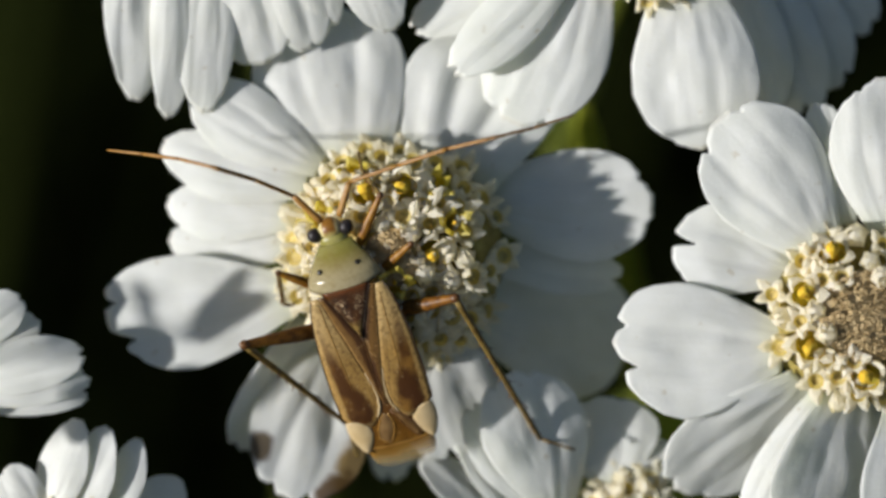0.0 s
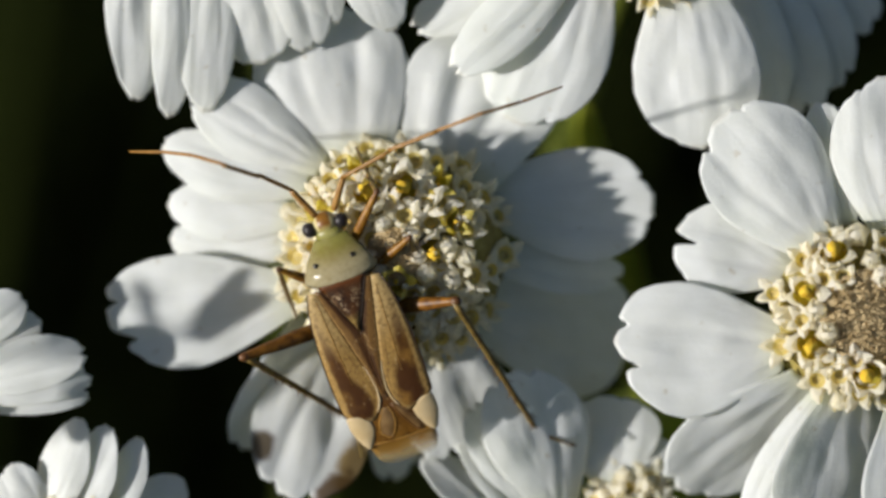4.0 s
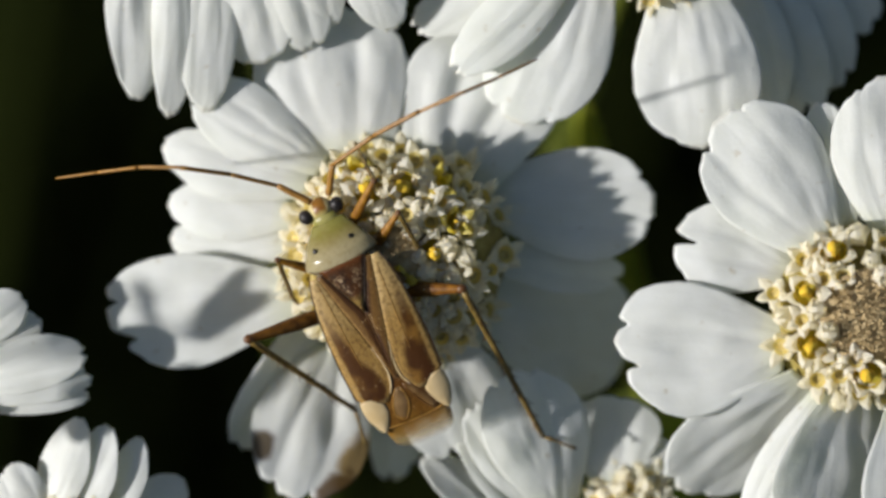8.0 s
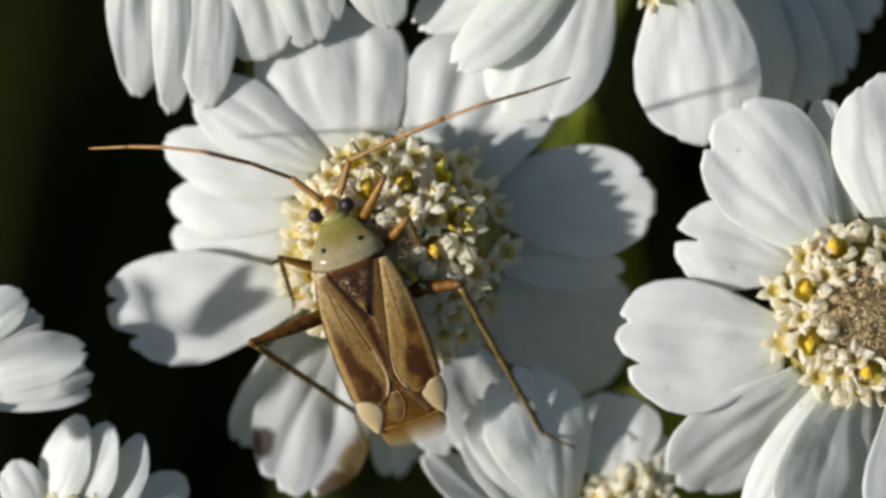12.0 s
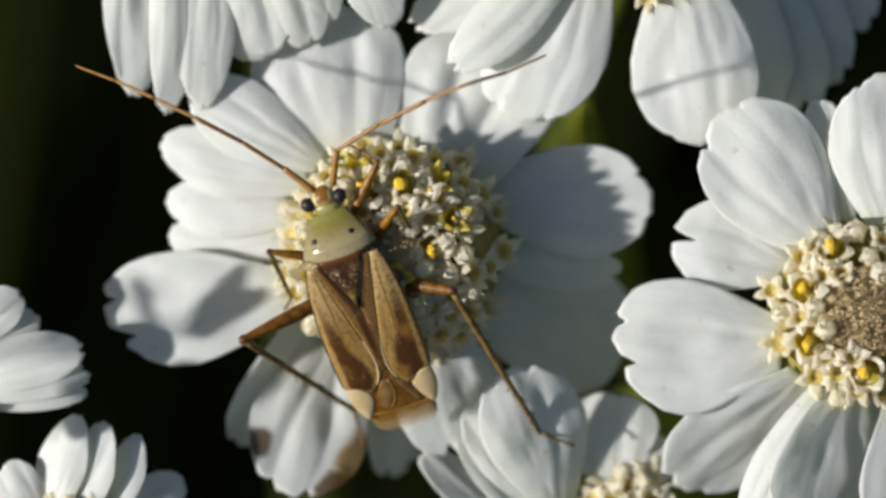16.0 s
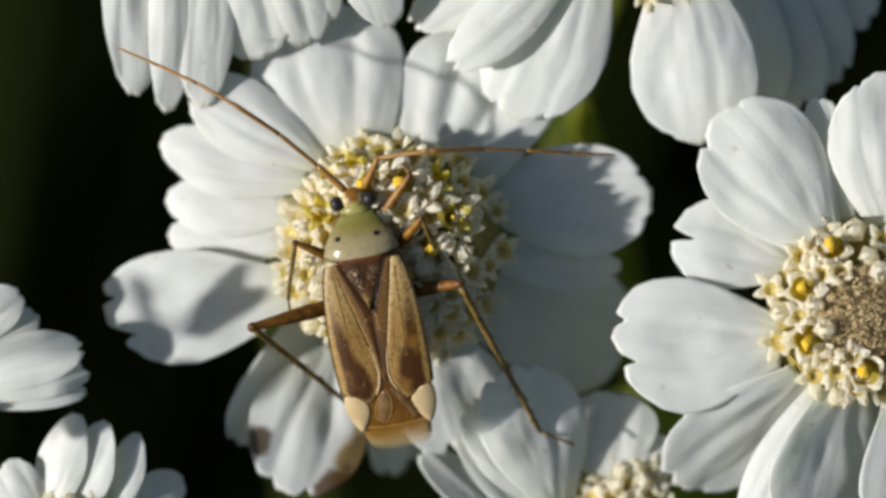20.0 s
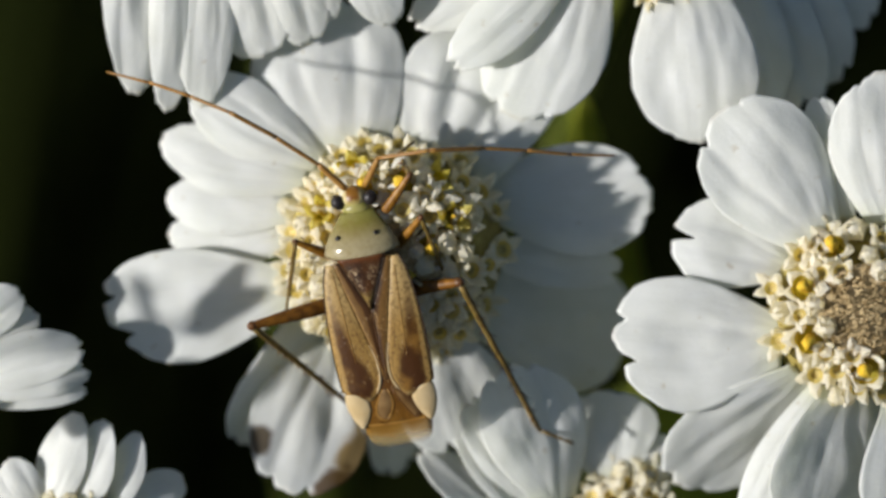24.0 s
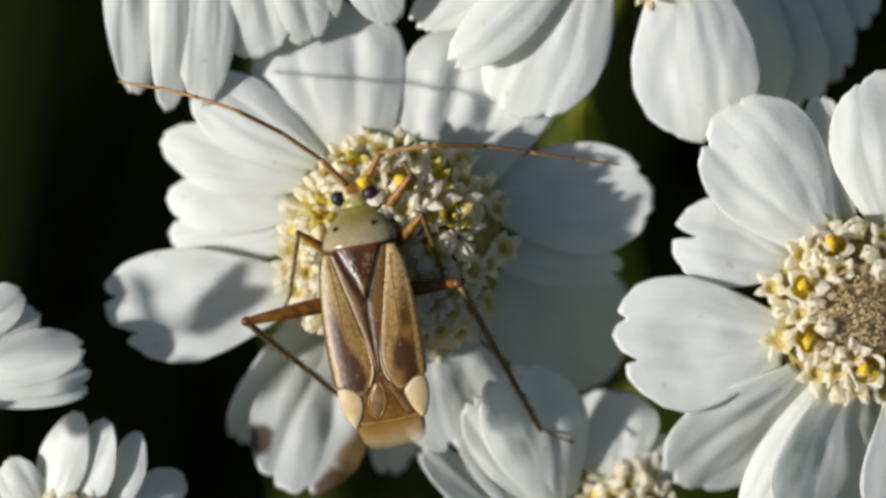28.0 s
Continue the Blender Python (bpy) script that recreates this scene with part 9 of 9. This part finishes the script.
    keyed(PIECES["front_left_femur"], [(0, -0.50, 0.75, -1.20, -100.3, 9.7, 2.1), (0.5, -0.50, 0.75, -1.20, -88.1, 10.4, 10.0), (1, -0.50, 0.75, -1.20, -68.2, 7.8, 32.8), (1.5, -0.50, 0.75, -1.20, -78.3, 15.2, 34.2), (2, -0.50, 0.75, -1.20, -69.3, 15.2, 70.8), (2.5, -0.50, 0.75, -1.20, -58.2, 18.6, 68.8), (3, -0.50, 0.75, -1.20, -63.2, 6.5, 94.9), (3.5, -0.50, 0.75, -1.20, -67.2, 12.2, 77.1), (5.5, -0.50, 0.75, -1.20, -89.8, 13.6, -1.7), (6, -0.50, 0.75, -1.20, -65.4, 2.7, 104.9), (6.5, -0.50, 0.75, -1.20, -66.2, -5.4, 98.9), (7, -0.50, 0.75, -1.20, -65.7, -4.2, 78.3), (7.5, -0.50, 0.75, -1.20, -81.1, 10.6, 34.7), (8, -0.50, 0.75, -1.20, -80.6, 10.2, 15.3), (8.5, -0.50, 0.75, -1.20, -74.5, 10.1, 19.6), (9, -0.50, 0.75, -1.20, -73.8, 10.6, 17.7), (9.5, -0.50, 0.75, -1.20, -72.4, 10.8, 17.3), (10, -0.50, 0.75, -1.20, -76.1, 11.5, 21.3), (10.5, -0.50, 0.75, -1.20, -73.8, 11.5, 19.7), (11, -0.50, 0.75, -1.20, -82.6, 9.9, 7.3), (11.5, -0.50, 0.75, -1.20, -81.6, 8.8, 7.9), (12, -0.50, 0.75, -1.20, -73.4, 11.6, 26.0), (12.5, -0.50, 0.75, -1.20, -72.8, 10.1, 28.9), (14.5, -0.50, 0.75, -1.20, -66.5, 12.9, 90.4), (15, -0.50, 0.75, -1.20, -97.8, 16.1, 21.8), (15.5, -0.50, 0.75, -1.20, -76.4, 23.0, 65.4), (16, -0.50, 0.75, -1.20, -92.7, 17.8, 21.3), (16.5, -0.50, 0.75, -1.20, -70.9, 19.6, 60.5), (17, -0.50, 0.75, -1.20, -82.5, 13.6, 13.5), (17.5, -0.50, 0.75, -1.20, -77.4, 11.9, 18.6), (18, -0.50, 0.75, -1.20, -76.5, 12.6, 19.5), (18.5, -0.50, 0.75, -1.20, -77.3, 12.8, 19.0), (19, -0.50, 0.75, -1.20, -77.5, 12.8, 17.5), (19.5, -0.50, 0.75, -1.20, -79.9, 12.1, 16.8), (20, -0.50, 0.75, -1.20, -79.5, 10.6, 10.1), (20.5, -0.50, 0.75, -1.20, -80.3, 10.8, 9.5), (21, -0.50, 0.75, -1.20, -83.6, 13.0, 12.7), (21.5, -0.50, 0.75, -1.20, -81.6, 11.4, 9.0), (23.5, -0.50, 0.75, -1.20, -83.2, 10.9, 7.2), (24, -0.50, 0.75, -1.20, -82.9, 11.3, 5.8), (24.5, -0.50, 0.75, -1.20, -84.0, 11.2, 4.7), (25, -0.50, 0.75, -1.20, -84.3, 10.2, 3.0), (25.5, -0.50, 0.75, -1.20, -83.8, 10.3, 2.6), (26, -0.50, 0.75, -1.20, -84.7, 9.5, 0.2), (26.5, -0.50, 0.75, -1.20, -84.7, 8.3, -10.8), (27, -0.50, 0.75, -1.20, -84.4, 9.1, -6.4), (27.5, -0.50, 0.75, -1.20, -75.1, 11.5, -9.9), (28, -0.50, 0.75, -1.20, -70.2, 11.9, -3.2)])
    keyed(PIECES["front_left_tibia"], [(0, -0.71, 0.50, -2.51, -86.8, -9.5, -57.8), (0.5, -0.75, 0.75, -2.53, -85.2, -7.8, -63.9), (1, -0.91, 1.08, -2.44, -81.8, 0.8, -72.2), (1.5, -0.94, 0.78, -2.48, -84.4, -15.3, -78.6), (2, -1.06, 0.59, -2.42, -80.8, -14.1, -88.9), (2.5, -1.30, 0.67, -2.29, -77.9, -18.5, -97.5), (3, -1.09, 0.56, -2.40, -78.6, -9.2, -111.4), (3.5, -1.07, 0.61, -2.42, -74.6, -13.1, -121.7), (5.5, -0.82, 0.76, -2.51, -59.8, -18.1, -157.0), (6, -1.03, 0.55, -2.43, -70.6, -12.9, -142.6), (6.5, -1.06, 0.78, -2.43, -78.8, -4.2, -129.1), (7, -1.02, 0.95, -2.43, -77.8, 1.4, -115.9), (7.5, -0.82, 0.78, -2.51, -71.1, -7.7, -105.0), (8, -0.79, 0.90, -2.51, -67.6, -9.5, -94.0), (8.5, -0.84, 1.01, -2.48, -68.7, -5.9, -94.3), (9, -0.84, 1.04, -2.47, -68.9, -6.9, -94.3), (9.5, -0.85, 1.07, -2.46, -69.3, -6.6, -94.4), (10, -0.86, 0.96, -2.48, -67.9, -11.0, -93.5), (10.5, -0.87, 1.02, -2.47, -68.3, -10.6, -93.7), (11, -0.75, 0.89, -2.52, -67.9, -12.6, -94.1), (11.5, -0.73, 0.92, -2.52, -67.2, -10.1, -95.4), (12, -0.90, 0.98, -2.47, -66.7, -13.1, -92.3), (12.5, -0.89, 0.99, -2.47, -66.5, -9.7, -92.9), (14.5, -1.04, 0.47, -2.41, -69.9, -13.1, -91.4), (15, -0.78, 0.44, -2.48, -69.6, -18.2, -94.4), (15.5, -1.00, 0.42, -2.41, -70.2, -21.2, -90.4), (16, -0.86, 0.54, -2.48, -71.6, -18.9, -92.9), (16.5, -1.10, 0.60, -2.40, -82.0, -13.8, -76.9), (17, -0.85, 0.85, -2.50, -87.8, -0.8, -63.2), (17.5, -0.85, 0.94, -2.49, -86.5, -4.2, -62.0), (18.5, -0.87, 0.94, -2.48, -87.9, -4.3, -61.5), (19, -0.87, 0.94, -2.48, -88.3, -4.3, -61.7), (19.5, -0.83, 0.90, -2.50, -88.2, -5.8, -61.1), (20, -0.78, 0.95, -2.50, -87.6, -4.8, -61.2), (20.5, -0.78, 0.93, -2.51, -88.2, -4.9, -60.9), (21, -0.83, 0.83, -2.51, -90.8, -6.7, -60.2), (21.5, -0.79, 0.90, -2.51, -89.6, -5.2, -60.2), (23.5, -0.77, 0.88, -2.52, -90.7, -5.5, -58.7), (24.5, -0.77, 0.87, -2.52, -91.8, -4.9, -58.3), (26, -0.72, 0.87, -2.53, -92.0, -5.2, -57.2), (26.5, -0.67, 0.91, -2.53, -91.7, -2.9, -57.7), (27, -0.70, 0.90, -2.53, -92.9, -3.9, -56.9), (27.5, -0.70, 1.14, -2.48, -87.3, 7.3, -57.0), (28, -0.73, 1.22, -2.44, -86.2, 9.5, -56.7)])
    keyed(PIECES["front_left_tarsus"], [(0, -0.57, 0.38, -3.57, -42.5, -7.0, -49.3), (0.5, -0.60, 0.66, -3.59, -39.2, -4.4, -50.0), (1, -0.77, 1.14, -3.51, -31.9, 3.7, -51.6), (1.5, -0.78, 0.53, -3.51, -40.1, -8.8, -50.1), (2, -0.88, 0.34, -3.45, -37.0, -7.7, -51.5), (2.5, -1.11, 0.30, -3.29, -39.0, -10.7, -50.1), (3, -0.96, 0.33, -3.44, -33.0, -2.0, -56.4), (3.5, -0.95, 0.26, -3.43, -35.1, -5.1, -57.9), (5.5, -0.87, 0.15, -3.40, -39.4, -8.5, -69.5), (6, -0.99, 0.13, -3.42, -35.4, -2.2, -72.8), (6.5, -0.94, 0.59, -3.49, -33.0, 6.3, -76.2), (7, -0.81, 0.87, -3.48, -31.8, 8.2, -77.5), (7.5, -0.52, 0.56, -3.52, -34.4, -3.8, -79.5), (8, -0.39, 0.71, -3.50, -34.8, -7.4, -79.6), (8.5, -0.45, 0.88, -3.48, -34.9, -3.5, -79.7), (9, -0.46, 0.89, -3.47, -35.3, -4.5, -79.3), (9.5, -0.48, 0.92, -3.47, -35.5, -4.0, -79.1), (10, -0.47, 0.74, -3.47, -35.4, -8.6, -77.7), (10.5, -0.48, 0.81, -3.46, -35.6, -8.0, -77.6), (11, -0.36, 0.65, -3.50, -35.8, -10.0, -77.6), (11.5, -0.33, 0.70, -3.50, -34.4, -7.8, -78.6), (12, -0.49, 0.74, -3.43, -34.8, -10.7, -75.0), (12.5, -0.47, 0.80, -3.45, -33.6, -7.5, -75.4), (14.5, -0.67, 0.23, -3.39, -38.0, -9.6, -72.5), (15, -0.42, 0.10, -3.45, -39.4, -14.3, -74.8), (15.5, -0.64, 0.05, -3.36, -41.0, -16.9, -70.3), (16, -0.54, 0.19, -3.45, -41.6, -14.2, -72.8), (16.5, -0.89, 0.38, -3.44, -41.6, -10.8, -65.7), (17, -0.80, 0.85, -3.58, -39.2, -1.6, -66.3), (17.5, -0.76, 0.90, -3.56, -37.7, -4.9, -65.1), (18, -0.80, 0.90, -3.56, -38.4, -4.9, -65.0), (19, -0.80, 0.89, -3.56, -39.0, -5.1, -65.1), (19.5, -0.75, 0.82, -3.57, -38.7, -6.6, -64.6), (20, -0.70, 0.89, -3.58, -38.0, -5.5, -64.7), (20.5, -0.71, 0.87, -3.58, -38.5, -5.7, -64.5), (21, -0.78, 0.71, -3.58, -40.8, -7.7, -63.8), (21.5, -0.74, 0.82, -3.58, -39.6, -6.1, -63.9), (23.5, -0.73, 0.78, -3.59, -40.1, -6.5, -63.0), (24.5, -0.75, 0.77, -3.59, -40.9, -6.1, -62.8), (25, -0.72, 0.77, -3.60, -40.6, -6.7, -62.6), (26, -0.70, 0.77, -3.60, -40.7, -6.5, -62.3), (26.5, -0.67, 0.85, -3.61, -40.4, -4.1, -63.0), (27, -0.70, 0.81, -3.60, -41.4, -5.4, -62.3), (27.5, -0.73, 1.28, -3.55, -36.8, 6.4, -62.7), (28, -0.77, 1.41, -3.51, -35.9, 8.6, -62.7)])

motions()
